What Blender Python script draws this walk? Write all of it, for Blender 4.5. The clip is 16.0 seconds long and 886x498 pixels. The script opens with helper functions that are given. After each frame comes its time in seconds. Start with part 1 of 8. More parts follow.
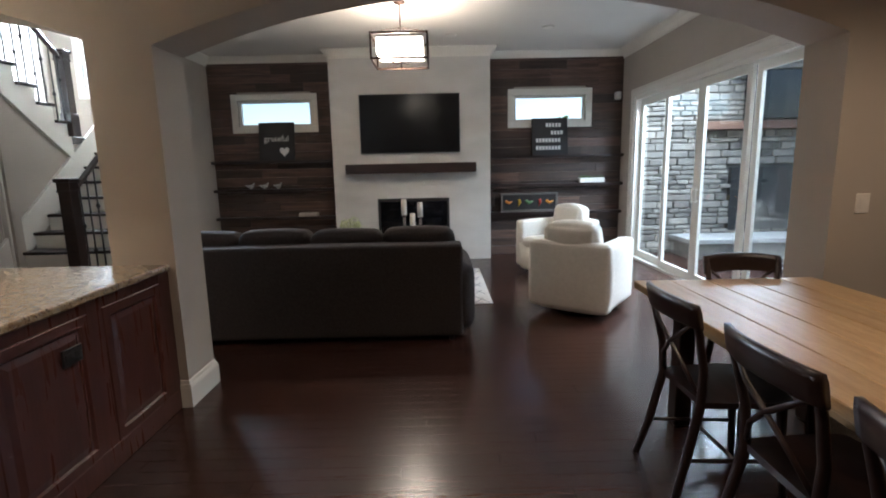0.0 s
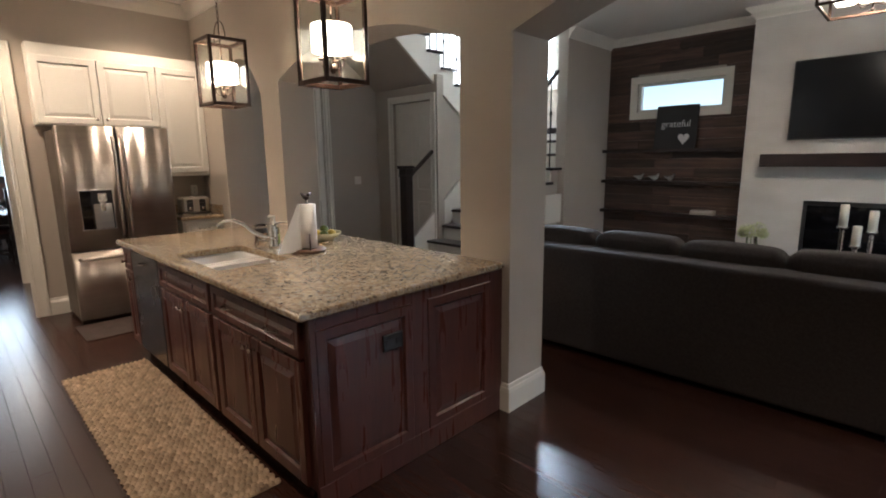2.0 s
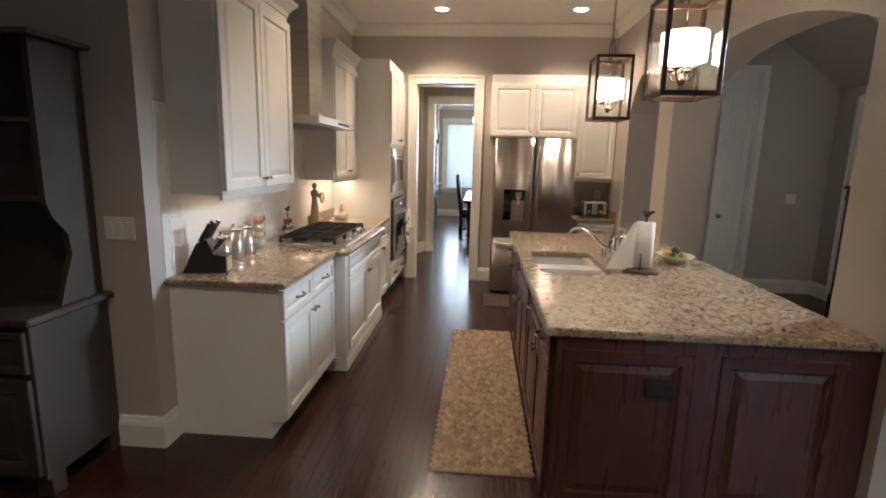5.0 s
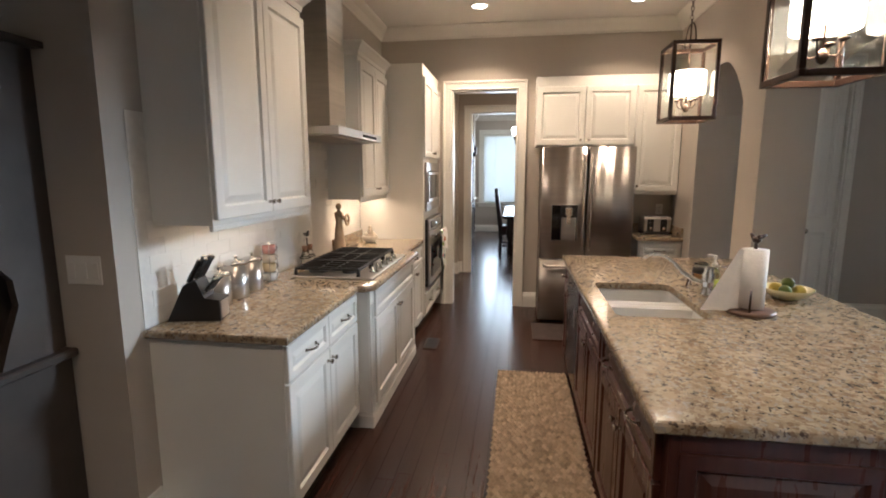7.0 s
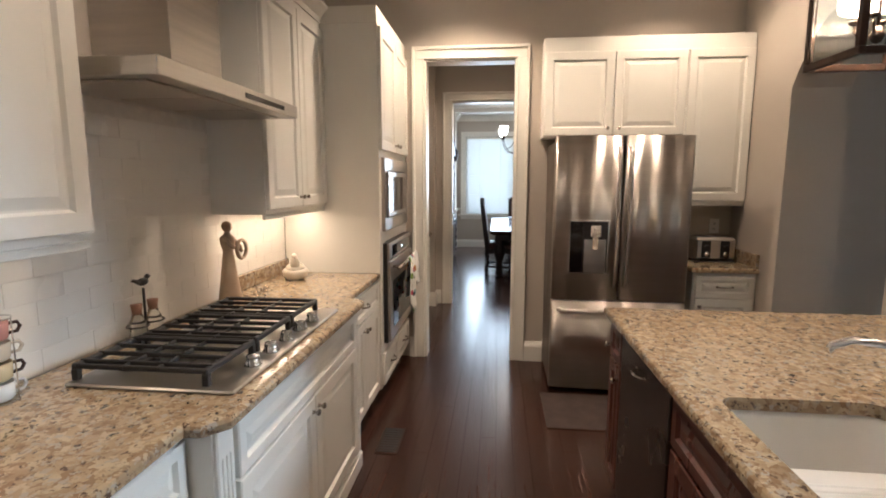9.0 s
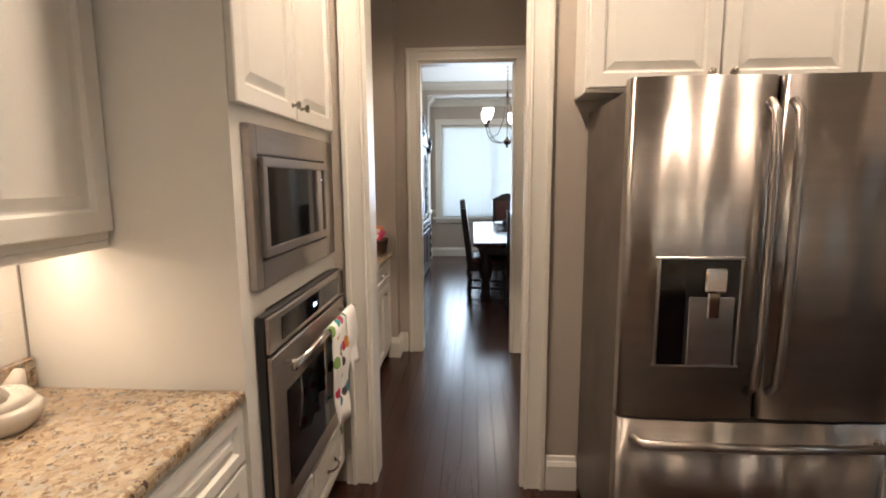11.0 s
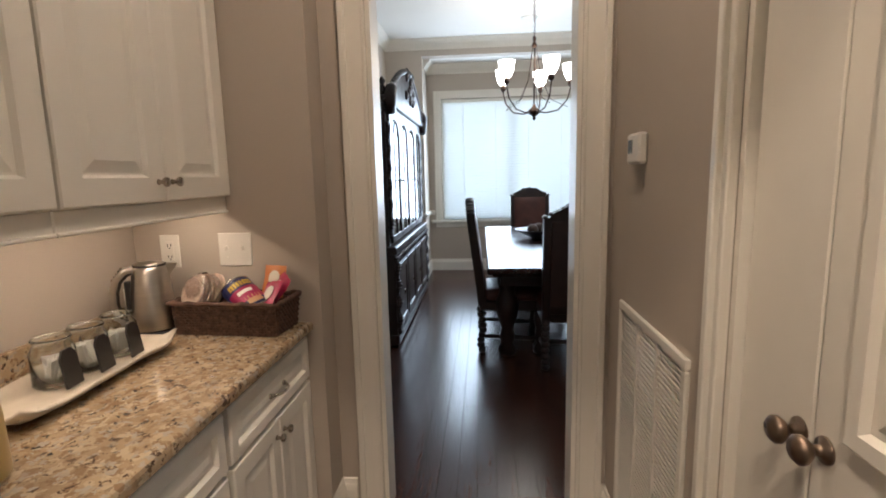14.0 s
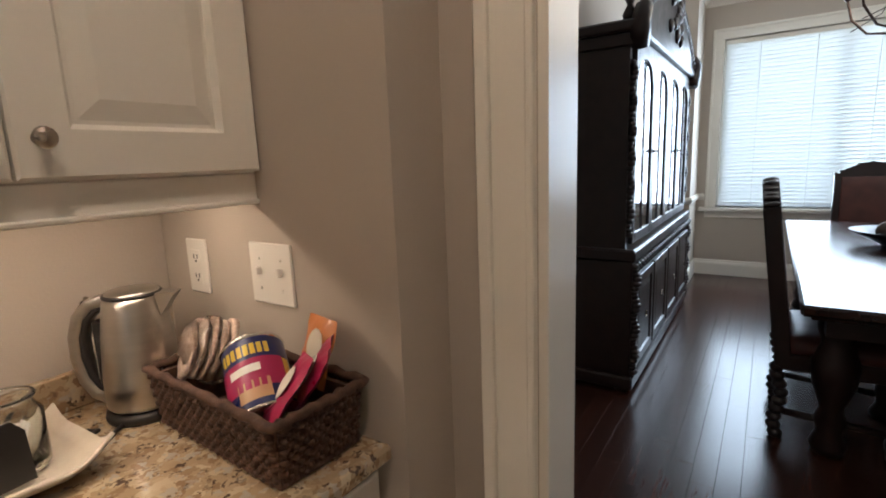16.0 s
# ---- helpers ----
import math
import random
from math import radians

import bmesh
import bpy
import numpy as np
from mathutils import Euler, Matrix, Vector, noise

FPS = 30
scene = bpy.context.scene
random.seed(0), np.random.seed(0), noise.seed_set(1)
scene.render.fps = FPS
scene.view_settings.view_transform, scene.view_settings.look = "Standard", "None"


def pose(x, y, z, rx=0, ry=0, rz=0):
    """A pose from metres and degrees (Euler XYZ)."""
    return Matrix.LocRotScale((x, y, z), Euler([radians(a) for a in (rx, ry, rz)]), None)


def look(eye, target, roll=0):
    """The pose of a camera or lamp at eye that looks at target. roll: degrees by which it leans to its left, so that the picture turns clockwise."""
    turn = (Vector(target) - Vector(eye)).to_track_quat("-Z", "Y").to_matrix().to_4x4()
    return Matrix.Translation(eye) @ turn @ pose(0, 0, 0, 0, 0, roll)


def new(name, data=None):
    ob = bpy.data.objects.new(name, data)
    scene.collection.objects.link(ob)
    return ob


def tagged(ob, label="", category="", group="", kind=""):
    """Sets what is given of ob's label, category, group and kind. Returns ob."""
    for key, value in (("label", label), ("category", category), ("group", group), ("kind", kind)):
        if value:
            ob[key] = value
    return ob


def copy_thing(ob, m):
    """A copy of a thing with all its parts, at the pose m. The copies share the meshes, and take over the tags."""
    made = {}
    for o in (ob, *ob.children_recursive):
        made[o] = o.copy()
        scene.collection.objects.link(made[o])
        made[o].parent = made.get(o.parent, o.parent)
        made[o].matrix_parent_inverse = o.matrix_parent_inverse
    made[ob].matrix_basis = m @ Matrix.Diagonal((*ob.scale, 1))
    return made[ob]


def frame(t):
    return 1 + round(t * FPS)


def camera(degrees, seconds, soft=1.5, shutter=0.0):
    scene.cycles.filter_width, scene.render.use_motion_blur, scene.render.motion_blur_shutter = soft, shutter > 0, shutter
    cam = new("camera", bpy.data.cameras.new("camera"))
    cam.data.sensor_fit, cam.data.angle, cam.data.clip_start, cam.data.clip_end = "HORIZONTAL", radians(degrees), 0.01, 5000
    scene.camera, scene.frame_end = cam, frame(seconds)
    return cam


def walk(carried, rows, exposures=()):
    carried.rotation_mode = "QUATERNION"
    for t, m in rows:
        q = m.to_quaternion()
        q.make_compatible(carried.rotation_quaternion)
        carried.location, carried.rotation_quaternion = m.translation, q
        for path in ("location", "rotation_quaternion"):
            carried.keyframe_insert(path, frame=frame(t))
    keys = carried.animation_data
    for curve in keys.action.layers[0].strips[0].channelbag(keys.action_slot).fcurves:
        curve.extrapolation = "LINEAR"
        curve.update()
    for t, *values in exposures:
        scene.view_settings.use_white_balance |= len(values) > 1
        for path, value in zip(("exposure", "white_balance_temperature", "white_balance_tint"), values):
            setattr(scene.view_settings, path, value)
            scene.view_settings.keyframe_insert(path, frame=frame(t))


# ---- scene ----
cam = camera(83.9, 16.0, soft=1.9)
EXPO, KELVIN = 0.95, 5600.0
PATH = [
    (0, (0.395, 0.19, 1.468), (0.407, 2.162, 1.135), -1.2),
    (0.5, (0.389, 0.358, 1.468), (0.031, 2.297, 1.132), -1.0),
    (1, (0.448, 0.567, 1.462), (-0.266, 2.406, 1.126), -0.8),
    (1.5, (0.489, 0.724, 1.471), (-0.597, 2.367, 1.121), -0.8),
    (2, (0.465, 0.882, 1.512), (-0.914, 2.284, 1.15), -0.7),
    (2.5, (0.444, 1.07, 1.536), (-1.173, 2.188, 1.171), -0.4),
    (3, (0.47, 1.222, 1.548), (-1.351, 1.962, 1.179), -0.4),
    (3.5, (0.568, 1.305, 1.546), (-1.36, 1.686, 1.171), -0.0),
    (4, (0.666, 1.407, 1.563), (-1.295, 1.515, 1.186), 0.5),
    (4.5, (0.728, 1.519, 1.582), (-1.235, 1.468, 1.204), 1.4),
    (7, (0.09, 1.414, 1.591), (-1.865, 1.126, 1.282), -0.0),
    (7.5, (-0.274, 1.398, 1.587), (-2.234, 1.119, 1.298), 0.1),
    (8, (-0.704, 1.325, 1.555), (-2.668, 1.064, 1.281), 0.0),
    (8.5, (-1.15, 1.288, 1.541), (-3.12, 1.069, 1.274), 0.1),
    (9, (-1.572, 1.269, 1.523), (-3.542, 1.055, 1.255), 0.1),
    (11.5, (-3.877, 1.142, 1.519), (-5.855, 1.044, 1.238), -0.4),
    (12, (-4.299, 1.132, 1.506), (-6.277, 1.05, 1.223), -0.4),
    (12.5, (-4.711, 1.154, 1.506), (-6.69, 1.085, 1.222), -0.6),
    (13, (-5.075, 1.142, 1.479), (-7.054, 1.078, 1.197), -0.7),
    (13.5, (-5.409, 1.135, 1.481), (-7.386, 1.064, 1.192), -0.9),
    (14, (-5.733, 1.137, 1.46), (-7.704, 0.974, 1.163), -1.3),
    (14.5, (-6.058, 1.09, 1.439), (-8.011, 0.793, 1.13), -1.7),
    (15, (-6.358, 1.069, 1.426), (-8.274, 0.602, 1.09), -2.3),
    (15.5, (-6.644, 1.06, 1.417), (-8.462, 0.303, 1.066), -3.1),
    (16, (-6.897, 1.018, 1.408), (-8.538, -0.071, 1.057), -2.2),
]
walk(cam, [(t, look(eye, target, roll)) for t, eye, target, roll in PATH], [(0.0, EXPO, KELVIN, 10.0), (16.0, EXPO, KELVIN, 10.0)])

# ---- light: overcast sky, soft sun, exposure ----
world = bpy.data.worlds.new("sky")
scene.world = world
world.use_nodes = True
_wn = world.node_tree
_sky = _wn.nodes.new("ShaderNodeTexSky")
_sky.sky_type, _sky.sun_disc = "NISHITA", False
_sky.sun_elevation, _sky.sun_rotation = radians(48), radians(70)
_wn.links.new(_sky.outputs[0], _wn.nodes["Background"].inputs[0])
_wn.nodes["Background"].inputs[1].default_value = 0.15
SUN = bpy.data.lights.new("sun", "SUN")
SUN.energy, SUN.angle, SUN.color = 0.7, radians(12), (1.0, 0.95, 0.88)
new("sun", SUN).matrix_world = look((20, 8, 22), (0, 0, 0))


def area(name, eye, target, w, h, watts, col):
    d = bpy.data.lights.new(name, "AREA")
    d.shape, d.size, d.size_y, d.energy, d.color = "RECTANGLE", w, h, watts, col
    ob = new(name, d)
    ob.matrix_world = look(eye, target)
    return ob


DAY = (0.84, 0.94, 1.0)
WARM = (1.0, 0.722, 0.475)
SLIDER_W, BAY_W, BLIND_W, STAIR_W = 325, 42, 38, 640
# the last two cans are unseen, added to warm the arch wall and cabinet ends
CANS = [(-5.05, 1.02, 1.05), (-5.05, 2.52, 0.6), (-2.9, 1.02, 0.55), (0.3, 1.02, 0.5), (2.6, 1.6, 0.7)]
CAN_W, PEND_W, UNDER_W, LANTERN_W, CHAND_W, PANTRY_W, PANTRY_CAN = 92, 19, 1.6, 37, 14, 2.2, 0.42

# ---- mesh kit ----


class B:
    """Collects vertices and faces of one mesh."""

    def __init__(self):
        self.v, self.f, self.s, self.weld = [], [], [], False

    def add(self, vs, fs, smooth=False, m=None):
        o = len(self.v)
        for p in vs:
            self.v.append(tuple(m @ Vector(p)) if m is not None else tuple(p))
        for f in fs:
            self.f.append([i + o for i in f])
            self.s.append(smooth)
        return self

    def box(self, x0, y0, z0, x1, y1, z1, c=0.0, m=None):
        if x0 > x1:
            x0, x1 = x1, x0
        if y0 > y1:
            y0, y1 = y1, y0
        if z0 > z1:
            z0, z1 = z1, z0
        c = min(c, (x1 - x0) * 0.45, (y1 - y0) * 0.45, (z1 - z0) * 0.45)
        if c <= 0:
            vs = [(x, y, z) for z in (z0, z1) for y in (y0, y1) for x in (x0, x1)]
            fs = [(0, 2, 3, 1), (4, 5, 7, 6), (0, 1, 5, 4), (2, 6, 7, 3), (0, 4, 6, 2), (1, 3, 7, 5)]
            return self.add(vs, fs, False, m)
        vs, fs, ix = [], [], {}
        lo, hi = (x0, y0, z0), (x1, y1, z1)
        for i in range(8):
            s = (i & 1, i >> 1 & 1, i >> 2 & 1)
            for a in range(3):
                ix[(s, a)] = len(vs)
                vs.append(tuple((hi[k] if s[k] else lo[k]) if k == a else (hi[k] - c if s[k] else lo[k] + c) for k in range(3)))
        for a in range(3):
            b, d = (a + 1) % 3, (a + 2) % 3
            for e in (0, 1):
                q = []
                for u, w in ((0, 0), (1, 0), (1, 1), (0, 1)):
                    s = [0, 0, 0]
                    s[a], s[b], s[d] = e, u, w
                    q.append(ix[(tuple(s), a)])
                fs.append(q if e else q[::-1])
            for u in (0, 1):
                for w in (0, 1):
                    s0, s1 = [0, 0, 0], [0, 0, 0]
                    s0[b], s0[d], s1[b], s1[d] = u, w, u, w
                    s1[a] = 1
                    s0, s1 = tuple(s0), tuple(s1)
                    q = [ix[(s0, b)], ix[(s1, b)], ix[(s1, d)], ix[(s0, d)]]
                    fs.append(q if u != w else q[::-1])
        for i in range(8):
            s = (i & 1, i >> 1 & 1, i >> 2 & 1)
            q = [ix[(s, 0)], ix[(s, 1)], ix[(s, 2)]]
            fs.append(q if sum(s) % 2 else q[::-1])
        return self.add(vs, fs, False, m)

    def lathe(self, prof, c=(0, 0, 0), n=20, m=None, smooth=True, turn=2 * math.pi):
        """prof: (radius, z) from the bottom up, turned about z through c."""
        vs, fs = [], []
        for r, z in prof:
            for k in range(n):
                a = turn * k / n
                vs.append((c[0] + r * math.cos(a), c[1] + r * math.sin(a), c[2] + z))
        for j in range(len(prof) - 1):
            for k in range(n):
                k2 = (k + 1) % n
                fs.append((j * n + k, j * n + k2, (j + 1) * n + k2, (j + 1) * n + k))
        if prof[0][0] > 1e-5:
            fs.append(tuple(range(n - 1, -1, -1)))
        if prof[-1][0] > 1e-5:
            fs.append(tuple((len(prof) - 1) * n + k for k in range(n)))
        return self.add(vs, fs, smooth, m)

    def cyl(self, p, q, r, n=12, r2=None, smooth=True):
        return self.tube([p, q], [r, r if r2 is None else r2], n, smooth=smooth)

    def tube(self, pts, r, n=8, closed=False, smooth=True):
        pts = [Vector(p) for p in pts]
        rs = r if isinstance(r, (list, tuple)) else [r] * len(pts)
        vs, fs, up, num = [], [], None, len(pts)
        for i, p in enumerate(pts):
            if closed:
                d = pts[(i + 1) % num] - pts[i - 1]
            else:
                d = pts[min(i + 1, num - 1)] - pts[max(i - 1, 0)]
            d.normalize()
            if up is None:
                up = d.orthogonal().normalized()
            up = (up - d * up.dot(d))
            up = up.normalized() if up.length > 1e-6 else d.orthogonal().normalized()
            side = d.cross(up)
            for k in range(n):
                a = 2 * math.pi * k / n
                vs.append(p + (up * math.cos(a) + side * math.sin(a)) * rs[i])
        for j in range(num if closed else num - 1):
            j2 = (j + 1) % num
            for k in range(n):
                k2 = (k + 1) % n
                fs.append((j * n + k, j * n + k2, j2 * n + k2, j2 * n + k))
        if not closed:
            fs.append(tuple(range(n - 1, -1, -1)))
            fs.append(tuple((num - 1) * n + k for k in range(n)))
        return self.add(vs, fs, smooth)

    def prism(self, poly, a, b, axis="y", m=None, smooth=False):
        """poly in the two other axes, in order (xz for y, yz for x, xy for z), pushed from a to b."""
        num = len(poly)
        put = {"y": lambda p, q: (p[0], q, p[1]), "x": lambda p, q: (q, p[0], p[1]), "z": lambda p, q: (p[0], p[1], q)}[axis]
        vs = [put(p, a) for p in poly] + [put(p, b) for p in poly]
        fs = [tuple(range(num - 1, -1, -1)), tuple(range(num, 2 * num))]
        for k in range(num):
            k2 = (k + 1) % num
            fs.append((k, k2, num + k2, num + k))
        return self.add(vs, fs, smooth, m)

    def sweep(self, prof, path, up=(0, 0, 1)):
        """A moulding: prof of (out, up) swept along straight points of a level path; out is to the path's right."""
        pts = [Vector(p) for p in path]
        num, k = len(pts), len(prof)
        vs, fs = [], []
        for i in range(num):
            a = (pts[i] - pts[i - 1]).normalized() if i else (pts[1] - pts[0]).normalized()
            b = (pts[i + 1] - pts[i]).normalized() if i < num - 1 else a
            ra, rb = Vector((a.y, -a.x, 0)), Vector((b.y, -b.x, 0))
            d = (ra + rb).normalized()
            d = d / max(0.3, d.dot(ra))
            for o, z in prof:
                vs.append(pts[i] + d * o + Vector((0, 0, z)))
        for i in range(num - 1):
            for j in range(k):
                j2 = (j + 1) % k
                fs.append((i * k + j, i * k + j2, (i + 1) * k + j2, (i + 1) * k + j))
        fs.append(tuple(range(k - 1, -1, -1)))
        fs.append(tuple((num - 1) * k + j for j in range(k)))
        return self.add(vs, fs)

    def ball(self, c, rx, ry, rz, n=14, k=8, m=None):
        prof = [(math.sin(math.pi * j / k), -math.cos(math.pi * j / k)) for j in range(k + 1)]
        vs, fs = [], []
        for r, z in prof:
            for i in range(n):
                a = 2 * math.pi * i / n
                vs.append((c[0] + rx * r * math.cos(a), c[1] + ry * r * math.sin(a), c[2] + rz * z))
        for j in range(k):
            for i in range(n):
                i2 = (i + 1) % n
                fs.append((j * n + i, j * n + i2, (j + 1) * n + i2, (j + 1) * n + i))
        return self.add(vs, fs, True, m)

    def cushion(self, x0, y0, z0, x1, y1, z1, puff=0.03, n=6, m=None, r=0.05):
        """A soft block with rounded edges and bulging faces."""
        self.weld = True
        c = Vector(((x0 + x1) / 2, (y0 + y1) / 2, (z0 + z1) / 2))
        h = [(x1 - x0) / 2, (y1 - y0) / 2, (z1 - z0) / 2]
        r = min(r, 0.48 * min(h) * 2)
        def steps(k):
            w = h[k] - r
            return [-h[k], -h[k] + r * 0.25, -h[k] + r * 0.6, *(-w + 2 * w * i / n for i in range(n + 1)), h[k] - r * 0.6, h[k] - r * 0.25, h[k]]
        for a in range(3):
            b, d = (a + 1) % 3, (a + 2) % 3
            sb, sd = steps(b), steps(d)
            for e in (-1, 1):
                vs, fs = [], []
                for u in sb:
                    for w in sd:
                        q = [0, 0, 0]
                        q[a], q[b], q[d] = e * h[a], u, w
                        inner = [max(-h[k] + r, min(h[k] - r, q[k])) for k in range(3)]
                        v = Vector([q[k] - inner[k] for k in range(3)])
                        p = Vector(inner) + v.normalized() * r
                        p[a] += e * puff * (1 - (u / h[b]) ** 2) * (1 - (w / h[d]) ** 2)
                        vs.append(c + p)
                k2 = len(sd)
                for i in range(len(sb) - 1):
                    for j in range(k2 - 1):
                        f = (i * k2 + j, (i + 1) * k2 + j, (i + 1) * k2 + j + 1, i * k2 + j + 1)
                        fs.append(f if e > 0 else f[::-1])
                self.add(vs, fs, True, m)
        return self

    def mesh(self, name):
        me = bpy.data.meshes.new(name)
        me.from_pydata(self.v, [], self.f)
        me.polygons.foreach_set("use_smooth", self.s)
        if self.weld:
            bm = bmesh.new()
            bm.from_mesh(me)
            bmesh.ops.remove_doubles(bm, verts=bm.verts, dist=0.0002)
            bm.to_mesh(me)
            bm.free()
        me.update()
        return me


def link(name, b, material):
    me = b.mesh(name)
    me.materials.append(material)
    return new(name, me)


def part(name, b, material, parent, label=""):
    ob = link(name, b, material)
    ob.parent = parent
    return tagged(ob, label) if label else ob


def thing(name, label, category, at=(0, 0, 0), rz=0.0, group="", kind=""):
    ob = new(name)
    ob.empty_display_size = 0.1
    ob.matrix_basis = pose(at[0], at[1], at[2], 0, 0, rz)
    return tagged(ob, label, category, group, kind)


def solid(name, b, material, label, category, at=None, group="", kind="", rz=0.0):
    """A thing that is one mesh."""
    ob = link(name, b, material)
    if at is not None:
        ob.matrix_basis = pose(at[0], at[1], at[2], 0, 0, rz)
    return tagged(ob, label, category, group, kind)


def structure(name, b, material, label="", category=""):
    return tagged(link(name, b, material), label, category or "wall", kind="structure")


def piece(me, parent, at, rot=None):
    ob = new(me.name, me)
    ob.matrix_basis = Matrix.LocRotScale(at, rot, None)
    ob.parent = parent
    return ob


# ---- materials ----


def mat(name, c1, c2=None, scale=6.0, rough=0.5, metal=0.0, bump=0.0, bscale=60.0, stretch=(1, 1, 1), rvar=0.1, detail=4.0, random_tint=0.0, coat=0.0, spec=0.5, fine=0.0, sheen=0.0):
    m = bpy.data.materials.new(name)
    m.use_nodes = True
    nt = m.node_tree
    p = nt.nodes["Principled BSDF"]
    p.inputs["Metallic"].default_value = metal
    p.inputs["Specular IOR Level"].default_value = spec
    p.inputs["Coat Weight"].default_value = coat
    p.inputs["Coat Roughness"].default_value = 0.12
    if sheen:
        p.inputs["Sheen Weight"].default_value = sheen
    tc = nt.nodes.new("ShaderNodeTexCoord")
    mp = nt.nodes.new("ShaderNodeMapping")
    mp.inputs["Scale"].default_value = stretch
    nt.links.new(tc.outputs["Object"], mp.inputs[0])
    nz = nt.nodes.new("ShaderNodeTexNoise")
    nz.inputs["Scale"].default_value, nz.inputs["Detail"].default_value = scale, detail
    nt.links.new(mp.outputs[0], nz.inputs["Vector"])
    ramp = nt.nodes.new("ShaderNodeValToRGB")
    c2 = c2 or tuple(x * 0.9 for x in c1)
    ramp.color_ramp.elements[0].position, ramp.color_ramp.elements[1].position = 0.3, 0.7
    ramp.color_ramp.elements[0].color, ramp.color_ramp.elements[1].color = (*c1, 1), (*c2, 1)
    nt.links.new(nz.outputs[0], ramp.inputs[0])
    col = ramp.outputs[0]
    n2 = nt.nodes.new("ShaderNodeTexNoise")
    n2.inputs["Scale"].default_value, n2.inputs["Detail"].default_value = bscale, 3.0
    nt.links.new(mp.outputs[0], n2.inputs["Vector"])
    if fine:
        mx = nt.nodes.new("ShaderNodeMix")
        mx.data_type, mx.blend_type = "RGBA", "OVERLAY"
        mx.inputs[0].default_value = fine
        nt.links.new(col, mx.inputs[6])
        nt.links.new(n2.outputs[0], mx.inputs[7])
        col = mx.outputs[2]
    if random_tint:
        oi = nt.nodes.new("ShaderNodeObjectInfo")
        geo = nt.nodes.new("ShaderNodeNewGeometry")
        ad = nt.nodes.new("ShaderNodeMath")
        ad.operation = "ADD"
        nt.links.new(oi.outputs["Random"], ad.inputs[0])
        nt.links.new(geo.outputs["Random Per Island"], ad.inputs[1])
        fr = nt.nodes.new("ShaderNodeMath")
        fr.operation = "FRACT"
        nt.links.new(ad.outputs[0], fr.inputs[0])
        mr = nt.nodes.new("ShaderNodeMapRange")
        mr.inputs["To Min"].default_value, mr.inputs["To Max"].default_value = 1 - random_tint, 1 + random_tint
        nt.links.new(fr.outputs[0], mr.inputs["Value"])
        hs = nt.nodes.new("ShaderNodeHueSaturation")
        nt.links.new(mr.outputs[0], hs.inputs["Value"])
        nt.links.new(col, hs.inputs["Color"])
        col = hs.outputs[0]
        va = nt.nodes.new("ShaderNodeVectorMath")
        va.operation = "ADD"
        sc = nt.nodes.new("ShaderNodeVectorMath")
        sc.operation = "SCALE"
        cb = nt.nodes.new("ShaderNodeCombineXYZ")
        for k in range(3):
            nt.links.new(fr.outputs[0], cb.inputs[k])
        nt.links.new(cb.outputs[0], sc.inputs[0])
        sc.inputs["Scale"].default_value = 37.0
        nt.links.new(mp.outputs[0], va.inputs[0])
        nt.links.new(sc.outputs[0], va.inputs[1])
        nt.links.new(va.outputs[0], nz.inputs["Vector"])
        nt.links.new(va.outputs[0], n2.inputs["Vector"])
    nt.links.new(col, p.inputs["Base Color"])
    rr = nt.nodes.new("ShaderNodeMapRange")
    rr.inputs["To Min"].default_value, rr.inputs["To Max"].default_value = max(0.02, rough - rvar), min(1, rough + rvar)
    nt.links.new(nz.outputs[0], rr.inputs["Value"])
    nt.links.new(rr.outputs[0], p.inputs["Roughness"])
    if bump:
        bp = nt.nodes.new("ShaderNodeBump")
        bp.inputs["Strength"].default_value, bp.inputs["Distance"].default_value = bump, 0.004
        nt.links.new(n2.outputs[0], bp.inputs["Height"])
        nt.links.new(bp.outputs[0], p.inputs["Normal"])
    return m


def glow(name, col, strength, base=None):
    m = bpy.data.materials.new(name)
    m.use_nodes = True
    p = m.node_tree.nodes["Principled BSDF"]
    p.inputs["Base Color"].default_value = (*(base or col), 1)
    p.inputs["Emission Color"].default_value = (*col, 1)
    p.inputs["Emission Strength"].default_value = strength
    p.inputs["Roughness"].default_value = 0.6
    return m


def glass(name, col=(0.95, 0.98, 0.97), rough=0.0):
    m = bpy.data.materials.new(name)
    m.use_nodes = True
    p = m.node_tree.nodes["Principled BSDF"]
    p.inputs["Base Color"].default_value = (*col, 1)
    p.inputs["Transmission Weight"].default_value = 1.0
    p.inputs["Roughness"].default_value, p.inputs["IOR"].default_value = rough, 1.45
    return m


def translucent(name, col):
    m = bpy.data.materials.new(name)
    m.use_nodes = True
    nt = m.node_tree
    out = nt.nodes["Material Output"]
    nt.nodes.remove(nt.nodes["Principled BSDF"])
    d, t, x = nt.nodes.new("ShaderNodeBsdfDiffuse"), nt.nodes.new("ShaderNodeBsdfTranslucent"), nt.nodes.new("ShaderNodeMixShader")
    d.inputs[0].default_value = t.inputs[0].default_value = (*col, 1)
    x.inputs[0].default_value = 0.6
    nt.links.new(d.outputs[0], x.inputs[1])
    nt.links.new(t.outputs[0], x.inputs[2])
    nt.links.new(x.outputs[0], out.inputs[0])
    return m


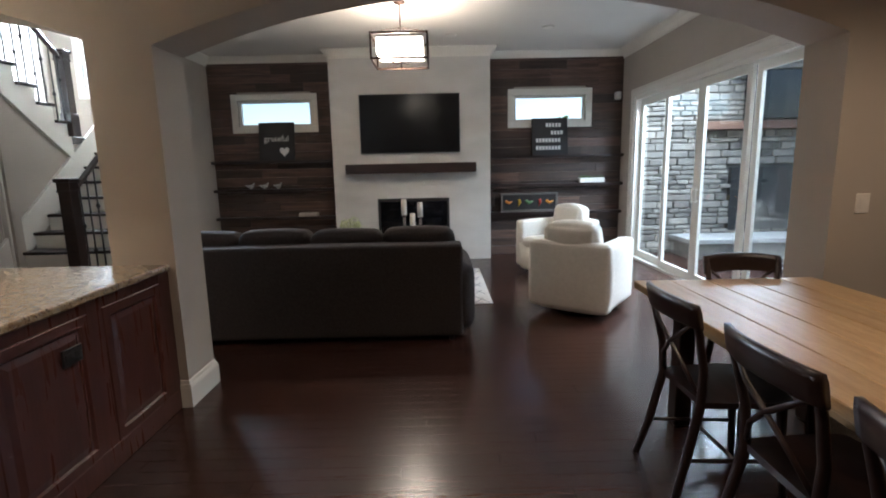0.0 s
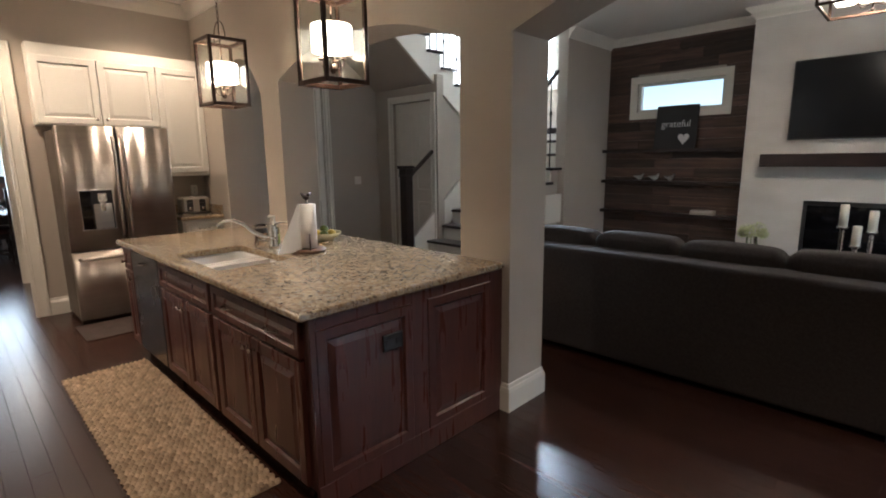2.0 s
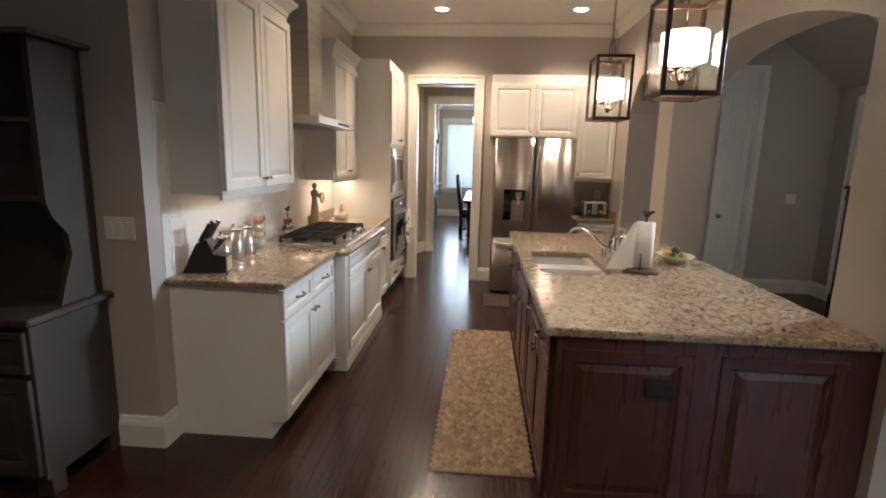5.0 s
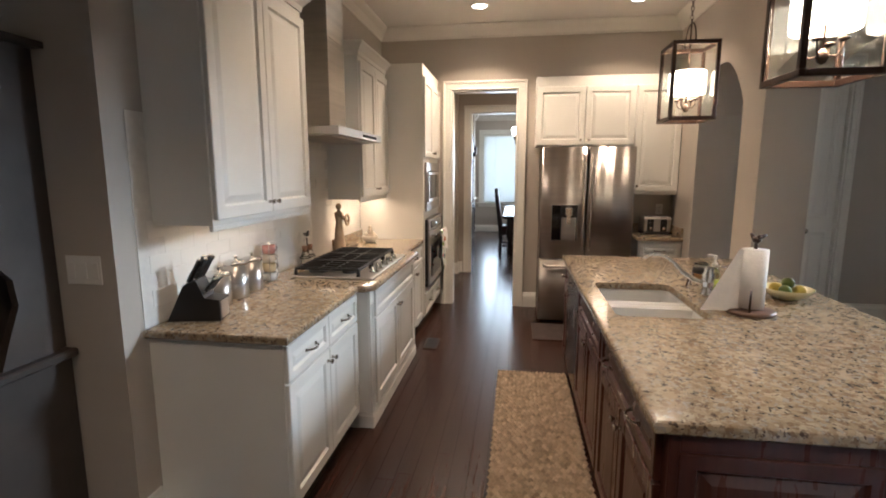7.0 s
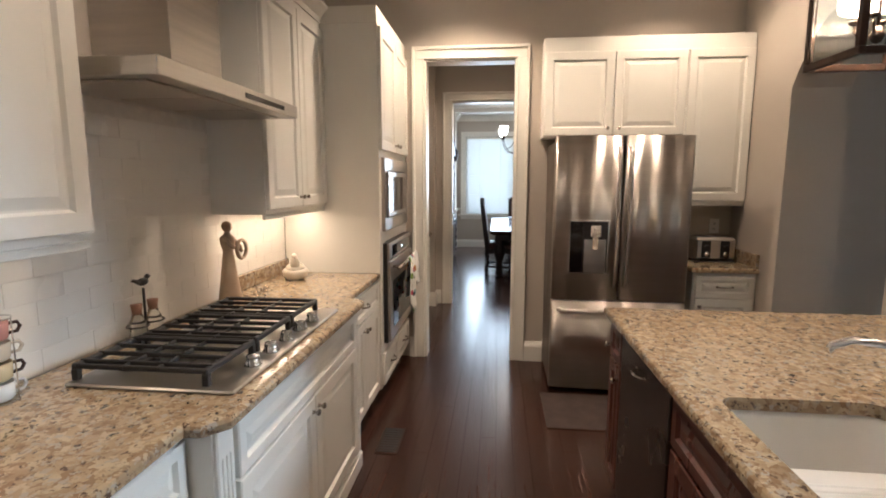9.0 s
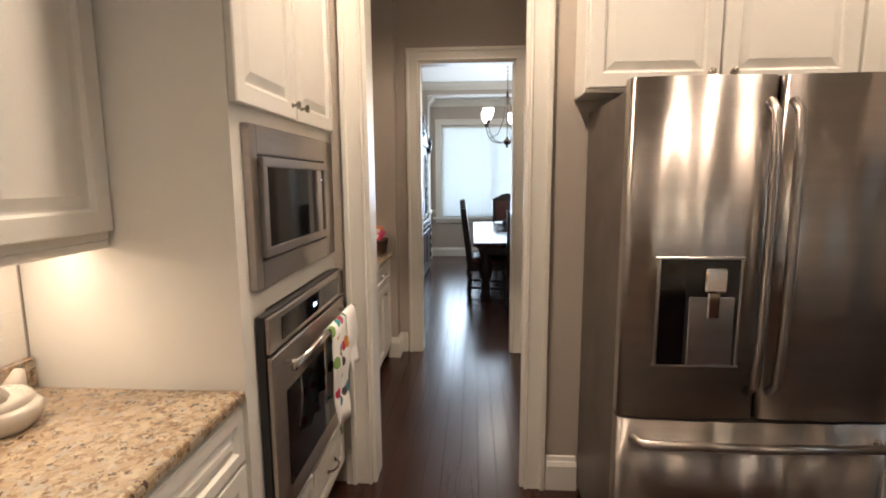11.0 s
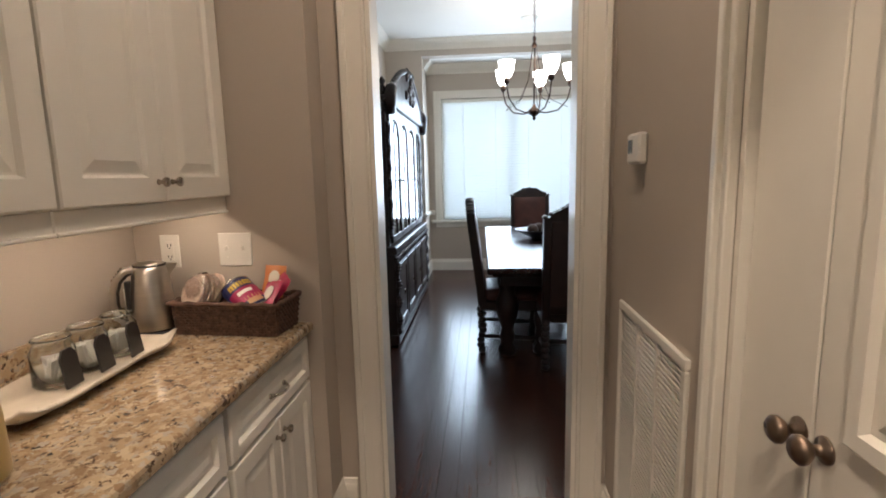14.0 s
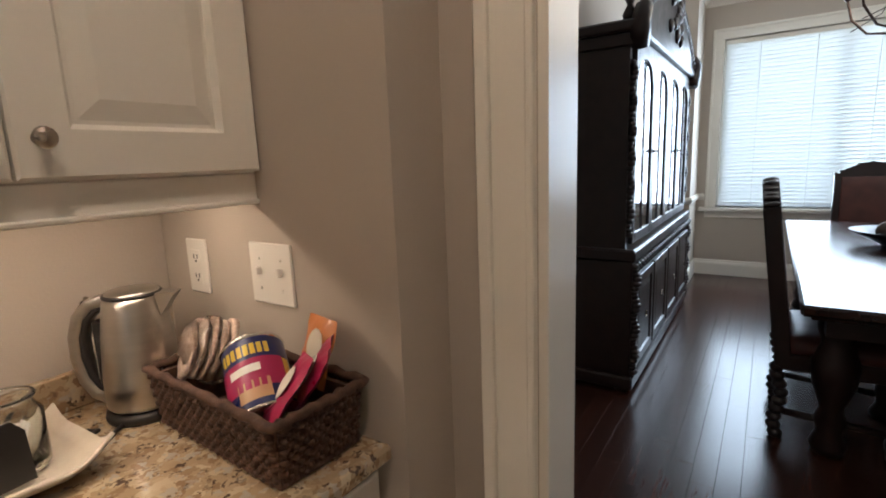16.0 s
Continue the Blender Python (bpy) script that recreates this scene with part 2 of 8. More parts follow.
def brushed(name, c1, c2):
    """Steel brushed crosswise: reflections stretch upright."""
    m = mat(name, c1, c2, 2.0, 0.3, 1.0, bump=0.004, bscale=60, stretch=(1.2, 1.2, 14), rvar=0.03)
    nt = m.node_tree
    p = nt.nodes["Principled BSDF"]
    tg = nt.nodes.new("ShaderNodeTangent")
    tg.direction_type, tg.axis = "RADIAL", "Z"
    nt.links.new(tg.outputs[0], p.inputs["Tangent"])
    p.inputs["Anisotropic"].default_value = 0.85
    p.inputs["Anisotropic Rotation"].default_value = 0.25
    return m


def granite():
    """Speckled beige stone: pale ground, tan and grey blotches, dark grains, polished."""
    m = mat("granite", (0.40, 0.305, 0.19), (0.28, 0.2, 0.12), 13.0, 0.14, rvar=0.06, coat=0.3)
    nt = m.node_tree
    p = nt.nodes["Principled BSDF"]
    old = p.inputs["Base Color"].links[0].from_socket
    tc = nt.nodes.new("ShaderNodeTexCoord")
    def spots(scale, rand, lo, hi, col, prev):
        w = nt.nodes.new("ShaderNodeTexNoise")
        w.inputs["Scale"].default_value = scale * 0.8
        nt.links.new(tc.outputs["Object"], w.inputs["Vector"])
        ad = nt.nodes.new("ShaderNodeMix")
        ad.data_type, ad.blend_type = "RGBA", "LINEAR_LIGHT"
        ad.inputs[0].default_value = 0.018
        nt.links.new(tc.outputs["Object"], ad.inputs[6])
        nt.links.new(w.outputs["Color"], ad.inputs[7])
        v = nt.nodes.new("ShaderNodeTexVoronoi")
        v.inputs["Scale"].default_value, v.inputs["Randomness"].default_value = scale, rand
        nt.links.new(ad.outputs[2], v.inputs["Vector"])
        r = nt.nodes.new("ShaderNodeValToRGB")
        r.color_ramp.elements[0].position, r.color_ramp.elements[1].position = lo, hi
        sp = nt.nodes.new("ShaderNodeSeparateColor")
        nt.links.new(v.outputs["Color"], sp.inputs[0])
        nt.links.new(sp.outputs[0], r.inputs[0])
        mx = nt.nodes.new("ShaderNodeMix")
        mx.data_type = "RGBA"
        nt.links.new(r.outputs[0], mx.inputs[0])
        nt.links.new(prev, mx.inputs[6])
        mx.inputs[7].default_value = (*col, 1)
        return mx.outputs[2]
    c = spots(48, 1.0, 0.5, 0.9, (0.46, 0.37, 0.25), old)
    c = spots(64, 1.0, 0.68, 0.86, (0.25, 0.165, 0.095), c)
    c = spots(95, 1.0, 0.86, 0.95, (0.09, 0.06, 0.042), c)
    c = spots(75, 1.0, 0.82, 0.95, (0.36, 0.32, 0.26), c)
    nt.links.new(c, p.inputs["Base Color"])
    return m


M_WALL = mat("greige_wall_paint", (0.47, 0.415, 0.35), (0.44, 0.39, 0.33), 1.3, 0.75, bump=0.08, bscale=140)
M_CEIL = mat("ceiling_paint", (0.76, 0.73, 0.68), (0.72, 0.69, 0.64), 1.0, 0.85, bump=0.05, bscale=90)
M_TRIM = mat("trim_paint", (0.78, 0.75, 0.68), (0.74, 0.71, 0.64), 2.0, 0.35, bump=0.02)
M_CAB = mat("white_cabinet_paint", (0.78, 0.755, 0.69), (0.74, 0.715, 0.65), 2.5, 0.38, bump=0.02, bscale=25)
M_FLOOR = mat("dark_oak_boards", (0.048, 0.0195, 0.013), (0.026, 0.01, 0.007), 5.0, 0.23, bump=0.012, bscale=26, stretch=(0.5, 9, 9), rvar=0.04, random_tint=0.17, fine=0.6, detail=8)
M_SUB = mat("subfloor", (0.012, 0.006, 0.005), None, 5, 0.6)
M_CHERRY = mat("cherry_cabinet_wood", (0.098, 0.033, 0.023), (0.06, 0.019, 0.014), 4.0, 0.3, bump=0.01, bscale=40, stretch=(7, 7, 0.6), fine=0.08)
M_GRAN = granite()
M_STEEL = brushed("brushed_stainless", (0.48, 0.435, 0.395), (0.43, 0.39, 0.355))
M_STEELH = mat("hood_stainless", (0.55, 0.52, 0.48), (0.47, 0.45, 0.42), 3.0, 0.3, 1.0, bump=0.03, bscale=70, stretch=(0.4, 1, 14), rvar=0.05)
M_CHROME = mat("chrome", (0.75, 0.74, 0.72), None, 3, 0.1, 1.0, rvar=0.04)
M_NICKEL = mat("nickel", (0.42, 0.38, 0.33), None, 6, 0.25, 1.0)
M_BLACK = mat("black_enamel", (0.015, 0.014, 0.014), (0.022, 0.02, 0.02), 8, 0.4, bump=0.03)
M_BGLASS = mat("black_glass", (0.006, 0.006, 0.007), None, 2, 0.06, rvar=0.03)
M_IRON = mat("cast_iron", (0.012, 0.011, 0.011), (0.018, 0.017, 0.016), 20, 0.6, bump=0.2, bscale=180)
M_BRONZE = mat("bronzed_metal", (0.062, 0.034, 0.022), (0.04, 0.022, 0.016), 10, 0.42, 0.7, bump=0.04)
M_GLASS = glass("clear_glass")
M_PORC = mat("white_porcelain", (0.82, 0.8, 0.76), None, 3, 0.12, rvar=0.04)
M_WHITE = mat("white_plastic", (0.78, 0.75, 0.69), None, 5, 0.4)
M_PAPER = mat("paper_towel", (0.84, 0.82, 0.79), (0.79, 0.77, 0.74), 30, 0.9, bump=0.35, bscale=90)
M_DARKWOOD = mat("espresso_wood", (0.028, 0.014, 0.011), (0.016, 0.008, 0.007), 4, 0.33, bump=0.06, bscale=40, stretch=(1, 8, 8), fine=0.3)
M_CARVED = mat("carved_mahogany", (0.022, 0.010, 0.009), (0.011, 0.006, 0.006), 14, 0.34, bump=0.15, bscale=60)
M_PINE = mat("pale_oak_tabletop", (0.44, 0.3, 0.155), (0.35, 0.225, 0.11), 3.0, 0.42, bump=0.12, bscale=30, stretch=(9, 0.7, 9), fine=0.4, random_tint=0.08)
M_SHIP = mat("weathered_wall_boards", (0.105, 0.062, 0.044), (0.042, 0.026, 0.02), 3.0, 0.55, bump=0.35, bscale=35, stretch=(0.7, 9, 9), fine=0.5, random_tint=0.62, detail=7)
M_PLASTER = mat("veined_plaster", (0.56, 0.53, 0.49), (0.66, 0.63, 0.59), 1.6, 0.5, bump=0.06, bscale=12, stretch=(1, 1, 2.2), detail=7)
M_SOFA = mat("dark_brown_weave", (0.034, 0.025, 0.022), (0.022, 0.016, 0.0145), 60, 0.92, bump=0.5, bscale=420)
M_CREAM = mat("cream_upholstery", (0.74, 0.70, 0.63), (0.68, 0.64, 0.57), 30, 0.92, bump=0.35, bscale=350)
M_JUTE = mat("jute", (0.5, 0.385, 0.265), (0.36, 0.265, 0.175), 14, 0.95, bump=0.6, bscale=150, random_tint=0.3, fine=0.4)
M_CANVAS = mat("white_paint", (0.8, 0.8, 0.78), None, 5, 0.6)
M_STONE = mat("ledge_stone", (0.26, 0.235, 0.2), (0.16, 0.145, 0.13), 7, 0.85, bump=0.6, bscale=30, random_tint=0.35)
M_CONC = mat("patio_concrete", (0.36, 0.35, 0.33), (0.30, 0.29, 0.28), 3, 0.85, bump=0.2)
M_SHADE = glow("lamp_shade_glow", (1.0, 0.82, 0.58), 5.0, (0.9, 0.85, 0.75))
M_BULB = glow("ceiling_bulb_glow", (1.0, 0.85, 0.65), 14.0)

# ---- the large structure ----
H, HD = 3.2, 3.26            # ceilings
YS, YA0, YA1 = -0.16, 3.12, 3.47   # cooker wall, arch wall
XW1, XP, XW2 = -5.72, -5.865, -7.66            # doorway walls
XB, XO = -13.25, -12.67             # dining bay, its front
XE, YN = 3.35, 8.3                 # family room


def slab(b, axis, a0, a1, t0, t1, z0, z1):
    if a1 - a0 < 1e-4 or z1 - z0 < 1e-4:
        return
    if axis == "x":
        b.box(a0, t0, z0, a1, t1, z1)
    else:
        b.box(t0, a0, z0, t1, a1, z1)


def wall(name, axis, a0, a1, t0, t1, h, holes=(), material=None, z0=0.0):
    """A wall along axis from a0 to a1, between t0 and t1 thick, with holes (a, b, low, high)."""
    b, at = B(), a0
    for p, q, lo, hi in sorted(holes):
        slab(b, axis, at, p, t0, t1, z0, h)
        slab(b, axis, p, q, t0, t1, z0, lo)
        slab(b, axis, p, q, t0, t1, hi, h)
        at = q
    slab(b, axis, at, a1, t0, t1, z0, h)
    return structure(name, b, material or M_WALL, "plain painted plaster wall", "wall")


def arch_wall(name, x0, x1, y0, y1, h, arches):
    b, at = B(), x0
    for xa, xb, spring, rise in arches:
        b.box(at, y0, 0, xa, y1, h)
        n = 28
        def curve(u):
            return spring + rise * (1 - abs(2 * u - 1) ** 2.2)
        for i in range(n):
            u, w = i / n, (i + 1) / n
            p = xa + (xb - xa) * u
            q = xa + (xb - xa) * w
            b.prism([(p, curve(u)), (q, curve(w)), (q, h), (p, h)], y0, y1, "y")
        at = xb
    b.box(at, y0, 0, x1, y1, h)
    return structure(name, b, M_WALL, "painted plaster wall with three arched openings", "wall")


BASE = [(0, 0), (0.02, 0), (0.02, 0.125), (0.014, 0.145), (0.009, 0.15), (0.006, 0.17), (0, 0.175)]
CROWN = [(0, -0.13), (0.012, -0.13), (0.016, -0.11), (0.05, -0.06), (0.085, -0.03), (0.1, -0.012), (0.1, 0), (0, 0)]


def mould(name, prof, path, z, label, category="trim"):
    return structure(name, B().sweep(prof, [(x, y, z) for x, y in path]), M_TRIM, label, category)


def casing(axis, face, sign, a, b, top, w=0.1, foot=0.0, t=0.02, name="trim"):
    """A moulded door or window casing round the opening a..b on the wall face, standing out by sign."""
    bb = B()
    def bit(p, q, z0, z1, d):
        if axis == "x":
            bb.box(p, face, z0, q, face + sign * d, z1, 0.003)
        else:
            bb.box(face, p, z0, face + sign * d, q, z1, 0.003)
    for p, q in ((a - w, a), (b, b + w)):
        bit(p + 0.006, q - 0.006, foot, top + 0.002, t * 0.8)
    bit(a - w + 0.02, b + w - 0.02, top, top + w, t * 0.8)
    bit(a - w, a - w + 0.024, foot, top + w, t * 1.5)
    bit(b + w - 0.024, b + w, foot, top + w, t * 1.5)
    bit(a - w + 0.02, b + w - 0.02, top + w - 0.024, top + w + 0.001, t * 1.5)
    bit(a - 0.014, a - 0.001, foot, top + 0.014, t * 1.15)
    bit(b + 0.001, b + 0.014, foot, top + 0.014, t * 1.15)
    bit(a - 0.012, b + 0.012, top + 0.001, top + 0.015, t * 1.15)
    return structure(name, bb, M_TRIM, "cream painted moulded door casing", "trim")


def jamb(axis, t0, t1, a, b, top, name="trim"):
    bb = B()
    for p, q in ((a, a + 0.018), (b - 0.018, b)):
        if axis == "y":
            bb.box(t0, p, 0, t1, q, top)
        else:
            bb.box(p, t0, 0, q, t1, top)
    if axis == "y":
        bb.box(t0, a + 0.018, top - 0.018, t1, b - 0.018, top)
    else:
        bb.box(a + 0.018, t0, top - 0.018, b - 0.018, t1, top)
    return structure(name, bb, M_TRIM, "cream painted door jamb lining", "trim")


# kitchen and nook
wall("wall_south", "x", -6.0, -1.63, -0.31, YS, H)
wall("wall_nook", "y", -3.6, -0.31, -1.78, -1.63, H)
wall("wall_nook_south", "x", -1.78, 4.3, -3.75, -3.6, H)
wall("wall_nook_east", "y", -3.75, YA0, 4.3, 4.45, H)
D1 = (0.66, 1.415, 2.51)
D2 = (0.703, 1.508, 2.49)
wall("wall_west", "y", YS, 5.75, XP, XW1, H, [(D1[0], 1.6, 0, D1[2]), (4.46, 4.83, 0, 2.7)])
arch_wall("wall_north", XW1, 4.3, YA0, YA1, H, [(-5.03, -4.1, 2.12, 0.38), (-3.76, -1.58, 2.2, 0.22), (-1.2, 2.74, 2.17, 0.34)])
structure("wall_return", B().box(XW1 - 0.03, D1[1], 0, XW1, 1.6, D1[2]), M_WALL, "thin painted wall return beside the doorway", "wall")
b = B().box(XP, D1[0], 0, XW1, D1[0] + 0.018, D1[2]).box(XP, D1[0] + 0.018, D1[2] - 0.018, XW1, D1[1] - 0.018, D1[2])
structure("trim", b.box(XW1 - 0.034, D1[1] - 0.018, 0, XW1, D1[1], D1[2]), M_TRIM, "cream painted door jamb lining", "trim")
casing("y", XW1, 1, *D1)
casing("y", XW1, 1, 4.46, 4.83, 2.7, w=0.07)
jamb("y", XP, XW1, 4.46, 4.83, 2.7)
# family room
wall("wall_family_north", "x", -3.35, XE + 0.15, YN, YN + 0.2, H, [(-2.76, -1.6, 2.14, 2.54), (1.62, 2.76, 2.14, 2.54)])
wall("wall_family_west", "y", 7.05, 8.3, -3.35, -3.2, 5.5)
SL = (4.08, 7.75, 2.42)
wall("wall_family_east", "y", YA1, YN, XE, XE + 0.15, H, [(SL[0], SL[1], 0, SL[2])])
# hall and stairwell
wall("wall_understair", "x", -5.85, -4.4, 5.75, 5.87, 2.62, [(-5.32, -4.52, 0, 2.3)])
wall("wall_stair_west", "y", 5.75, 8.6, -6.0, -5.85, 5.5)
wall("wall_stair_back", "x", -6.0, -3.2, 8.6, 8.75, 5.5, [(-5.35, -4.35, 2.75, 4.0)])
wall("wall_well_front", "x", -6.0, -3.2, 4.87, 4.99, 5.5, z0=H)
wall("wall_well_east", "y", 4.87, 7.05, -3.35, -3.2, 5.5, z0=H)
wall("wall_well_west", "y", 4.87, 5.75, -6.0, XW1, 5.5, z0=H)
# pantry passage
PB, PN = -0.2, 1.63
wall("wall_pantry_south", "x", XW2, XP, -0.37, PB, H)
wall("wall_pantry_jog", "y", PB, 0.52, -7.66, -7.51, H)
wall("wall_pantry_north", "x", -7.66, XP, PN, PN + 0.15, H, [(-6.735, -5.93, 0, 2.12)])
wall("wall_dining_east", "y", -0.37, 3.75, -7.8, XW2, HD + 0.1, [(D2[0], D2[1], 0, D2[2])])
jamb("y", -7.8, XW2, *D2)
casing("y", XW2, 1, *D2)
casing("y", -7.8, -1, *D2)
casing("x", PN, -1, -6.735, -5.93, 2.12, w=0.06)
# dining room with its bay
wall("wall_dining_south", "x", -12.82, -7.8, -0.32, -0.17, HD)
wall("wall_dining_north", "x", -12.82, -7.8, 3.6, 3.75, HD)
wall("wall_dining_west", "y", -0.32, 3.75, -12.82, XO, HD, [(0.33, 2.83, 0, 3.05)])
wall("wall_bay_south", "x", -13.4, -12.82, 0.18, 0.33, HD)
wall("wall_bay_north", "x", -13.4, -12.82, 2.83, 2.98, HD)
wall("wall_bay_west", "y", 0.33, 2.83, -13.4, XB, HD, [(0.53, 2.63, 0.78, 2.57)])

# ceilings
b = B()
b.box(-6.0, -3.75, H, 4.45, 4.87, H + 0.12)
b.box(-3.2, 4.87, H, XE + 0.15, 8.5, H + 0.12)
structure("ceiling", b, M_CEIL, "matt off-white painted ceiling", "ceiling")
structure("ceiling_pantry", B().box(-7.8, -0.37, H, -6.0, 2.6, H + 0.12), M_CEIL, "matt off-white painted ceiling", "ceiling")
b = B()
b.box(-12.82, -0.32, HD, -7.8, 3.75, HD + 0.12)
b.box(-13.4, 0.18, 3.05, -12.82, 2.98, 3.17)
structure("ceiling_dining", b, M_CEIL, "matt white painted ceiling", "ceiling")
structure("ceiling_stairwell", B().box(-6.0, 4.87, 5.5, -3.2, 8.75, 5.62), M_CEIL, "matt white painted ceiling", "ceiling")

# mouldings
mould("crown_kitchen", CROWN, [(-1.63, -3.6), (-1.63, YS), (XW1, YS), (XW1, YA0), (4.3, YA0), (4.3, -3.6), (-1.63, -3.6)], H, "white crown moulding along the ceiling")
mould("crown_family_west", CROWN, [(-3.2, 7.05), (-3.2, YN), (-1.22, YN)], H, "white crown moulding along the ceiling")
mould("crown_chimney", CROWN, [(-1.22, 8.2), (-1.22, 7.9), (1.2, 7.9), (1.2, 8.2)], H, "white crown moulding round the chimney")
mould("crown_family_east", CROWN, [(1.2, YN), (XE, YN), (XE, YA1), (-3.2, YA1)], H, "white crown moulding along the ceiling")
mould("crown_dining", CROWN, [(-7.8, -0.17), (XO, -0.17), (XO, 3.6), (-7.8, 3.6), (-7.8, -0.17)], HD, "white crown moulding along the ceiling")
mould("crown_bay", CROWN, [(-12.82, 0.33), (XB, 0.33), (XB, 2.83), (-12.82, 2.83)], 3.05, "white crown moulding inside the bay")
mould("baseboard_nook", BASE, [(-1.63, -3.6), (-1.63, YS), (-1.76, YS)], 0, "white baseboard", "baseboard")
mould("baseboard_pier", BASE, [(-1.58, YA1), (-1.58, YA0), (-1.2, YA0), (-1.2, YA1), (-1.58, YA1)], 0, "cream baseboard round the pier", "baseboard")
mould("baseboard_arch_east", BASE, [(2.74, YA1), (2.74, YA0), (4.3, YA0), (4.3, -3.6)], 0, "cream baseboard", "baseboard")
mould("baseboard_hall_pier", BASE, [(-4.1, YA1), (-4.1, YA0), (-3.76, YA0), (-3.76, YA1), (-4.1, YA1)], 0, "cream baseboard round the pier", "baseboard")
mould("baseboard_hall", BASE, [(XW1, 4.91), (XW1, 5.75), (-5.42, 5.75)], 0, "white baseboard", "baseboard")
mould("baseboard_west_a", BASE, [(XW1, 0.53), (XW1, 0.555)], 0, "cream baseboard", "baseboard")
mould("baseboard_west_b", BASE, [(XW1, 1.52), (XW1, 1.67)], 0, "cream baseboard", "baseboard")
mould("baseboard_pantry_jog", BASE, [(-7.51, 0.44), (-7.51, 0.52), (-7.66, 0.52), (-7.66, 0.585)], 0, "cream baseboard", "baseboard")
mould("baseboard_pantry_north", BASE, [(-7.66, 1.612), (-7.66, PN), (-6.8, PN)], 0, "cream baseboard", "baseboard")
mould("baseboard_dining", BASE, [(-7.8, -0.17), (XO, -0.17), (XO, 0.33), (XB, 0.33), (XB, 2.83), (XO, 2.83), (XO, 3.6), (-7.8, 3.6)], 0, "tall white baseboard", "baseboard")
CHAIRRAIL = [(0, 0), (0.012, 0), (0.028, 0.03), (0.028, 0.045), (0.012, 0.07), (0, 0.07)]
mould("chair_rail", CHAIRRAIL, [(-7.8, -0.17), (XO, -0.17), (XO, 0.33), (XB, 0.33), (XB, 0.41)], 0.86, "white chair rail moulding")
mould("baseboard_family", BASE, [(1.2, YN), (XE, YN), (XE, 7.86)], 0, "white baseboard", "baseboard")
mould("baseboard_family_south", BASE, [(XE, 3.97), (XE, YA1), (2.76, YA1)], 0, "white baseboard", "baseboard")

# ---- daylight in the openings ----
area("slider_daylight", (4.5, 5.9, 3.55), (-0.6, 6.0, 0.7), 3.6, 1.6, SLIDER_W, DAY)
area("bay_daylight", (XB + 0.1, 1.58, 1.67), (-9, 1.58, 1.5), 2.0, 1.7, BAY_W, DAY)
area("bay_daylight", (XB - 0.6, 1.58, 1.75), (-9, 1.58, 1.4), 2.6, 2.1, BLIND_W, DAY)
area("stair_window_daylight", (-4.85, 8.8, 3.4), (-4.4, 5.0, 2.0), 0.95, 1.2, STAIR_W, DAY)

# ---- kit for cabinets ----


def raised(w, h, t=0.022, s=0.058):
    """A raised-panel front, centred on x, from z 0 to h, its back at y 0."""
    b = B()
    s = min(s, w * 0.24, h * 0.24)
    e = min(0.03, (w / 2 - s) * 0.5, (h / 2 - s) * 0.5)
    vs, fs = [], []
    for i, y in ((0, 0), (0, -t + 0.004), (0.004, -t), (s - 0.002, -t), (s + 0.006, -t + 0.012), (s + 0.012, -t + 0.012), (s + 0.012 + e, -t + 0.004)):
        x = w / 2 - i
        vs += [(-x, y, i), (x, y, i), (x, y, h - i), (-x, y, h - i)]
    for j in range(6):
        for k in range(4):
            k2 = (k + 1) % 4
            fs.append((j * 4 + k, j * 4 + k2, j * 4 + 4 + k2, j * 4 + 4 + k))
    fs += [(24, 25, 26, 27), (3, 2, 1, 0)]
    return b.add(vs, fs)


def pull(length, up=False):
    """A bowed bar pull; centred at the origin, standing out along -y."""
    b, pts = B(), []
    for k in range(9):
        u = k / 8 * 2 - 1
        y = -0.03 * (1 - abs(u) ** 3) - 0.002
        pts.append((0, y, u * length / 2) if up else (u * length / 2, y, 0.0))
    b.tube(pts, [0.0065 if k in (0, 8) else 0.0048 for k in range(9)], 8)
    for e in (-1, 1):
        p = (0, 0, e * length / 2) if up else (e * length / 2, 0, 0)
        q = (0, -0.005, e * length / 2) if up else (e * length / 2, -0.005, 0)
        b.cyl(p, q, 0.009, 10)
    return b


def knob(r=0.015):
    m = pose(0, 0, 0, 90, 0, 0)
    return B().lathe([(0.009, 0), (0.006, 0.006), (0.005, 0.014), (r * 0.8, 0.018), (r, 0.023), (r * 0.85, 0.029), (0.0, 0.031)], n=14, m=m)


ME_PULL = pull(0.105).mesh("handle")
ME_TWIN = knob(0.0125).mesh("knob")
for _v in ME_TWIN.vertices:
    _v.co.x *= 1.35
ME_KNOB = knob().mesh("knob")
for _m in (ME_PULL, ME_TWIN, ME_KNOB):
    _m.materials.append(M_NICKEL)


def fit_on(me, parent, x, y, z):
    ob = new(me.name, me)
    ob.location, ob.parent = (x, y, z), parent
    return ob


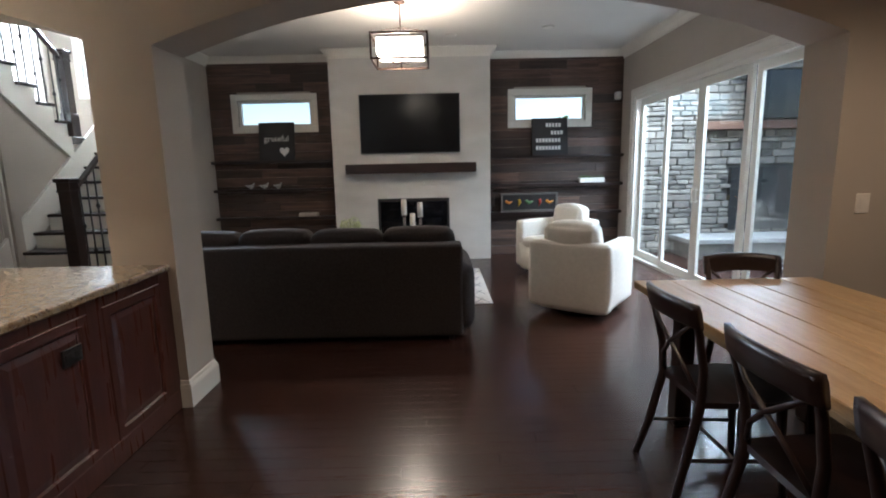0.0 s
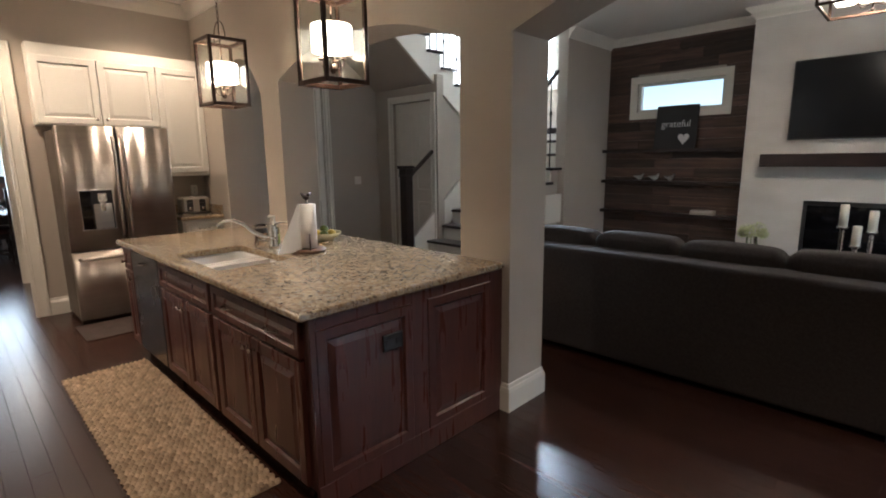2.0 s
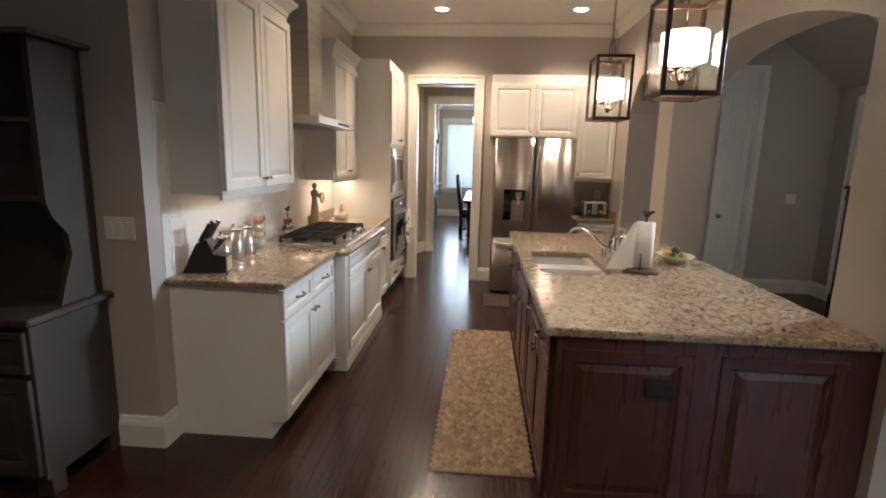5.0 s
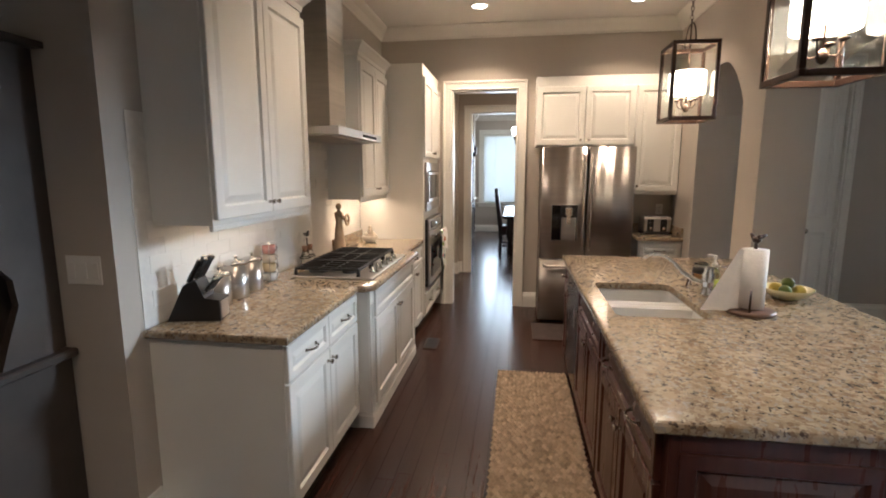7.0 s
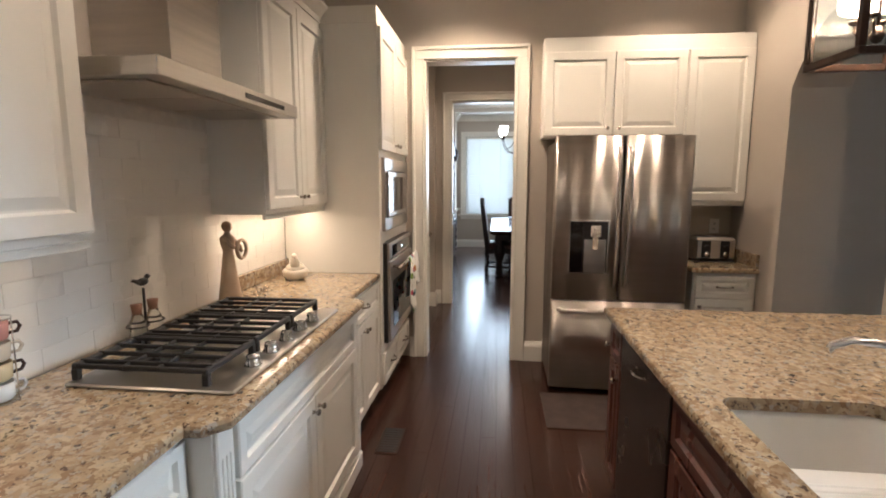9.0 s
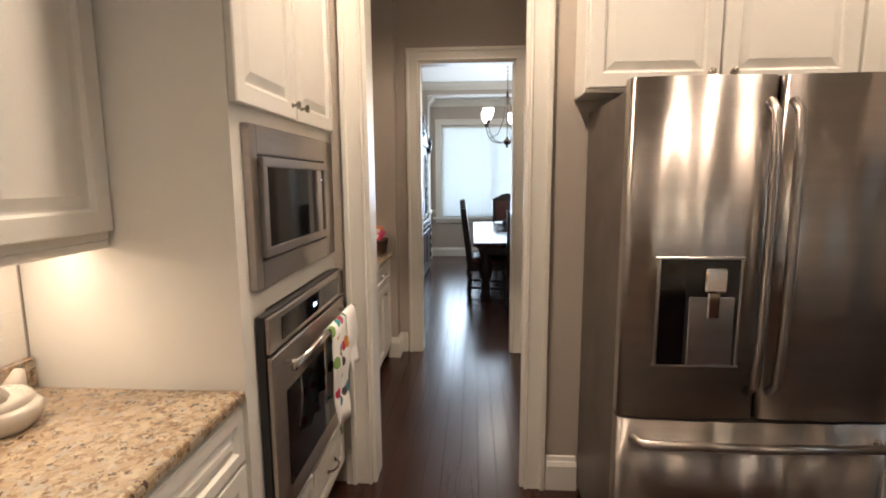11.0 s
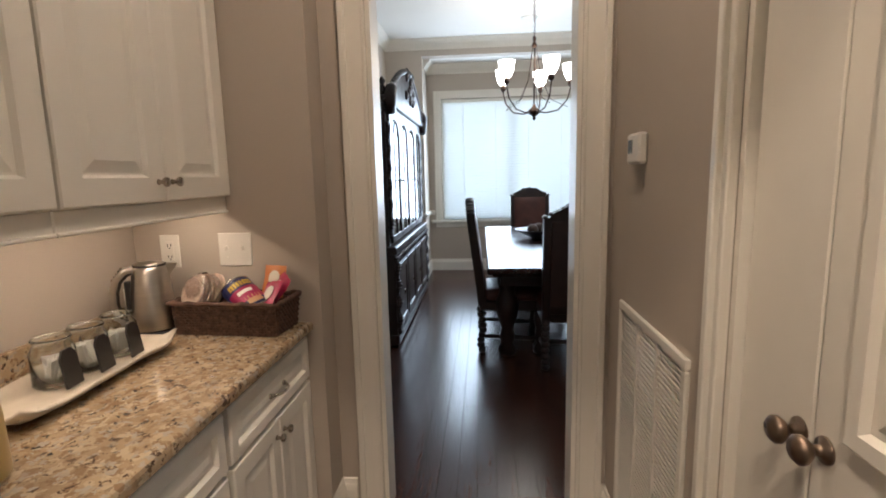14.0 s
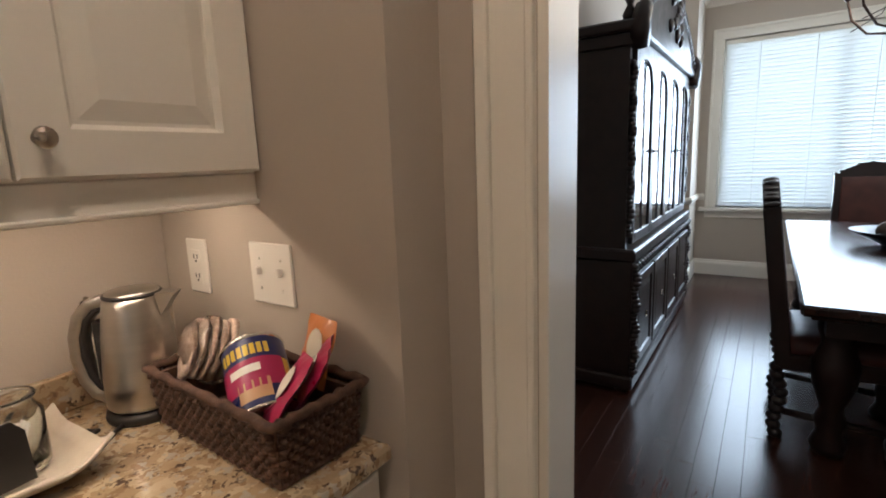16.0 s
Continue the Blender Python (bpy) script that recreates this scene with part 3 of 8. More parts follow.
def cabinet(name, label, at, rz, w, h, d, fronts, material, toe=0.1, lift=0.0, body=True, group="", side=True):
    """A cabinet unit; its front faces local -y. fronts: (kind, x0, x1, z0, z1, handle)."""
    c = thing(name, label, "cabinet", at, rz, group)
    b = B()
    b.box(-w / 2, 0, lift + toe, w / 2, d, lift + h, 0.002)
    if toe:
        b.box(-w / 2 + 0.002, 0.075, lift, w / 2 - 0.002, d, lift + toe)
    part("body", b, material, c)
    for kind, x0, x1, z0, z1, hd in fronts:
        p = part("door" if kind == "door" else kind, raised(x1 - x0 - 0.004, z1 - z0 - 0.004), material, c)
        p.location = ((x0 + x1) / 2, -0.001, z0 + 0.002)
        hw, hh = (x1 - x0) / 2, z1 - z0
        if hd == "pull":
            fit_on(ME_PULL, p, 0, -0.022, hh / 2)
        elif hd:
            side_, where, typ = hd
            x = (-hw + 0.03) if side_ == "l" else (hw - 0.03)
            z = 0.055 if where == "low" else hh - 0.06
            fit_on(ME_TWIN if typ == "twin" else ME_KNOB, p, x, -0.022, z)
    return c


def crown_on(parent, w, d, z, material, left=True, right=True):
    pts = [(-w / 2, d), (-w / 2, 0), (w / 2, 0), (w / 2, d)]
    if not left:
        pts = pts[1:]
    if not right:
        pts = pts[:-1]
    prof = [(0, 0), (-0.006, 0), (-0.012, 0.03), (-0.045, 0.07), (-0.06, 0.085), (-0.06, 0.1), (0, 0.1)]
    b = B().sweep([(-o, zz) for o, zz in prof], [(x, y, z) for x, y in pts])
    part("crown", b, material, parent)


def slab_top(outline, z0, z1, hole=None, c=0.012):
    """A stone slab with an eased edge; outline runs counter-clockwise, all corners square."""
    n = len(outline)
    def inset(k):
        out = []
        for i in range(n):
            p, q, r = Vector(outline[i - 1]), Vector(outline[i]), Vector(outline[(i + 1) % n])
            a, e = (q - p).normalized(), (r - q).normalized()
            out.append(q + (Vector((-a.y, a.x)) + Vector((-e.y, e.x))) * k)
        return out
    b = B()
    layers = [(c * 0.6, z0), (0, z0 + c * 0.6), (0, z1 - c), (c * 0.3, z1 - c * 0.3), (c, z1)]
    vs = []
    for k, z in layers:
        vs += [(p.x, p.y, z) for p in inset(k)]
    fs = []
    for j in range(len(layers) - 1):
        for i in range(n):
            i2 = (i + 1) % n
            fs.append((j * n + i, j * n + i2, j * n + n + i2, j * n + n + i))
    if hole is None:
        fs.append(tuple(range(4 * n, 5 * n)))
        fs.append(tuple(range(n - 1, -1, -1)))
        return b.add(vs, fs)
    hx0, hy0, hx1, hy1 = hole
    o = len(vs)
    r, m = 0.05, 6
    ring = []
    for cx, cy, a0 in ((hx0 + r, hy0 + r, 180), (hx1 - r, hy0 + r, 270), (hx1 - r, hy1 - r, 0), (hx0 + r, hy1 - r, 90)):
        for k in range(m + 1):
            a = radians(a0 + 90 * k / m)
            ring.append((cx + r * math.cos(a), cy + r * math.sin(a)))
    nr = len(ring)
    for z in (z1, z1 - 0.004, z0):
        vs += [(x, y, z) for x, y in ring]
    for i in range(4):
        f = [4 * n + i]
        seg = [o + i * (m + 1) + k for k in range(m + 1)]
        fs.append(tuple([4 * n + i] + seg[::-1]))
        j = (i + 1) % 4
        fs.append((4 * n + i, 4 * n + j, o + j * (m + 1), seg[-1]))
    for j in range(2):
        for i in range(nr):
            i2 = (i + 1) % nr
            fs.append((o + j * nr + i2, o + j * nr + i, o + j * nr + nr + i, o + j * nr + nr + i2))
    return b.add(vs, fs)


# ---- cooker wall ----
S = "low"
W = M_CAB
c = cabinet("base_cabinet", "white raised-panel base cabinet with drawers, beside the cooktop", (-2.228, 0.46, 0), 180, 0.92, 0.88, 0.62,
            [("drawer", -0.46, 0, 0.70, 0.87, "pull"), ("drawer", 0, 0.46, 0.70, 0.87, "pull"),
             ("door", -0.46, 0, 0.115, 0.695, ("r", "high", "twin")), ("door", 0, 0.46, 0.115, 0.695, ("l", "high", "twin"))], W)
c = cabinet("cooktop_cabinet", "white bumped-out cabinet under the gas cooktop", (-3.35, 0.55, 0), 180, 1.32, 0.88, 0.71,
            [("drawer_front", -0.57, 0.57, 0.70, 0.87, None), ("door", -0.57, 0, 0.13, 0.695, ("r", "high", "twin")), ("door", 0, 0.57, 0.13, 0.695, ("l", "high", "twin"))], W, toe=0.11)
for e in (-1, 1):
    b = B().box(e * 0.616 - 0.04, -0.012, 0.1, e * 0.616 + 0.04, 0.03, 0.88, 0.004)
    for k in (-0.02, 0.0, 0.02):
        b.box(e * 0.616 + k - 0.004, -0.016, 0.2, e * 0.616 + k + 0.004, -0.01, 0.8, 0.002)
    part("corner_post", b, W, c)
b = B().box(-0.658, -0.02, 0, 0.658, 0.1, 0.085, 0.006).box(-0.656, -0.012, 0.085, 0.656, 0.08, 0.1, 0.004)
part("plinth", b, W, c)
c = cabinet("base_cabinet", "white base cabinet between the cooktop and the oven tower", (-4.384, 0.47, 0), 180, 0.745, 0.88, 0.63,
            [("drawer", -0.37, 0.37, 0.70, 0.87, "pull"), ("door", -0.37, 0, 0.115, 0.695, ("r", "high", "twin")), ("door", 0, 0.37, 0.115, 0.695, ("l", "high", "twin"))], W)
out = [(-4.755, -0.158), (-1.735, -0.158), (-1.735, 0.5), (-2.655, 0.5), (-2.655, 0.545), (-2.71, 0.595), (-4.005, 0.595), (-4.045, 0.555), (-4.045, 0.5), (-4.755, 0.5)]
solid("granite_worktop", slab_top(out, 0.882, 0.92), M_GRAN, "polished speckled beige granite worktop along the cooker wall", "worktop")
solid("granite_upstand", B().box(-4.755, -0.152, 0.9205, -3.95, -0.131, 1.01, 0.003), M_GRAN, "low granite upstand behind the worktop", "upstand")
UP = [("door", -0.49, 0, 1.385, 2.48, ("r", "low", "twin")), ("door", 0, 0.49, 1.385, 2.48, ("l", "low", "twin"))]
c = cabinet("wall_cabinet", "tall white raised-panel wall cabinet with crown", (-2.345, 0.13, 0), 180, 0.99, 2.52, 0.287, [], W, toe=0, lift=0.0)
c.children[0].data.clear_geometry()
c.children[0].data.from_pydata(*(lambda q: (q.v, [], q.f))(B().box(-0.495, 0, 1.36, 0.495, 0.287, 2.52, 0.002)))
for kind, x0, x1, z0, z1, hd in UP:
    p = part("door", raised(x1 - x0 - 0.004, z1 - z0 - 0.004), W, c)
    p.location = ((x0 + x1) / 2, -0.001, z0)
    fit_on(ME_TWIN, p, (x1 - x0) / 2 - 0.03 if hd[0] == "r" else -(x1 - x0) / 2 + 0.03, -0.022, 0.055)
part("light_rail", B().box(-0.495, 0.0, 1.335, 0.495, 0.02, 1.36, 0.003), W, c)
crown_on(c, 0.99, 0.287, 2.52, W)
c2 = thing("wall_cabinet", "white raised-panel wall cabinet beside the steel hood", "cabinet", (-4.335, 0.13, 0), 180)
part("body", B().box(-0.425, 0, 1.36, 0.425, 0.287, 2.52, 0.002), W, c2)
for s_ in (-1, 1):
    p = part("door", raised(0.418, 1.09), W, c2)
    p.location = (s_ * 0.2115, -0.001, 1.385)
    fit_on(ME_TWIN, p, -s_ * 0.18, -0.022, 0.055)
part("light_rail", B().box(-0.425, 0.0, 1.335, 0.425, 0.02, 1.36, 0.003), W, c2)
crown_on(c2, 0.85, 0.287, 2.52, W)

# oven tower
tw = thing("oven_tower", "tall white cabinet housing microwave and wall oven", "cabinet", (-5.3, 0.5, 0), 180)
part("base_box", B().box(-0.545, 0, 0.1, 0.415, 0.655, 0.4, 0.002), W, tw)
part("toe_kick", B().box(-0.54, 0.07, 0, 0.413, 0.655, 0.1), W, tw)
part("side_panel", B().box(-0.535, 0, 0.4, -0.375, 0.655, 2.52), W, tw)
part("side_panel", B().box(0.375, 0, 0.4, 0.417, 0.655, 2.52), W, tw)
part("rail", B().box(-0.375, 0, 1.115, 0.375, 0.6, 1.19), W, tw)
part("top_box", B().box(-0.375, 0, 1.69, 0.375, 0.6, 2.52), W, tw)
part("back_panel", B().box(-0.375, 0.6, 0.4, 0.375, 0.655, 2.52), W, tw)
for s_ in (-1, 1):
    p = part("door", raised(0.46, 0.765), W, tw)
    p.location = (s_ * 0.235 - 0.062, -0.001, 1.735)
    fit_on(ME_KNOB, p, -s_ * 0.19, -0.022, 0.05)
    p = part("drawer", raised(0.46, 0.22, s=0.04), W, tw)
    p.location = (s_ * 0.235 - 0.062, -0.001, 0.13)
    fit_on(ME_PULL, p, 0, -0.022, 0.11)
part("crown", B().sweep([(0, 0), (0.006, 0), (0.012, 0.03), (0.045, 0.07), (0.06, 0.085), (0.06, 0.1), (0, 0.1)], [(-0.545, 0.655, 2.52), (-0.545, 0, 2.52), (0.417, 0, 2.52)][::-1]), W, tw)
mw = thing("microwave", "built-in stainless microwave with dark glass door", "microwave", (-5.26, 0.5, 1.192), 180)
b = B()
b.box(-0.43, -0.025, 0, -0.385, 0.005, 0.495, 0.003).box(0.275, -0.025, 0, 0.4, 0.005, 0.495, 0.003)
b.box(-0.385, -0.025, 0, 0.275, 0.005, 0.085, 0.003).box(-0.385, -0.025, 0.41, 0.275, 0.005, 0.495, 0.003)
part("trim_frame", b, M_STEEL, mw)
part("shadow_gap", B().box(-0.375, -0.012, 0.085, 0.275, 0.4, 0.41), M_BLACK, mw)
b = B()
b.box(-0.38, -0.04, 0.095, 0.268, -0.01, 0.125, 0.003).box(-0.38, -0.04, 0.37, 0.268, -0.01, 0.4, 0.003)
b.box(-0.38, -0.04, 0.125, -0.35, -0.01, 0.37, 0.003).box(0.11, -0.046, 0.125, 0.165, -0.01, 0.37, 0.004).box(0.228, -0.04, 0.125, 0.268, -0.01, 0.37, 0.003)
part("door_frame", b, M_STEEL, mw)
part("window", B().box(-0.35, -0.034, 0.125, 0.11, -0.012, 0.37), M_BGLASS, mw)
cp = part("control_panel", B().box(0.165, -0.034, 0.125, 0.228, -0.012, 0.37), M_BGLASS, mw)
M_LCD = glow("clock_digits", (0.7, 0.9, 1.0), 3.0)


def text(name, body, size, at, rx, rz, material, parent=None, ry=0, depth=0.0008, align="LEFT"):
    cu = bpy.data.curves.new(name, "FONT")
    cu.body, cu.size, cu.extrude, cu.align_x = body, size, depth, align
    o = bpy.data.objects.new(name, cu)
    me = bpy.data.meshes.new_from_object(o)
    bpy.data.objects.remove(o)
    me.materials.append(material)
    ob = new(name, me)
    ob.matrix_basis = pose(at[0], at[1], at[2], rx, ry, rz)
    if parent:
        ob.parent = parent
    return ob


text("clock_digits", "3:34", 0.015, (0.172, -0.0352, 0.325), 90, 0, M_LCD, cp)
ov = thing("wall_oven", "stainless wall oven with dark glass, towels on its bar", "oven", (-5.27, 0.5, 0.405), 180)
part("case", B().box(-0.43, -0.03, 0, 0.43, -0.002, 0.705, 0.003).box(-0.374, 0, 0.002, 0.374, 0.45, 0.705), M_BLACK, ov)
part("control_panel", B().box(-0.425, -0.045, 0.585, 0.425, -0.03, 0.7, 0.003), M_STEEL, ov)
part("display", B().box(-0.33, -0.048, 0.605, 0.33, -0.044, 0.68), M_BGLASS, ov)
text("clock_digits", "3:34", 0.02, (-0.02, -0.0488, 0.632), 90, 0, M_LCD, ov)
part("door", B().box(-0.425, -0.05, 0.01, 0.425, -0.03, 0.575, 0.004), M_STEEL, ov)
part("window", B().box(-0.33, -0.053, 0.09, 0.33, -0.049, 0.43, 0.002), M_BGLASS, ov)
b = B().tube([(-0.38, -0.1, 0.53), (0.38, -0.1, 0.53)], 0.013, 12)
for e in (-0.33, 0.33):
    b.cyl((e, -0.05, 0.53), (e, -0.1, 0.53), 0.009, 10)
part("bar_handle", b, M_CHROME, ov)


def towel_on(x0, x1, top, drop_f, drop_b, material, name, label):
    b, n, k = B(), 10, 14
    vs, fs = [], []
    path = [(-0.086, -drop_b), (-0.086, -0.02), (-0.089, 0.008), (-0.1, 0.017), (-0.113, 0.008), (-0.118, -0.03)]
    for j in range(9):
        path.append((-0.119 - 0.006 * math.sin(j), -0.03 - (drop_f - 0.03) * (j + 1) / 9))
    for j, (y, z) in enumerate(path):
        for i in range(n + 1):
            u = i / n
            w = 0.012 * math.sin(u * 9 + 0.3 * j) * min(1, max(0, -z * 6))
            vs.append((x0 + (x1 - x0) * u + 0.01 * math.sin(j * 0.6) * u, y + w, top + z))
    for j in range(len(path) - 1):
        for i in range(n):
            fs.append((j * (n + 1) + i, j * (n + 1) + i + 1, (j + 1) * (n + 1) + i + 1, (j + 1) * (n + 1) + i))
    o = B().add(vs, fs, True)
    ob = link(name, o, material)
    md = ob.modifiers.new("thick", "SOLIDIFY")
    md.thickness = 0.004
    ob.matrix_basis = pose(-5.27, 0.5, 0.405, 0, 0, 180)
    return tagged(ob, label, "towel")


def patch_cloth():
    """White cotton with scattered coloured motifs."""
    m = mat("printed_cotton", (0.8, 0.78, 0.74), None, 8, 0.95, bump=0.2, bscale=300)
    nt = m.node_tree
    p = nt.nodes["Principled BSDF"]
    tc = nt.nodes.new("ShaderNodeTexCoord")
    v = nt.nodes.new("ShaderNodeTexVoronoi")
    v.inputs["Scale"].default_value = 17
    nt.links.new(tc.outputs["Object"], v.inputs["Vector"])
    r = nt.nodes.new("ShaderNodeValToRGB")
    r.color_ramp.interpolation = "CONSTANT"
    r.color_ramp.elements[0].color, r.color_ramp.elements[1].position = (1, 1, 1, 1), 0.42
    r.color_ramp.elements[1].color = (0, 0, 0, 1)
    nt.links.new(v.outputs["Distance"], r.inputs[0])
    hue = nt.nodes.new("ShaderNodeValToRGB")
    hue.color_ramp.interpolation = "CONSTANT"
    el = hue.color_ramp.elements
    el[0].color = (0.45, 0.03, 0.08, 1)
    el[1].position, el[1].color = 0.25, (0.05, 0.22, 0.25, 1)
    for pos, col in ((0.45, (0.5, 0.22, 0.03, 1)), (0.6, (0.78, 0.76, 0.72, 1)), (0.8, (0.06, 0.05, 0.06, 1)), (0.9, (0.2, 0.3, 0.08, 1))):
        e = el.new(pos)
        e.color = col
    sp = nt.nodes.new("ShaderNodeSeparateColor")
    nt.links.new(v.outputs["Color"], sp.inputs[0])
    nt.links.new(sp.outputs[0], hue.inputs[0])
    mx = nt.nodes.new("ShaderNodeMix")
    mx.data_type = "RGBA"
    nt.links.new(r.outputs[0], mx.inputs[0])
    mx.inputs[6].default_value = (0.8, 0.78, 0.74, 1)
    nt.links.new(hue.outputs[0], mx.inputs[7])
    nt.links.new(mx.outputs[2], p.inputs["Base Color"])
    return m


towel_on(-0.02, 0.17, 0.53, 0.42, 0.3, patch_cloth(), "dish_towel", "white cotton dish towel with coloured motifs over the oven bar")
towel_on(0.2, 0.34, 0.53, 0.24, 0.2, M_PAPER, "dish_towel", "plain white dish towel folded over the oven bar")

# hood
hd = thing("range_hood", "stainless chimney hood over the cooktop", "range hood", (-3.4, 0, 1.77), 180)
part("chimney", B().box(-0.16, -0.14, 0.112, 0.16, 0.158, 1.42, 0.002).box(-0.163, -0.143, 0.72, 0.163, 0.158, 0.724), M_STEELH, hd)
b = B()
lo = [(-0.47, -0.3, 0.108), (0.47, -0.3, 0.108), (0.47, 0.158, 0.108), (-0.47, 0.158, 0.108)]
hi = [(-0.19, -0.16, 0.12), (0.19, -0.16, 0.12), (0.19, 0.158, 0.12), (-0.19, 0.158, 0.12)]
b.add(lo + hi, [(0, 1, 5, 4), (1, 2, 6, 5), (2, 3, 7, 6), (3, 0, 4, 7), (4, 5, 6, 7)])
b.box(-0.49, -0.32, 0.052, 0.49, 0.158, 0.108, 0.003)
part("canopy", b, M_STEELH, hd)
b = B()
for k in range(3):
    b.box(-0.44 + k * 0.295, -0.25, 0.044, -0.155 + k * 0.295, 0.08, 0.053, 0.003)
part("grease_filter", b, M_STEEL, hd)
part("control_strip", B().box(0.0, -0.323, 0.068, 0.34, -0.319, 0.088, 0.001), M_BGLASS, hd)

# cooktop
ck = thing("gas_cooktop", "five-burner stainless gas cooktop with black iron grates", "cooktop", (-3.3, 0.265, 0.9205), 180)
part("tray", B().box(-0.47, -0.27, 0, 0.47, 0.26, 0.012, 0.005), M_STEELH, ck)
for gx, gw in ((-0.3, 0.29), (0.0, 0.29), (0.3, 0.29)):
    b = B()
    y0, y1 = -0.17, 0.245
    for y in (y0, y1):
        b.box(gx - gw / 2, y - 0.009, 0.044, gx + gw / 2, y + 0.009, 0.064, 0.004)
    for e in (-1, 1):
        b.box(gx + e * (gw / 2 - 0.008) - 0.006, y0, 0.048, gx + e * (gw / 2 - 0.008) + 0.006, y1, 0.064, 0.003)
        for y in (y0, y1):
            b.box(gx + e * (gw / 2 - 0.01) - 0.01, y - 0.01, 0.01, gx + e * (gw / 2 - 0.01) + 0.01, y + 0.01, 0.046, 0.002)
    for k in range(4):
        x = gx - gw / 2 + gw * (k + 0.5) / 4
        b.box(x - 0.005, y0 - 0.006, 0.054, x + 0.005, y1 + 0.006, 0.068, 0.002)
    for y in (-0.02, 0.09):
        b.box(gx - gw / 2, y - 0.005, 0.05, gx + gw / 2, y + 0.005, 0.064, 0.002)
    part("grate", b, M_IRON, ck)
for bx_, by_, r in ((-0.3, -0.07, 0.042), (-0.3, 0.15, 0.05), (0.3, -0.07, 0.042), (0.3, 0.15, 0.05), (0.0, 0.04, 0.062)):
    b = B().lathe([(r * 1.25, 0.012), (r * 1.25, 0.018), (r, 0.022), (r, 0.028), (r * 0.8, 0.033), (0, 0.034)], (bx_, by_, 0), 18)
    part("burner", b, M_IRON, ck)
for k in range(5):
    b = B().lathe([(0.03, 0.012), (0.031, 0.016), (0.023, 0.022), (0.022, 0.04), (0.019, 0.046), (0, 0.047)], (-0.26 + 0.13 * k, -0.222, 0), 14).box(-0.26 + 0.13 * k - 0.004, -0.243, 0.036, -0.26 + 0.13 * k + 0.004, -0.201, 0.046, 0.002)
    part("burner_knob", b, M_CHROME, ck)

# ---- fridge wall ----
fr = thing("refrigerator", "stainless french-door refrigerator with dispenser and bottom freezer", "refrigerator", (-5.09, 2.128, 0), 90)
part("case", B().box(-0.455, 0.06, 0.03, 0.455, 0.622, 1.81, 0.004).box(-0.44, 0.1, 0, 0.44, 0.6, 0.03), mat("fridge_side", (0.16, 0.13, 0.11), (0.13, 0.105, 0.09), 5, 0.42, 0.5), fr)


def bowed(x0, x1, z0, z1, bow=0.02, d=0.058, r=0.012):
    poly, n = [], 44
    for k in range(n + 1):
        u = k / n
        e = min(1, min(u, 1 - u) * (x1 - x0) / r)
        y = -bow * (1 - (2 * u - 1) ** 2) + r * (1 - math.sqrt(max(0, 1 - (1 - e) ** 2)))
        poly.append((x0 + (x1 - x0) * u, y + 0.0022 * math.sin((x0 + (x1 - x0) * u) * 41 + 0.8)))
    poly += [(x1, d), (x0, d)]
    b = B()
    b.prism(poly, z0, z1, "z")
    for i in range(2, 2 + n):
        b.s[i] = True
    return b


for side_, x0, x1 in (("l", -0.46, -0.003), ("r", 0.003, 0.46)):
    p = part("door", bowed(x0, x1, 0.70, 1.84, bow=0.012), M_STEEL, fr)
    hx = -0.035 if side_ == "l" else 0.035
    pts = [(hx, -0.01, 0.80), (hx, -0.05, 0.84), (hx, -0.062, 1.0), (hx, -0.066, 1.27), (hx, -0.062, 1.55), (hx, -0.05, 1.72), (hx, -0.01, 1.76)]
    part("handle", B().tube(pts, 0.015, 10), M_STEEL, p)
p = part("freezer_drawer", bowed(-0.46, 0.46, 0.04, 0.69, bow=0.014), M_STEEL, fr)
pts = [(-0.41, -0.01, 0.625), (-0.39, -0.055, 0.625), (0, -0.07, 0.625), (0.39, -0.055, 0.625), (0.41, -0.01, 0.625)]
part("handle", B().tube(pts, 0.015, 10), M_STEEL, p)
b = B()
b.box(-0.39, -0.018, 0.885, -0.105, 0.0, 0.895, 0.003).box(-0.39, -0.018, 1.255, -0.105, 0.0, 1.265, 0.003)
b.box(-0.385, -0.018, 0.895, -0.375, 0.0, 1.255, 0.002).box(-0.12, -0.018, 0.895, -0.11, 0.0, 1.255, 0.002)
ds = part("dispenser", b, M_STEELH, fr)
ds.location = (0.03, -0.001, 0)
part("touch_panel", B().box(-0.375, -0.0165, 0.895, -0.29, -0.01, 1.255), M_BGLASS, ds)
part("recess", B().box(-0.29, -0.016, 0.895, -0.12, -0.012, 1.255), M_BLACK, ds)
part("drip_plate", B().box(-0.278, -0.02, 0.897, -0.132, -0.014, 1.13, 0.004), M_STEELH, ds)
part("spout", B().box(-0.24, -0.045, 1.15, -0.17, -0.014, 1.23, 0.006).box(-0.225, -0.035, 1.06, -0.185, -0.014, 1.15, 0.004), M_CHROME, ds)

cf = thing("fridge_cabinet", "white two-door wall cabinet above the refrigerator", "cabinet", (-5.52, 2.13, 0), 90)
part("body", B().box(-0.52, 0, 1.865, 0.52, 0.198, 2.5, 0.002), W, cf)
for s_ in (-1, 1):
    p = part("door", raised(0.506, 0.61), W, cf)
    p.location = (s_ * 0.257, -0.001, 1.88)
    fit_on(ME_KNOB, p, -s_ * 0.215, -0.022, 0.05)
cu2 = thing("wall_cabinet", "white single-door wall cabinet above the toaster", "cabinet", (-5.52, 2.884, 0), 90)
part("body", B().box(-0.233, 0, 1.375, 0.233, 0.198, 2.5, 0.002), W, cu2)
p = part("door", raised(0.455, 1.10), W, cu2)
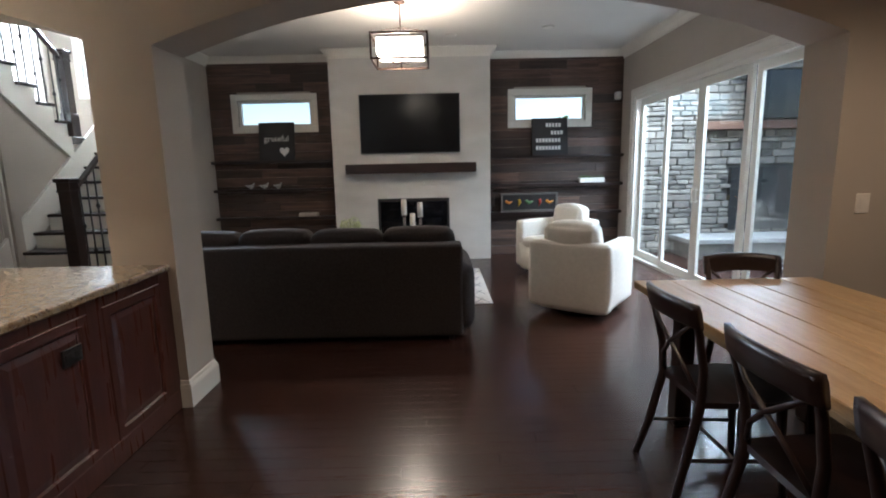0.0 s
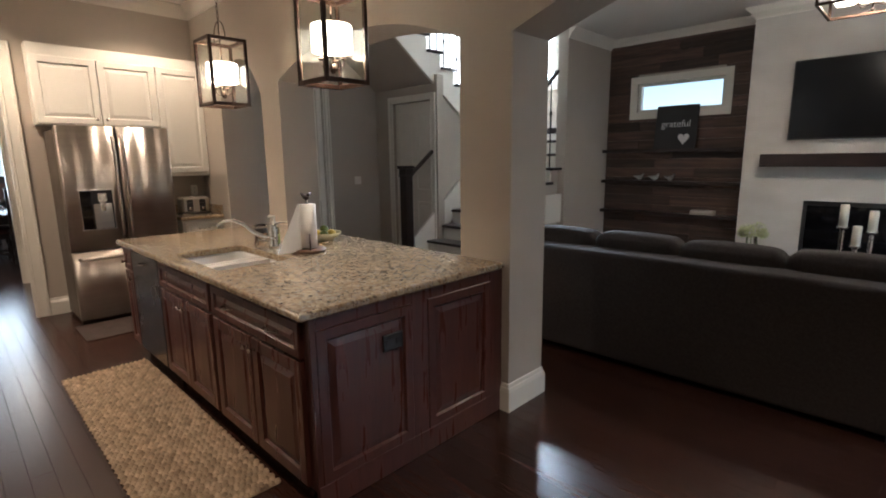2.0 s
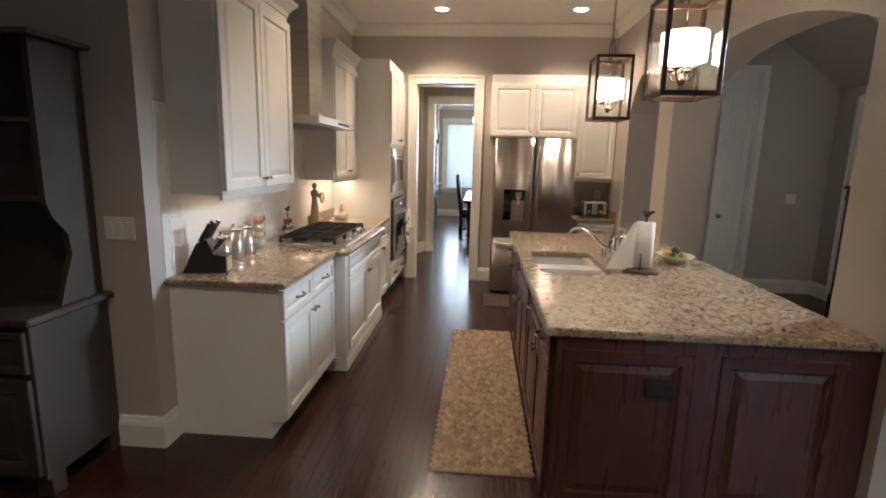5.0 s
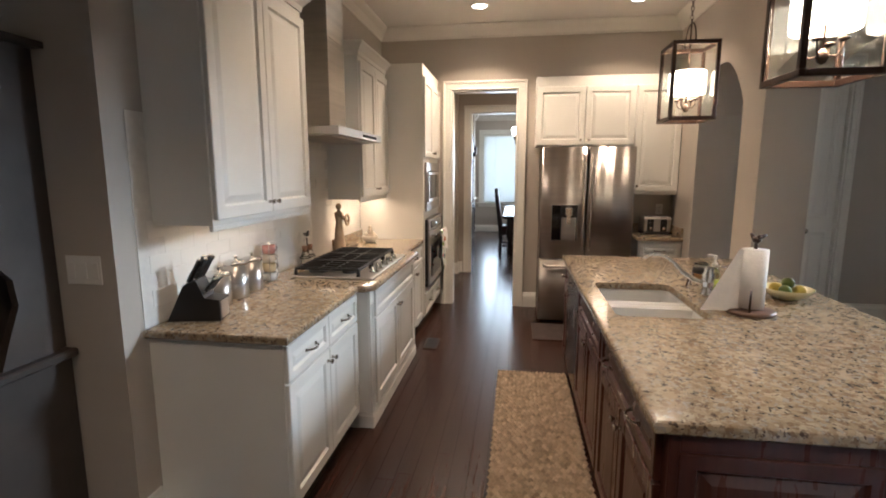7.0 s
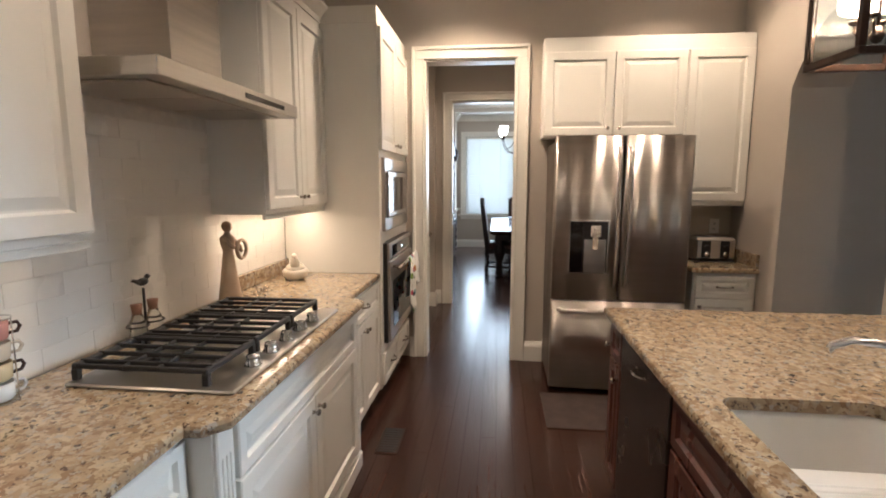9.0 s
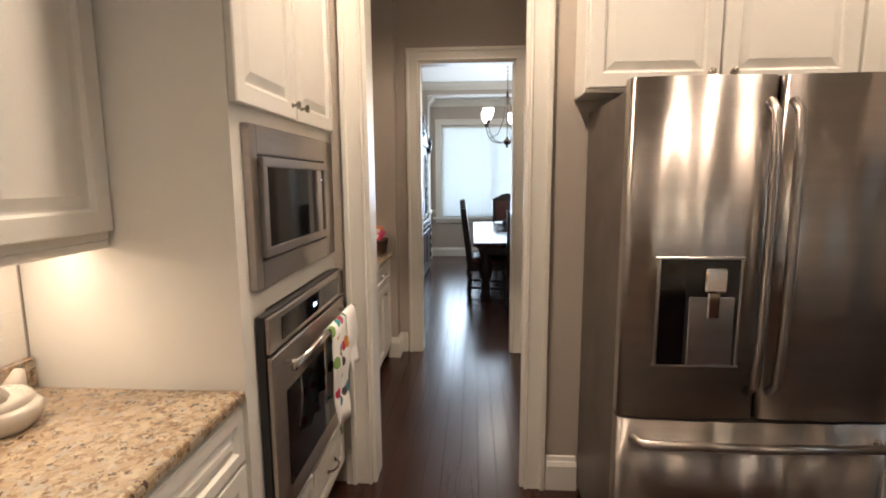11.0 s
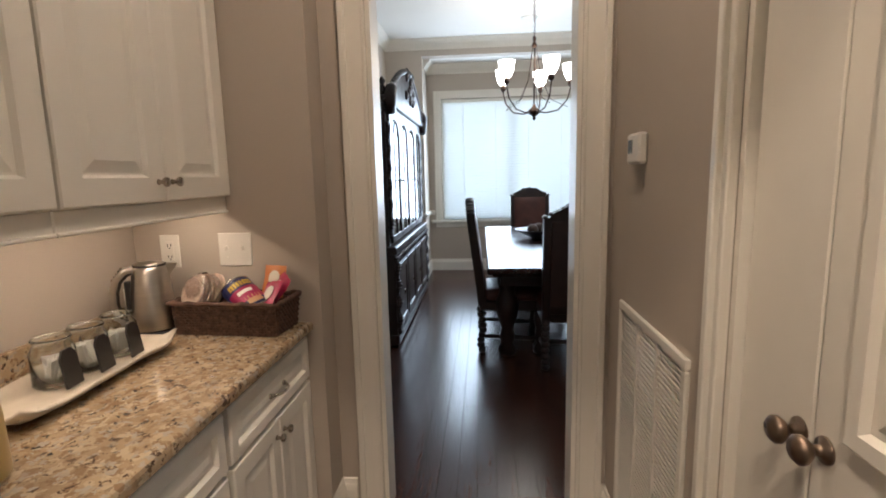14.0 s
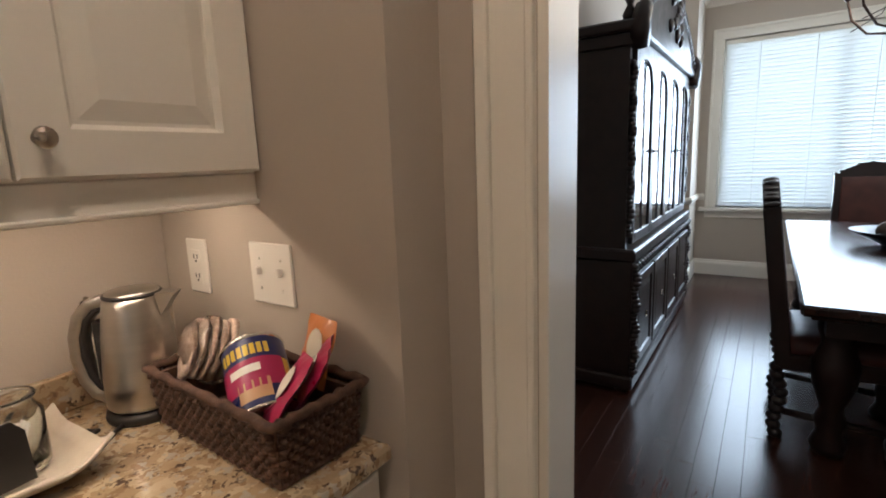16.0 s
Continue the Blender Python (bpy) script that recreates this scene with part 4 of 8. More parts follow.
p.location = (0, -0.001, 1.39)
fit_on(ME_KNOB, p, -0.19, -0.022, 0.05)
part("light_rail", B().box(-0.233, 0.0, 1.35, 0.233, 0.02, 1.375, 0.003), W, cu2)
part("crown", B().sweep([(0, 0), (0.006, 0), (0.012, 0.03), (0.045, 0.07), (0.06, 0.085), (0.06, 0.1), (0, 0.1)], [(-0.52, 0.198, 2.5), (-0.52, 0, 2.5), (0.985, 0, 2.5)][::-1]), W, cf)
c = cabinet("base_cabinet", "small white base cabinet under the toaster", (-5.25, 2.9, 0), 90, 0.435, 0.88, 0.468,
            [("drawer", -0.2, 0.2, 0.70, 0.86, "pull"), ("door", -0.2, 0.2, 0.115, 0.695, ("l", "high", "knob"))], W)
solid("granite_worktop", slab_top([(-5.718, 2.665), (-5.215, 2.665), (-5.215, 3.118), (-5.718, 3.118)], 0.882, 0.92), M_GRAN, "small granite worktop beside the refrigerator", "worktop")
solid("granite_upstand", B().box(-5.715, 3.096, 0.9205, -5.225, 3.117, 1.02, 0.003).box(-5.717, 2.67, 0.9205, -5.697, 3.09, 1.02, 0.003), M_GRAN, "low granite upstand round the small worktop", "upstand")
to = thing("toaster", "brushed steel four-slot toaster with black dials", "toaster", (-5.585, 2.93, 0.9205), 90)
part("body", B().box(-0.15, -0.09, 0.012, 0.15, 0.09, 0.19, 0.02), M_STEELH, to)
part("base", B().box(-0.152, -0.092, 0, 0.152, 0.092, 0.014, 0.004), M_BLACK, to)
for s_ in (-1, 1):
    p = part("control_plate", B().box(s_ * 0.068 - 0.033, -0.097, 0.03, s_ * 0.068 + 0.033, -0.089, 0.165, 0.006), M_BLACK, to)
    part("dial", B().lathe([(0.02, 0), (0.018, 0.012), (0, 0.013)], n=14, m=pose(s_ * 0.068, -0.097, 0.065, 90, 0, 0)), M_CHROME, p)
    part("lever", B().box(s_ * 0.068 - 0.016, -0.118, 0.12, s_ * 0.068 + 0.016, -0.096, 0.132, 0.003), M_BLACK, p)
    part("slot", B().box(s_ * 0.07 - 0.05, -0.05, 0.186, s_ * 0.07 + 0.05, -0.02, 0.1915).box(s_ * 0.07 - 0.05, 0.02, 0.186, s_ * 0.07 + 0.05, 0.05, 0.1915), M_BLACK, to)
solid("floor_mat", B().box(-5.05, 1.6, 0.0005, -4.53, 2.3, 0.009, 0.004), mat("brown_rubber_mat", (0.05, 0.03, 0.024), (0.035, 0.022, 0.018), 12, 0.8, bump=0.4, bscale=120), "thin dark brown mat in front of the refrigerator", "mat")

# ---- island ----
isl = cabinet("island_cabinet", "dark cherry kitchen island cabinet with raised panels", (-2.2, 1.85, 0), 0, 1.86, 0.88, 1.12,
              [("drawer", -0.02, 0.9, 0.70, 0.865, None),
               ("door", 0.44, 0.9, 0.115, 0.69, ("l", "high", "twin")), ("door", -0.02, 0.43, 0.115, 0.69, ("r", "high", "twin")),
               ("drawer_front", -0.91, -0.06, 0.70, 0.865, None),
               ("door", -0.485, -0.06, 0.115, 0.69, ("l", "high", "twin")), ("door", -0.91, -0.49, 0.115, 0.69, ("r", "high", "twin"))], M_CHERRY)
top_drawer = [o for o in isl.children if o.name.startswith("drawer") and "front" not in o.name][0]
for x in (-0.23, 0.23):
    fit_on(ME_PULL, top_drawer, x, -0.022, 0.08)
body = [o for o in isl.children if o.name.startswith("body")][0]
bd = B()
bd.box(-0.93, 0, 0.1, 0.93, 0.02, 0.88).box(-0.93, 0.02, 0.1, -0.91, 1.12, 0.88).box(0.91, 0.02, 0.1, 0.93, 1.12, 0.88).box(-0.91, 1.1, 0.1, 0.91, 1.12, 0.88).box(-0.91, 0.02, 0.1, 0.91, 1.1, 0.12)
bd.box(-0.92, 0.075, 0, 0.92, 1.11, 0.1)
body.data.clear_geometry()
body.data.from_pydata(bd.v, [], bd.f)
# end panels face the nook
for py, pw in ((2.14, 0.53), (2.755, 0.49)):
    p = part("end_panel", raised(pw, 0.70, t=0.024, s=0.05), M_CHERRY, isl)
    p.matrix_basis = pose(0.931, py - 1.85, 0.125, 0, 0, 90)
b = B().box(0.93, 0.0, 0.1, 0.95, 0.03, 0.88, 0.002).box(0.93, 0.555, 0.1, 0.95, 0.66, 0.88, 0.002).box(0.93, 1.15, 0.1, 0.95, 1.265, 0.88, 0.002)
b.box(0.93, 0.03, 0.825, 0.948, 1.15, 0.88, 0.002).box(0.93, -0.0, 0.0, 0.953, 1.265, 0.125, 0.004).box(-0.93, 1.12, 0.0, 0.93, 1.26, 0.88)
part("end_frame", b, M_CHERRY, isl)
p = part("outlet", B().box(0.955, 0.365, 0.635, 0.965, 0.485, 0.715, 0.004), M_BLACK, isl, "black double outlet plate")
for k in (0.395, 0.455):
    part("socket", B().box(0.965, k - 0.018, 0.66, 0.968, k + 0.018, 0.692, 0.003), M_IRON, p)
dwt = thing("dishwasher", "dark stainless dishwasher built into the island", "dishwasher", (-3.44, 1.85, 0), 0)
M_DW = mat("dark_steel", (0.12, 0.105, 0.095), (0.10, 0.09, 0.08), 4, 0.25, 0.9)
part("door", B().box(-0.3, -0.022, 0.11, 0.3, 0.0, 0.865, 0.004), M_DW, dwt)
part("tub", B().box(-0.3, 0.001, 0.1, 0.3, 0.58, 0.875), M_BLACK, dwt)
part("kick_plate", B().box(-0.3, 0.06, 0.0, 0.3, 0.1, 0.1), M_BLACK, dwt)
fit_on(ME_PULL, dwt, 0, -0.022, 0.8)
ep = cabinet("island_cabinet", "narrow cherry cabinet at the end of the island", (-3.853, 1.85, 0), 0, 0.215, 0.88, 1.12,
             [("drawer", -0.1, 0.1, 0.70, 0.865, ("l", "low", "knob")), ("door", -0.1, 0.1, 0.115, 0.69, ("r", "high", "knob"))], M_CHERRY)
SINK = (-2.985, 1.9, -2.26, 2.335)
out = [(-4.0, 1.8), (-1.23, 1.8), (-1.23, 3.105), (-4.0, 3.105)]
solid("granite_worktop", slab_top(out, 0.882, 0.92, SINK), M_GRAN, "polished speckled granite island worktop with a sink cut-out", "worktop")
sk = thing("kitchen_sink", "white double-bowl undermount sink in the island", "sink", (-2.62, 2.12, 0.66), 0)


def bowl(x0, y0, x1, y1, z0, z1, t=0.012):
    b, r, m = B(), 0.06, 5
    def ring(k, z, rr):
        pts = []
        for cx, cy, a0 in ((x0 + k + rr, y0 + k + rr, 180), (x1 - k - rr, y0 + k + rr, 270), (x1 - k - rr, y1 - k - rr, 0), (x0 + k + rr, y1 - k - rr, 90)):
            for j in range(m + 1):
                a = radians(a0 + 90 * j / m)
                pts.append((cx + rr * math.cos(a), cy + rr * math.sin(a), z))
        return pts
    rings = [ring(-t, z1, r), ring(0, z1, r), ring(0.006, z1 - 0.02, r), ring(0.012, z0 + 0.05, r), ring(0.03, z0 + 0.015, r), ring(0.07, z0, r * 0.8)]
    n = len(rings[0])
    vs = [p for q in rings for p in q]
    fs = []
    for j in range(len(rings) - 1):
        for i in range(n):
            i2 = (i + 1) % n
            fs.append((j * n + i2, j * n + i, j * n + n + i, j * n + n + i2))
    fs.append(tuple((len(rings) - 1) * n + i for i in range(n)))
    return b.add(vs, fs, True)


part("bowl", bowl(-0.37, -0.225, -0.014, 0.22, 0, 0.222), M_PORC, sk)
part("bowl", bowl(0.014, -0.225, 0.37, 0.22, 0, 0.222), M_PORC, sk)
part("divider", B().box(-0.072, -0.236, 0.17, 0.072, 0.232, 0.2215).box(-0.02, -0.236, 0.1, 0.02, 0.232, 0.17), M_PORC, sk)
part("rim", B().box(-0.384, -0.24, 0.2, -0.37, 0.236, 0.2215).box(0.37, -0.24, 0.2, 0.384, 0.236, 0.2215).box(-0.37, -0.24, 0.2, 0.37, -0.222, 0.2215).box(-0.37, 0.217, 0.2, 0.37, 0.236, 0.2215), M_PORC, sk)
for x in (-0.19, 0.19):
    part("drain", B().lathe([(0.04, 0.0), (0.042, 0.004), (0.03, 0.006), (0, 0.005)], (x, 0, 0), 16), M_CHROME, sk)

fa = thing("kitchen_tap", "curved chrome kitchen tap beside the sink", "tap", (-2.72, 2.46, 0.9205), 0)
part("body", B().lathe([(0.034, 0), (0.034, 0.012), (0.026, 0.03), (0.03, 0.07), (0.032, 0.12), (0.024, 0.135), (0.026, 0.15), (0.016, 0.162), (0, 0.165)], n=18), M_CHROME, fa)
pts = [(0, 0, 0.06), (-0.05, -0.05, 0.075), (-0.1, -0.1, 0.11), (-0.14, -0.14, 0.16), (-0.19, -0.19, 0.19), (-0.24, -0.235, 0.185), (-0.27, -0.265, 0.16), (-0.275, -0.27, 0.14)]
part("spout", B().tube(pts, [0.017, 0.016, 0.014, 0.013, 0.012, 0.012, 0.012, 0.013], 12), M_CHROME, fa)
part("lever", B().tube([(0, 0, 0.155), (0.03, 0.03, 0.17), (0.08, 0.06, 0.175)], [0.008, 0.007, 0.009], 8), M_CHROME, fa)
pt = thing("paper_towel_holder", "paper towel roll on a wooden holder with a bird finial", "paper towel holder", (-2.4, 2.54, 0.9205), 0)
part("base", B().lathe([(0.105, 0), (0.11, 0.006), (0.11, 0.016), (0.1, 0.022), (0, 0.022)], n=28), mat("stained_wood_disc", (0.16, 0.085, 0.05), (0.1, 0.055, 0.035), 8, 0.5, bump=0.2), pt)
part("rod", B().cyl((0, 0, 0.02), (0, 0, 0.34), 0.008, 10), M_BRONZE, pt)
part("roll", B().lathe([(0.02, 0.03), (0.056, 0.03), (0.057, 0.31), (0.02, 0.312)], n=28), M_PAPER, pt, "white paper towel roll")
vs = [(-0.056, 0.0, 0.31), (-0.056, 0.0, 0.03), (-0.2, -0.1, -0.0), (-0.075, -0.035, 0.31), (-0.16, -0.075, 0.12)]
b, n = B(), 10
g = []
for j in range(n + 1):
    for i in range(5):
        u, w = i / 4, j / n
        far_ = 0.03 + 0.16 * w
        g.append((0.03 * u + 0.012 * math.sin(u * 5), -0.05 - far_ * u * 0.95, 0.31 - (0.31 - 0.012) * w))
part("loose_sheet", B().add(g, [(j * 5 + i, j * 5 + i + 1, (j + 1) * 5 + i + 1, (j + 1) * 5 + i) for j in range(n) for i in range(4)], True), M_PAPER, pt, "white sheet hanging loose")
part("side_arm", B().tube([(0.085, -0.04, 0.02), (0.085, -0.04, 0.13)], 0.005, 8), M_BRONZE, pt)
b = B().ball((0, 0, 0.355), 0.032, 0.018, 0.017).ball((0.028, 0, 0.372), 0.012, 0.011, 0.011)
b.tube([(-0.025, 0, 0.357), (-0.055, 0.0, 0.376), (-0.07, 0, 0.372)], [0.012, 0.007, 0.003], 8)
b.tube([(0.0, 0.012, 0.362), (-0.02, 0.045, 0.375), (-0.03, 0.06, 0.372)], [0.011, 0.008, 0.002], 8)
b.cyl((0.037, 0, 0.373), (0.05, 0, 0.37), 0.004, 6, 0.001)
part("bird_finial", b, M_BRONZE, pt)
jr = thing("candle_jar", "glass candle jar with a dark label band", "jar", (-3.12, 2.56, 0.9205))
part("glass", B().lathe([(0.042, 0.0), (0.046, 0.006), (0.046, 0.085), (0.04, 0.098), (0.04, 0.115), (0.037, 0.115), (0.037, 0.097), (0.042, 0.085), (0.042, 0.01), (0, 0.008)], n=22), M_GLASS, jr)
part("wax", B().lathe([(0.041, 0.011), (0.041, 0.045), (0, 0.045)], n=20), mat("amber_wax", (0.55, 0.3, 0.14), None, 4, 0.5), jr)
part("label_band", B().lathe([(0.0468, 0.05), (0.0468, 0.085)], n=22), M_BLACK, jr)
so = thing("soap_bottle", "clear soap bottle of green soap with a white pump", "soap bottle", (-2.88, 2.55, 0.9205))
part("bottle", B().lathe([(0.03, 0), (0.033, 0.006), (0.032, 0.09), (0.026, 0.115), (0.014, 0.125), (0.013, 0.14)], n=18), glass("soap_plastic", (0.85, 0.92, 0.6), 0.05), so)
part("soap", B().lathe([(0.028, 0.004), (0.029, 0.06), (0, 0.06)], n=16), mat("green_soap", (0.35, 0.42, 0.06), None, 4, 0.3), so)
part("pump", B().lathe([(0.016, 0.138), (0.016, 0.155), (0.006, 0.158), (0.006, 0.19), (0.009, 0.192), (0.009, 0.2), (0, 0.201)], n=12).tube([(0, 0, 0.196), (-0.04, -0.02, 0.196), (-0.045, -0.022, 0.188)], 0.006, 8), M_WHITE, so)
pf = thing("card_frame", "small dark tilted frame with a white card", "frame", (-2.98, 2.44, 0.9205), -25)
part("frame", B().box(-0.05, -0.004, 0, 0.05, 0.006, 0.008, 0.002, pose(0, 0, 0, -14)).box(-0.05, -0.004, 0.062, 0.05, 0.006, 0.07, 0.002, pose(0, 0, 0, -14)).box(-0.05, -0.004, 0.008, -0.042, 0.006, 0.062, 0.002, pose(0, 0, 0, -14)).box(0.042, -0.004, 0.008, 0.05, 0.006, 0.062, 0.002, pose(0, 0, 0, -14)), M_BRONZE, pf)
part("card", B().box(-0.042, -0.001, 0.008, 0.042, 0.003, 0.062, 0, pose(0, 0, 0, -14)), M_PAPER, pf)
part("strut", B().box(-0.01, 0.012, 0.0, 0.01, 0.016, 0.06, 0, pose(0, 0.01, 0, 14)), M_BRONZE, pf)
fb = thing("fruit_bowl", "shallow cream bowl of lemons and limes on the island", "bowl", (-2.72, 2.86, 0.9205))
part("bowl", B().lathe([(0.05, 0), (0.06, 0.004), (0.1, 0.03), (0.125, 0.06), (0.12, 0.06), (0.095, 0.036), (0.05, 0.012), (0, 0.01)], n=26), mat("cream_glaze", (0.66, 0.6, 0.36), None, 4, 0.25), fb)
for k, (x, y, z, col) in enumerate(((-0.03, 0.02, 0.05, 0), (0.04, -0.03, 0.052, 1), (0.02, 0.05, 0.05, 0), (-0.04, -0.04, 0.05, 0), (0.0, 0.0, 0.085, 1))):
    m_ = mat("lemon_peel", (0.6, 0.45, 0.08), None, 20, 0.45, bump=0.3, bscale=200) if col == 0 and k == 0 else (bpy.data.materials.get("lemon_peel") if col == 0 else (bpy.data.materials.get("lime_peel") or mat("lime_peel", (0.1, 0.13, 0.02), None, 20, 0.45, bump=0.3, bscale=200)))
    part("lemon" if col == 0 else "lime", B().ball((x, y, z), 0.036, 0.03, 0.029), m_, fb)

# jute runner
rg = thing("jute_runner", "braided natural jute runner on the floor beside the island", "rug", (-2.645, 1.57, 0.0005))
part("backing", B().box(-1.07, -0.262, 0, 1.07, 0.262, 0.006), M_JUTE, rg)
b, rr = B(), random.Random(8)
nx, ny = 76, 18
for i in range(nx):
    for j in range(ny):
        cx = -1.07 + 2.14 * (i + 0.5) / nx + rr.uniform(-0.0015, 0.0015)
        cy = -0.265 + 0.53 * (j + 0.5) / ny + (0.005 if i % 2 else -0.005) + rr.uniform(-0.0015, 0.0015)
        a, e, h = 0.0158, 0.018, 0.02 + rr.uniform(-0.002, 0.002)
        t_ = rr.uniform(-0.25, 0.25) + (0.45 if i % 2 else -0.45)
        ca, sa = math.cos(t_), math.sin(t_)
        q = []
        for k in range(6):
            w = math.pi * k / 3
            px, py = a * math.cos(w), e * math.sin(w)
            q.append((cx + px * ca - py * sa, cy + px * sa + py * ca, 0.004))
        q += [(cx + (p[0] - cx) * 0.42, cy + (p[1] - cy) * 0.42, h) for p in q]
        b.add(q, [(k, (k + 1) % 6, 6 + (k + 1) % 6, 6 + k) for k in range(6)] + [(6, 7, 8, 9, 10, 11)], True)
tagged(part("braid", b, M_JUTE, rg), kind="stuff")

# ---- pendants ----


def pendant(at, first=None):
    if first:
        return copy_thing(first, pose(*at))
    p = thing("pendant_lantern", "bronze lantern pendant with glass sides and glowing drum shade", "pendant lamp", at, group="lanterns over the island")
    s, h, t = 0.128, 0.46, 0.011
    b = B()
    for z in (0.008, h):
        for e in (-1, 1):
            part("bar", B().box(-s - t, e * s - t, z - 0.012, s + t, e * s + t, z + 0.012, 0.002), M_BRONZE, p)
            part("bar", B().box(e * s - t, -s + t, z - 0.012, e * s + t, s - t, z + 0.012, 0.002), M_BRONZE, p)
    for ex in (-1, 1):
        for ey in (-1, 1):
            part("bar", B().box(ex * s - t, ey * s - t, 0.02, ex * s + t, ey * s + t, h - 0.012, 0.002), M_BRONZE, p)
    for e in (-1, 1):
        part("pane", B().box(-s + t, e * s - 0.0015, 0.02, s - t, e * s + 0.0015, h - 0.012), M_GLASS, p)
        part("pane", B().box(e * s - 0.0015, -s + t, 0.02, e * s + 0.0015, s - t, h - 0.012), M_GLASS, p)
    arch = [(0.1 * math.cos(math.pi * k / 14), 0, h + 0.012 + 0.13 * math.sin(math.pi * k / 14)) for k in range(15)]
    part("hoop", B().tube(arch, 0.0045, 8).cyl((0, 0, h + 0.14), (0, 0, h - 0.1), 0.005, 8).cyl((-0.105, 0, h + 0.01), (0.105, 0, h + 0.01), 0.005, 8), M_BRONZE, p)
    part("stem", B().cyl((0, 0, h - 0.09), (0, 0, 0.08), 0.005, 8).lathe([(0, 0.055), (0.012, 0.06), (0.022, 0.078), (0.016, 0.095), (0.008, 0.11)], n=14), M_BRONZE, p)
    b = B()
    for k in range(4):
        a = math.pi * k / 2 + 0.78
        ca, sa = math.cos(a), math.sin(a)
        b.tube([(0.012 * ca, 0.012 * sa, 0.085), (0.04 * ca, 0.04 * sa, 0.08), (0.058 * ca, 0.058 * sa, 0.1), (0.06 * ca, 0.06 * sa, 0.13)], 0.004, 6)
        b.lathe([(0.008, 0.125), (0.018, 0.132), (0.018, 0.137), (0.009, 0.14)], (0.06 * ca, 0.06 * sa, 0), 10)
    part("candle_arms", b, M_BRONZE, p)
    b = B().lathe([(0.105, 0.17), (0.108, 0.18), (0.108, 0.3), (0.105, 0.305)], n=28)
    b.f.pop(), b.s.pop(), b.f.pop(), b.s.pop()
    part("shade", b, M_SHADE, p, "glowing white drum shade")
    b, z, k = B(), h + 0.15, 0
    while z < H - at[2] - 0.03:
        m_ = pose(0, 0, z, 90, 0, 90 * (k % 2))
        ring = [tuple(m_ @ Vector((0.009 * math.cos(w), 0.017 * math.sin(w), 0))) for w in [2 * math.pi * q / 8 for q in range(8)]]
        b.tube(ring, 0.0022, 5, closed=True)
        z, k = z + 0.026, k + 1
    part("chain", b, M_BRONZE, p)
    part("canopy", B().lathe([(0.0, H - at[2] - 0.035), (0.02, H - at[2] - 0.032), (0.055, H - at[2] - 0.012), (0.06, H - at[2] - 0.001)], n=22), M_BRONZE, p)
    return p


P1, P2 = (-1.935, 2.485, 1.915), (-3.39, 2.485, 1.915)
first_p = pendant(P1)
pendant(P2, first_p)
for q in (P1, P2):
    d = bpy.data.lights.new("pendant_bulb", "POINT")
    d.energy, d.color, d.shadow_soft_size = PEND_W, WARM, 0.05
    new("pendant_bulb", d).location = (q[0], q[1], q[2] + 0.24)

# ---- ceiling cans ----


def can_light(x, y, z, watts, first=[]):
    if first:
        copy_thing(first[0], pose(x, y, z))
    else:
        t_ = thing("recessed_light", "round white recessed ceiling light, lit", "ceiling light", (x, y, z), group="recessed ceiling lights")
        part("trim_ring", B().lathe([(0.095, -0.001), (0.092, -0.008), (0.075, -0.008), (0.07, -0.003)], n=26), M_TRIM, t_)
        part("lens", B().lathe([(0.071, -0.004), (0, -0.005)], n=22), M_BULB, t_)
        first.append(t_)
    d = bpy.data.lights.new("recessed_lamp", "SPOT")
    d.energy, d.color, d.spot_size, d.spot_blend, d.shadow_soft_size = watts, WARM, radians(125), 0.6, 0.06
    o = new("recessed_lamp", d)
    o.location = (x, y, z - 0.02)


for x, y, k in CANS:
    can_light(x, y, H, CAN_W * k)
# strips under the wall cabinets; the first is an added weak fill, no lit lamp
area("under_cabinet_strip", (-2.345, 0.0, 1.352), (-2.345, 0.0, 0), 0.85, 0.03, UNDER_W * 0.35, WARM)
area("under_cabinet_strip", (-4.335, 0.0, 1.352), (-4.335, 0.0, 0), 0.75, 0.03, UNDER_W * 1.15, WARM)

# ---- things on the worktop ----
kb = thing("knife_block", "black slanted knife block with two rows of steel-capped knives", "knife block", (-1.945, -0.015, 0.9205), 12)
prof = [(-0.135, 0), (0.1, 0), (0.1, 0.095), (0.035, 0.105), (0.0, 0.19), (-0.055, 0.165)]
part("block", B().prism(prof, -0.058, 0.058, "x"), M_BLACK, kb)
part("front_plate", B().box(-0.046, 0.1, 0.008, 0.046, 0.104, 0.088, 0.002), M_STEELH, kb)
M_GRIP = mat("black_knife_grip", (0.02, 0.018, 0.017), (0.03, 0.027, 0.025), 30, 0.35)
dv = Vector((0, 0.5, 0.866))


def knife(base, length, w, d=dv):
    """A riveted handle with a steel bolster and end cap, leaving the block along d."""
    k = part("knife", B().tube([base + d * 0.012, base + d * length * 0.35, base + d * length * 0.7, base + d * length], [w * 0.85, w, w * 0.85, w * 1.05], 8), M_GRIP, kb)
    part("bolster", B().tube([base - d * 0.004, base + d * 0.014], w * 0.9, 8), M_CHROME, k)
    part("end_cap", B().tube([base + d * length, base + d * (length + 0.008)], [w * 1.05, w * 0.8], 8), M_CHROME, k)
    for q in (0.4, 0.62):
        c_ = base + d * length * q
        part("rivet", B().cyl((c_.x - w * 1.02, c_.y, c_.z), (c_.x + w * 1.02, c_.y, c_.z), 0.0025, 6), M_CHROME, k)


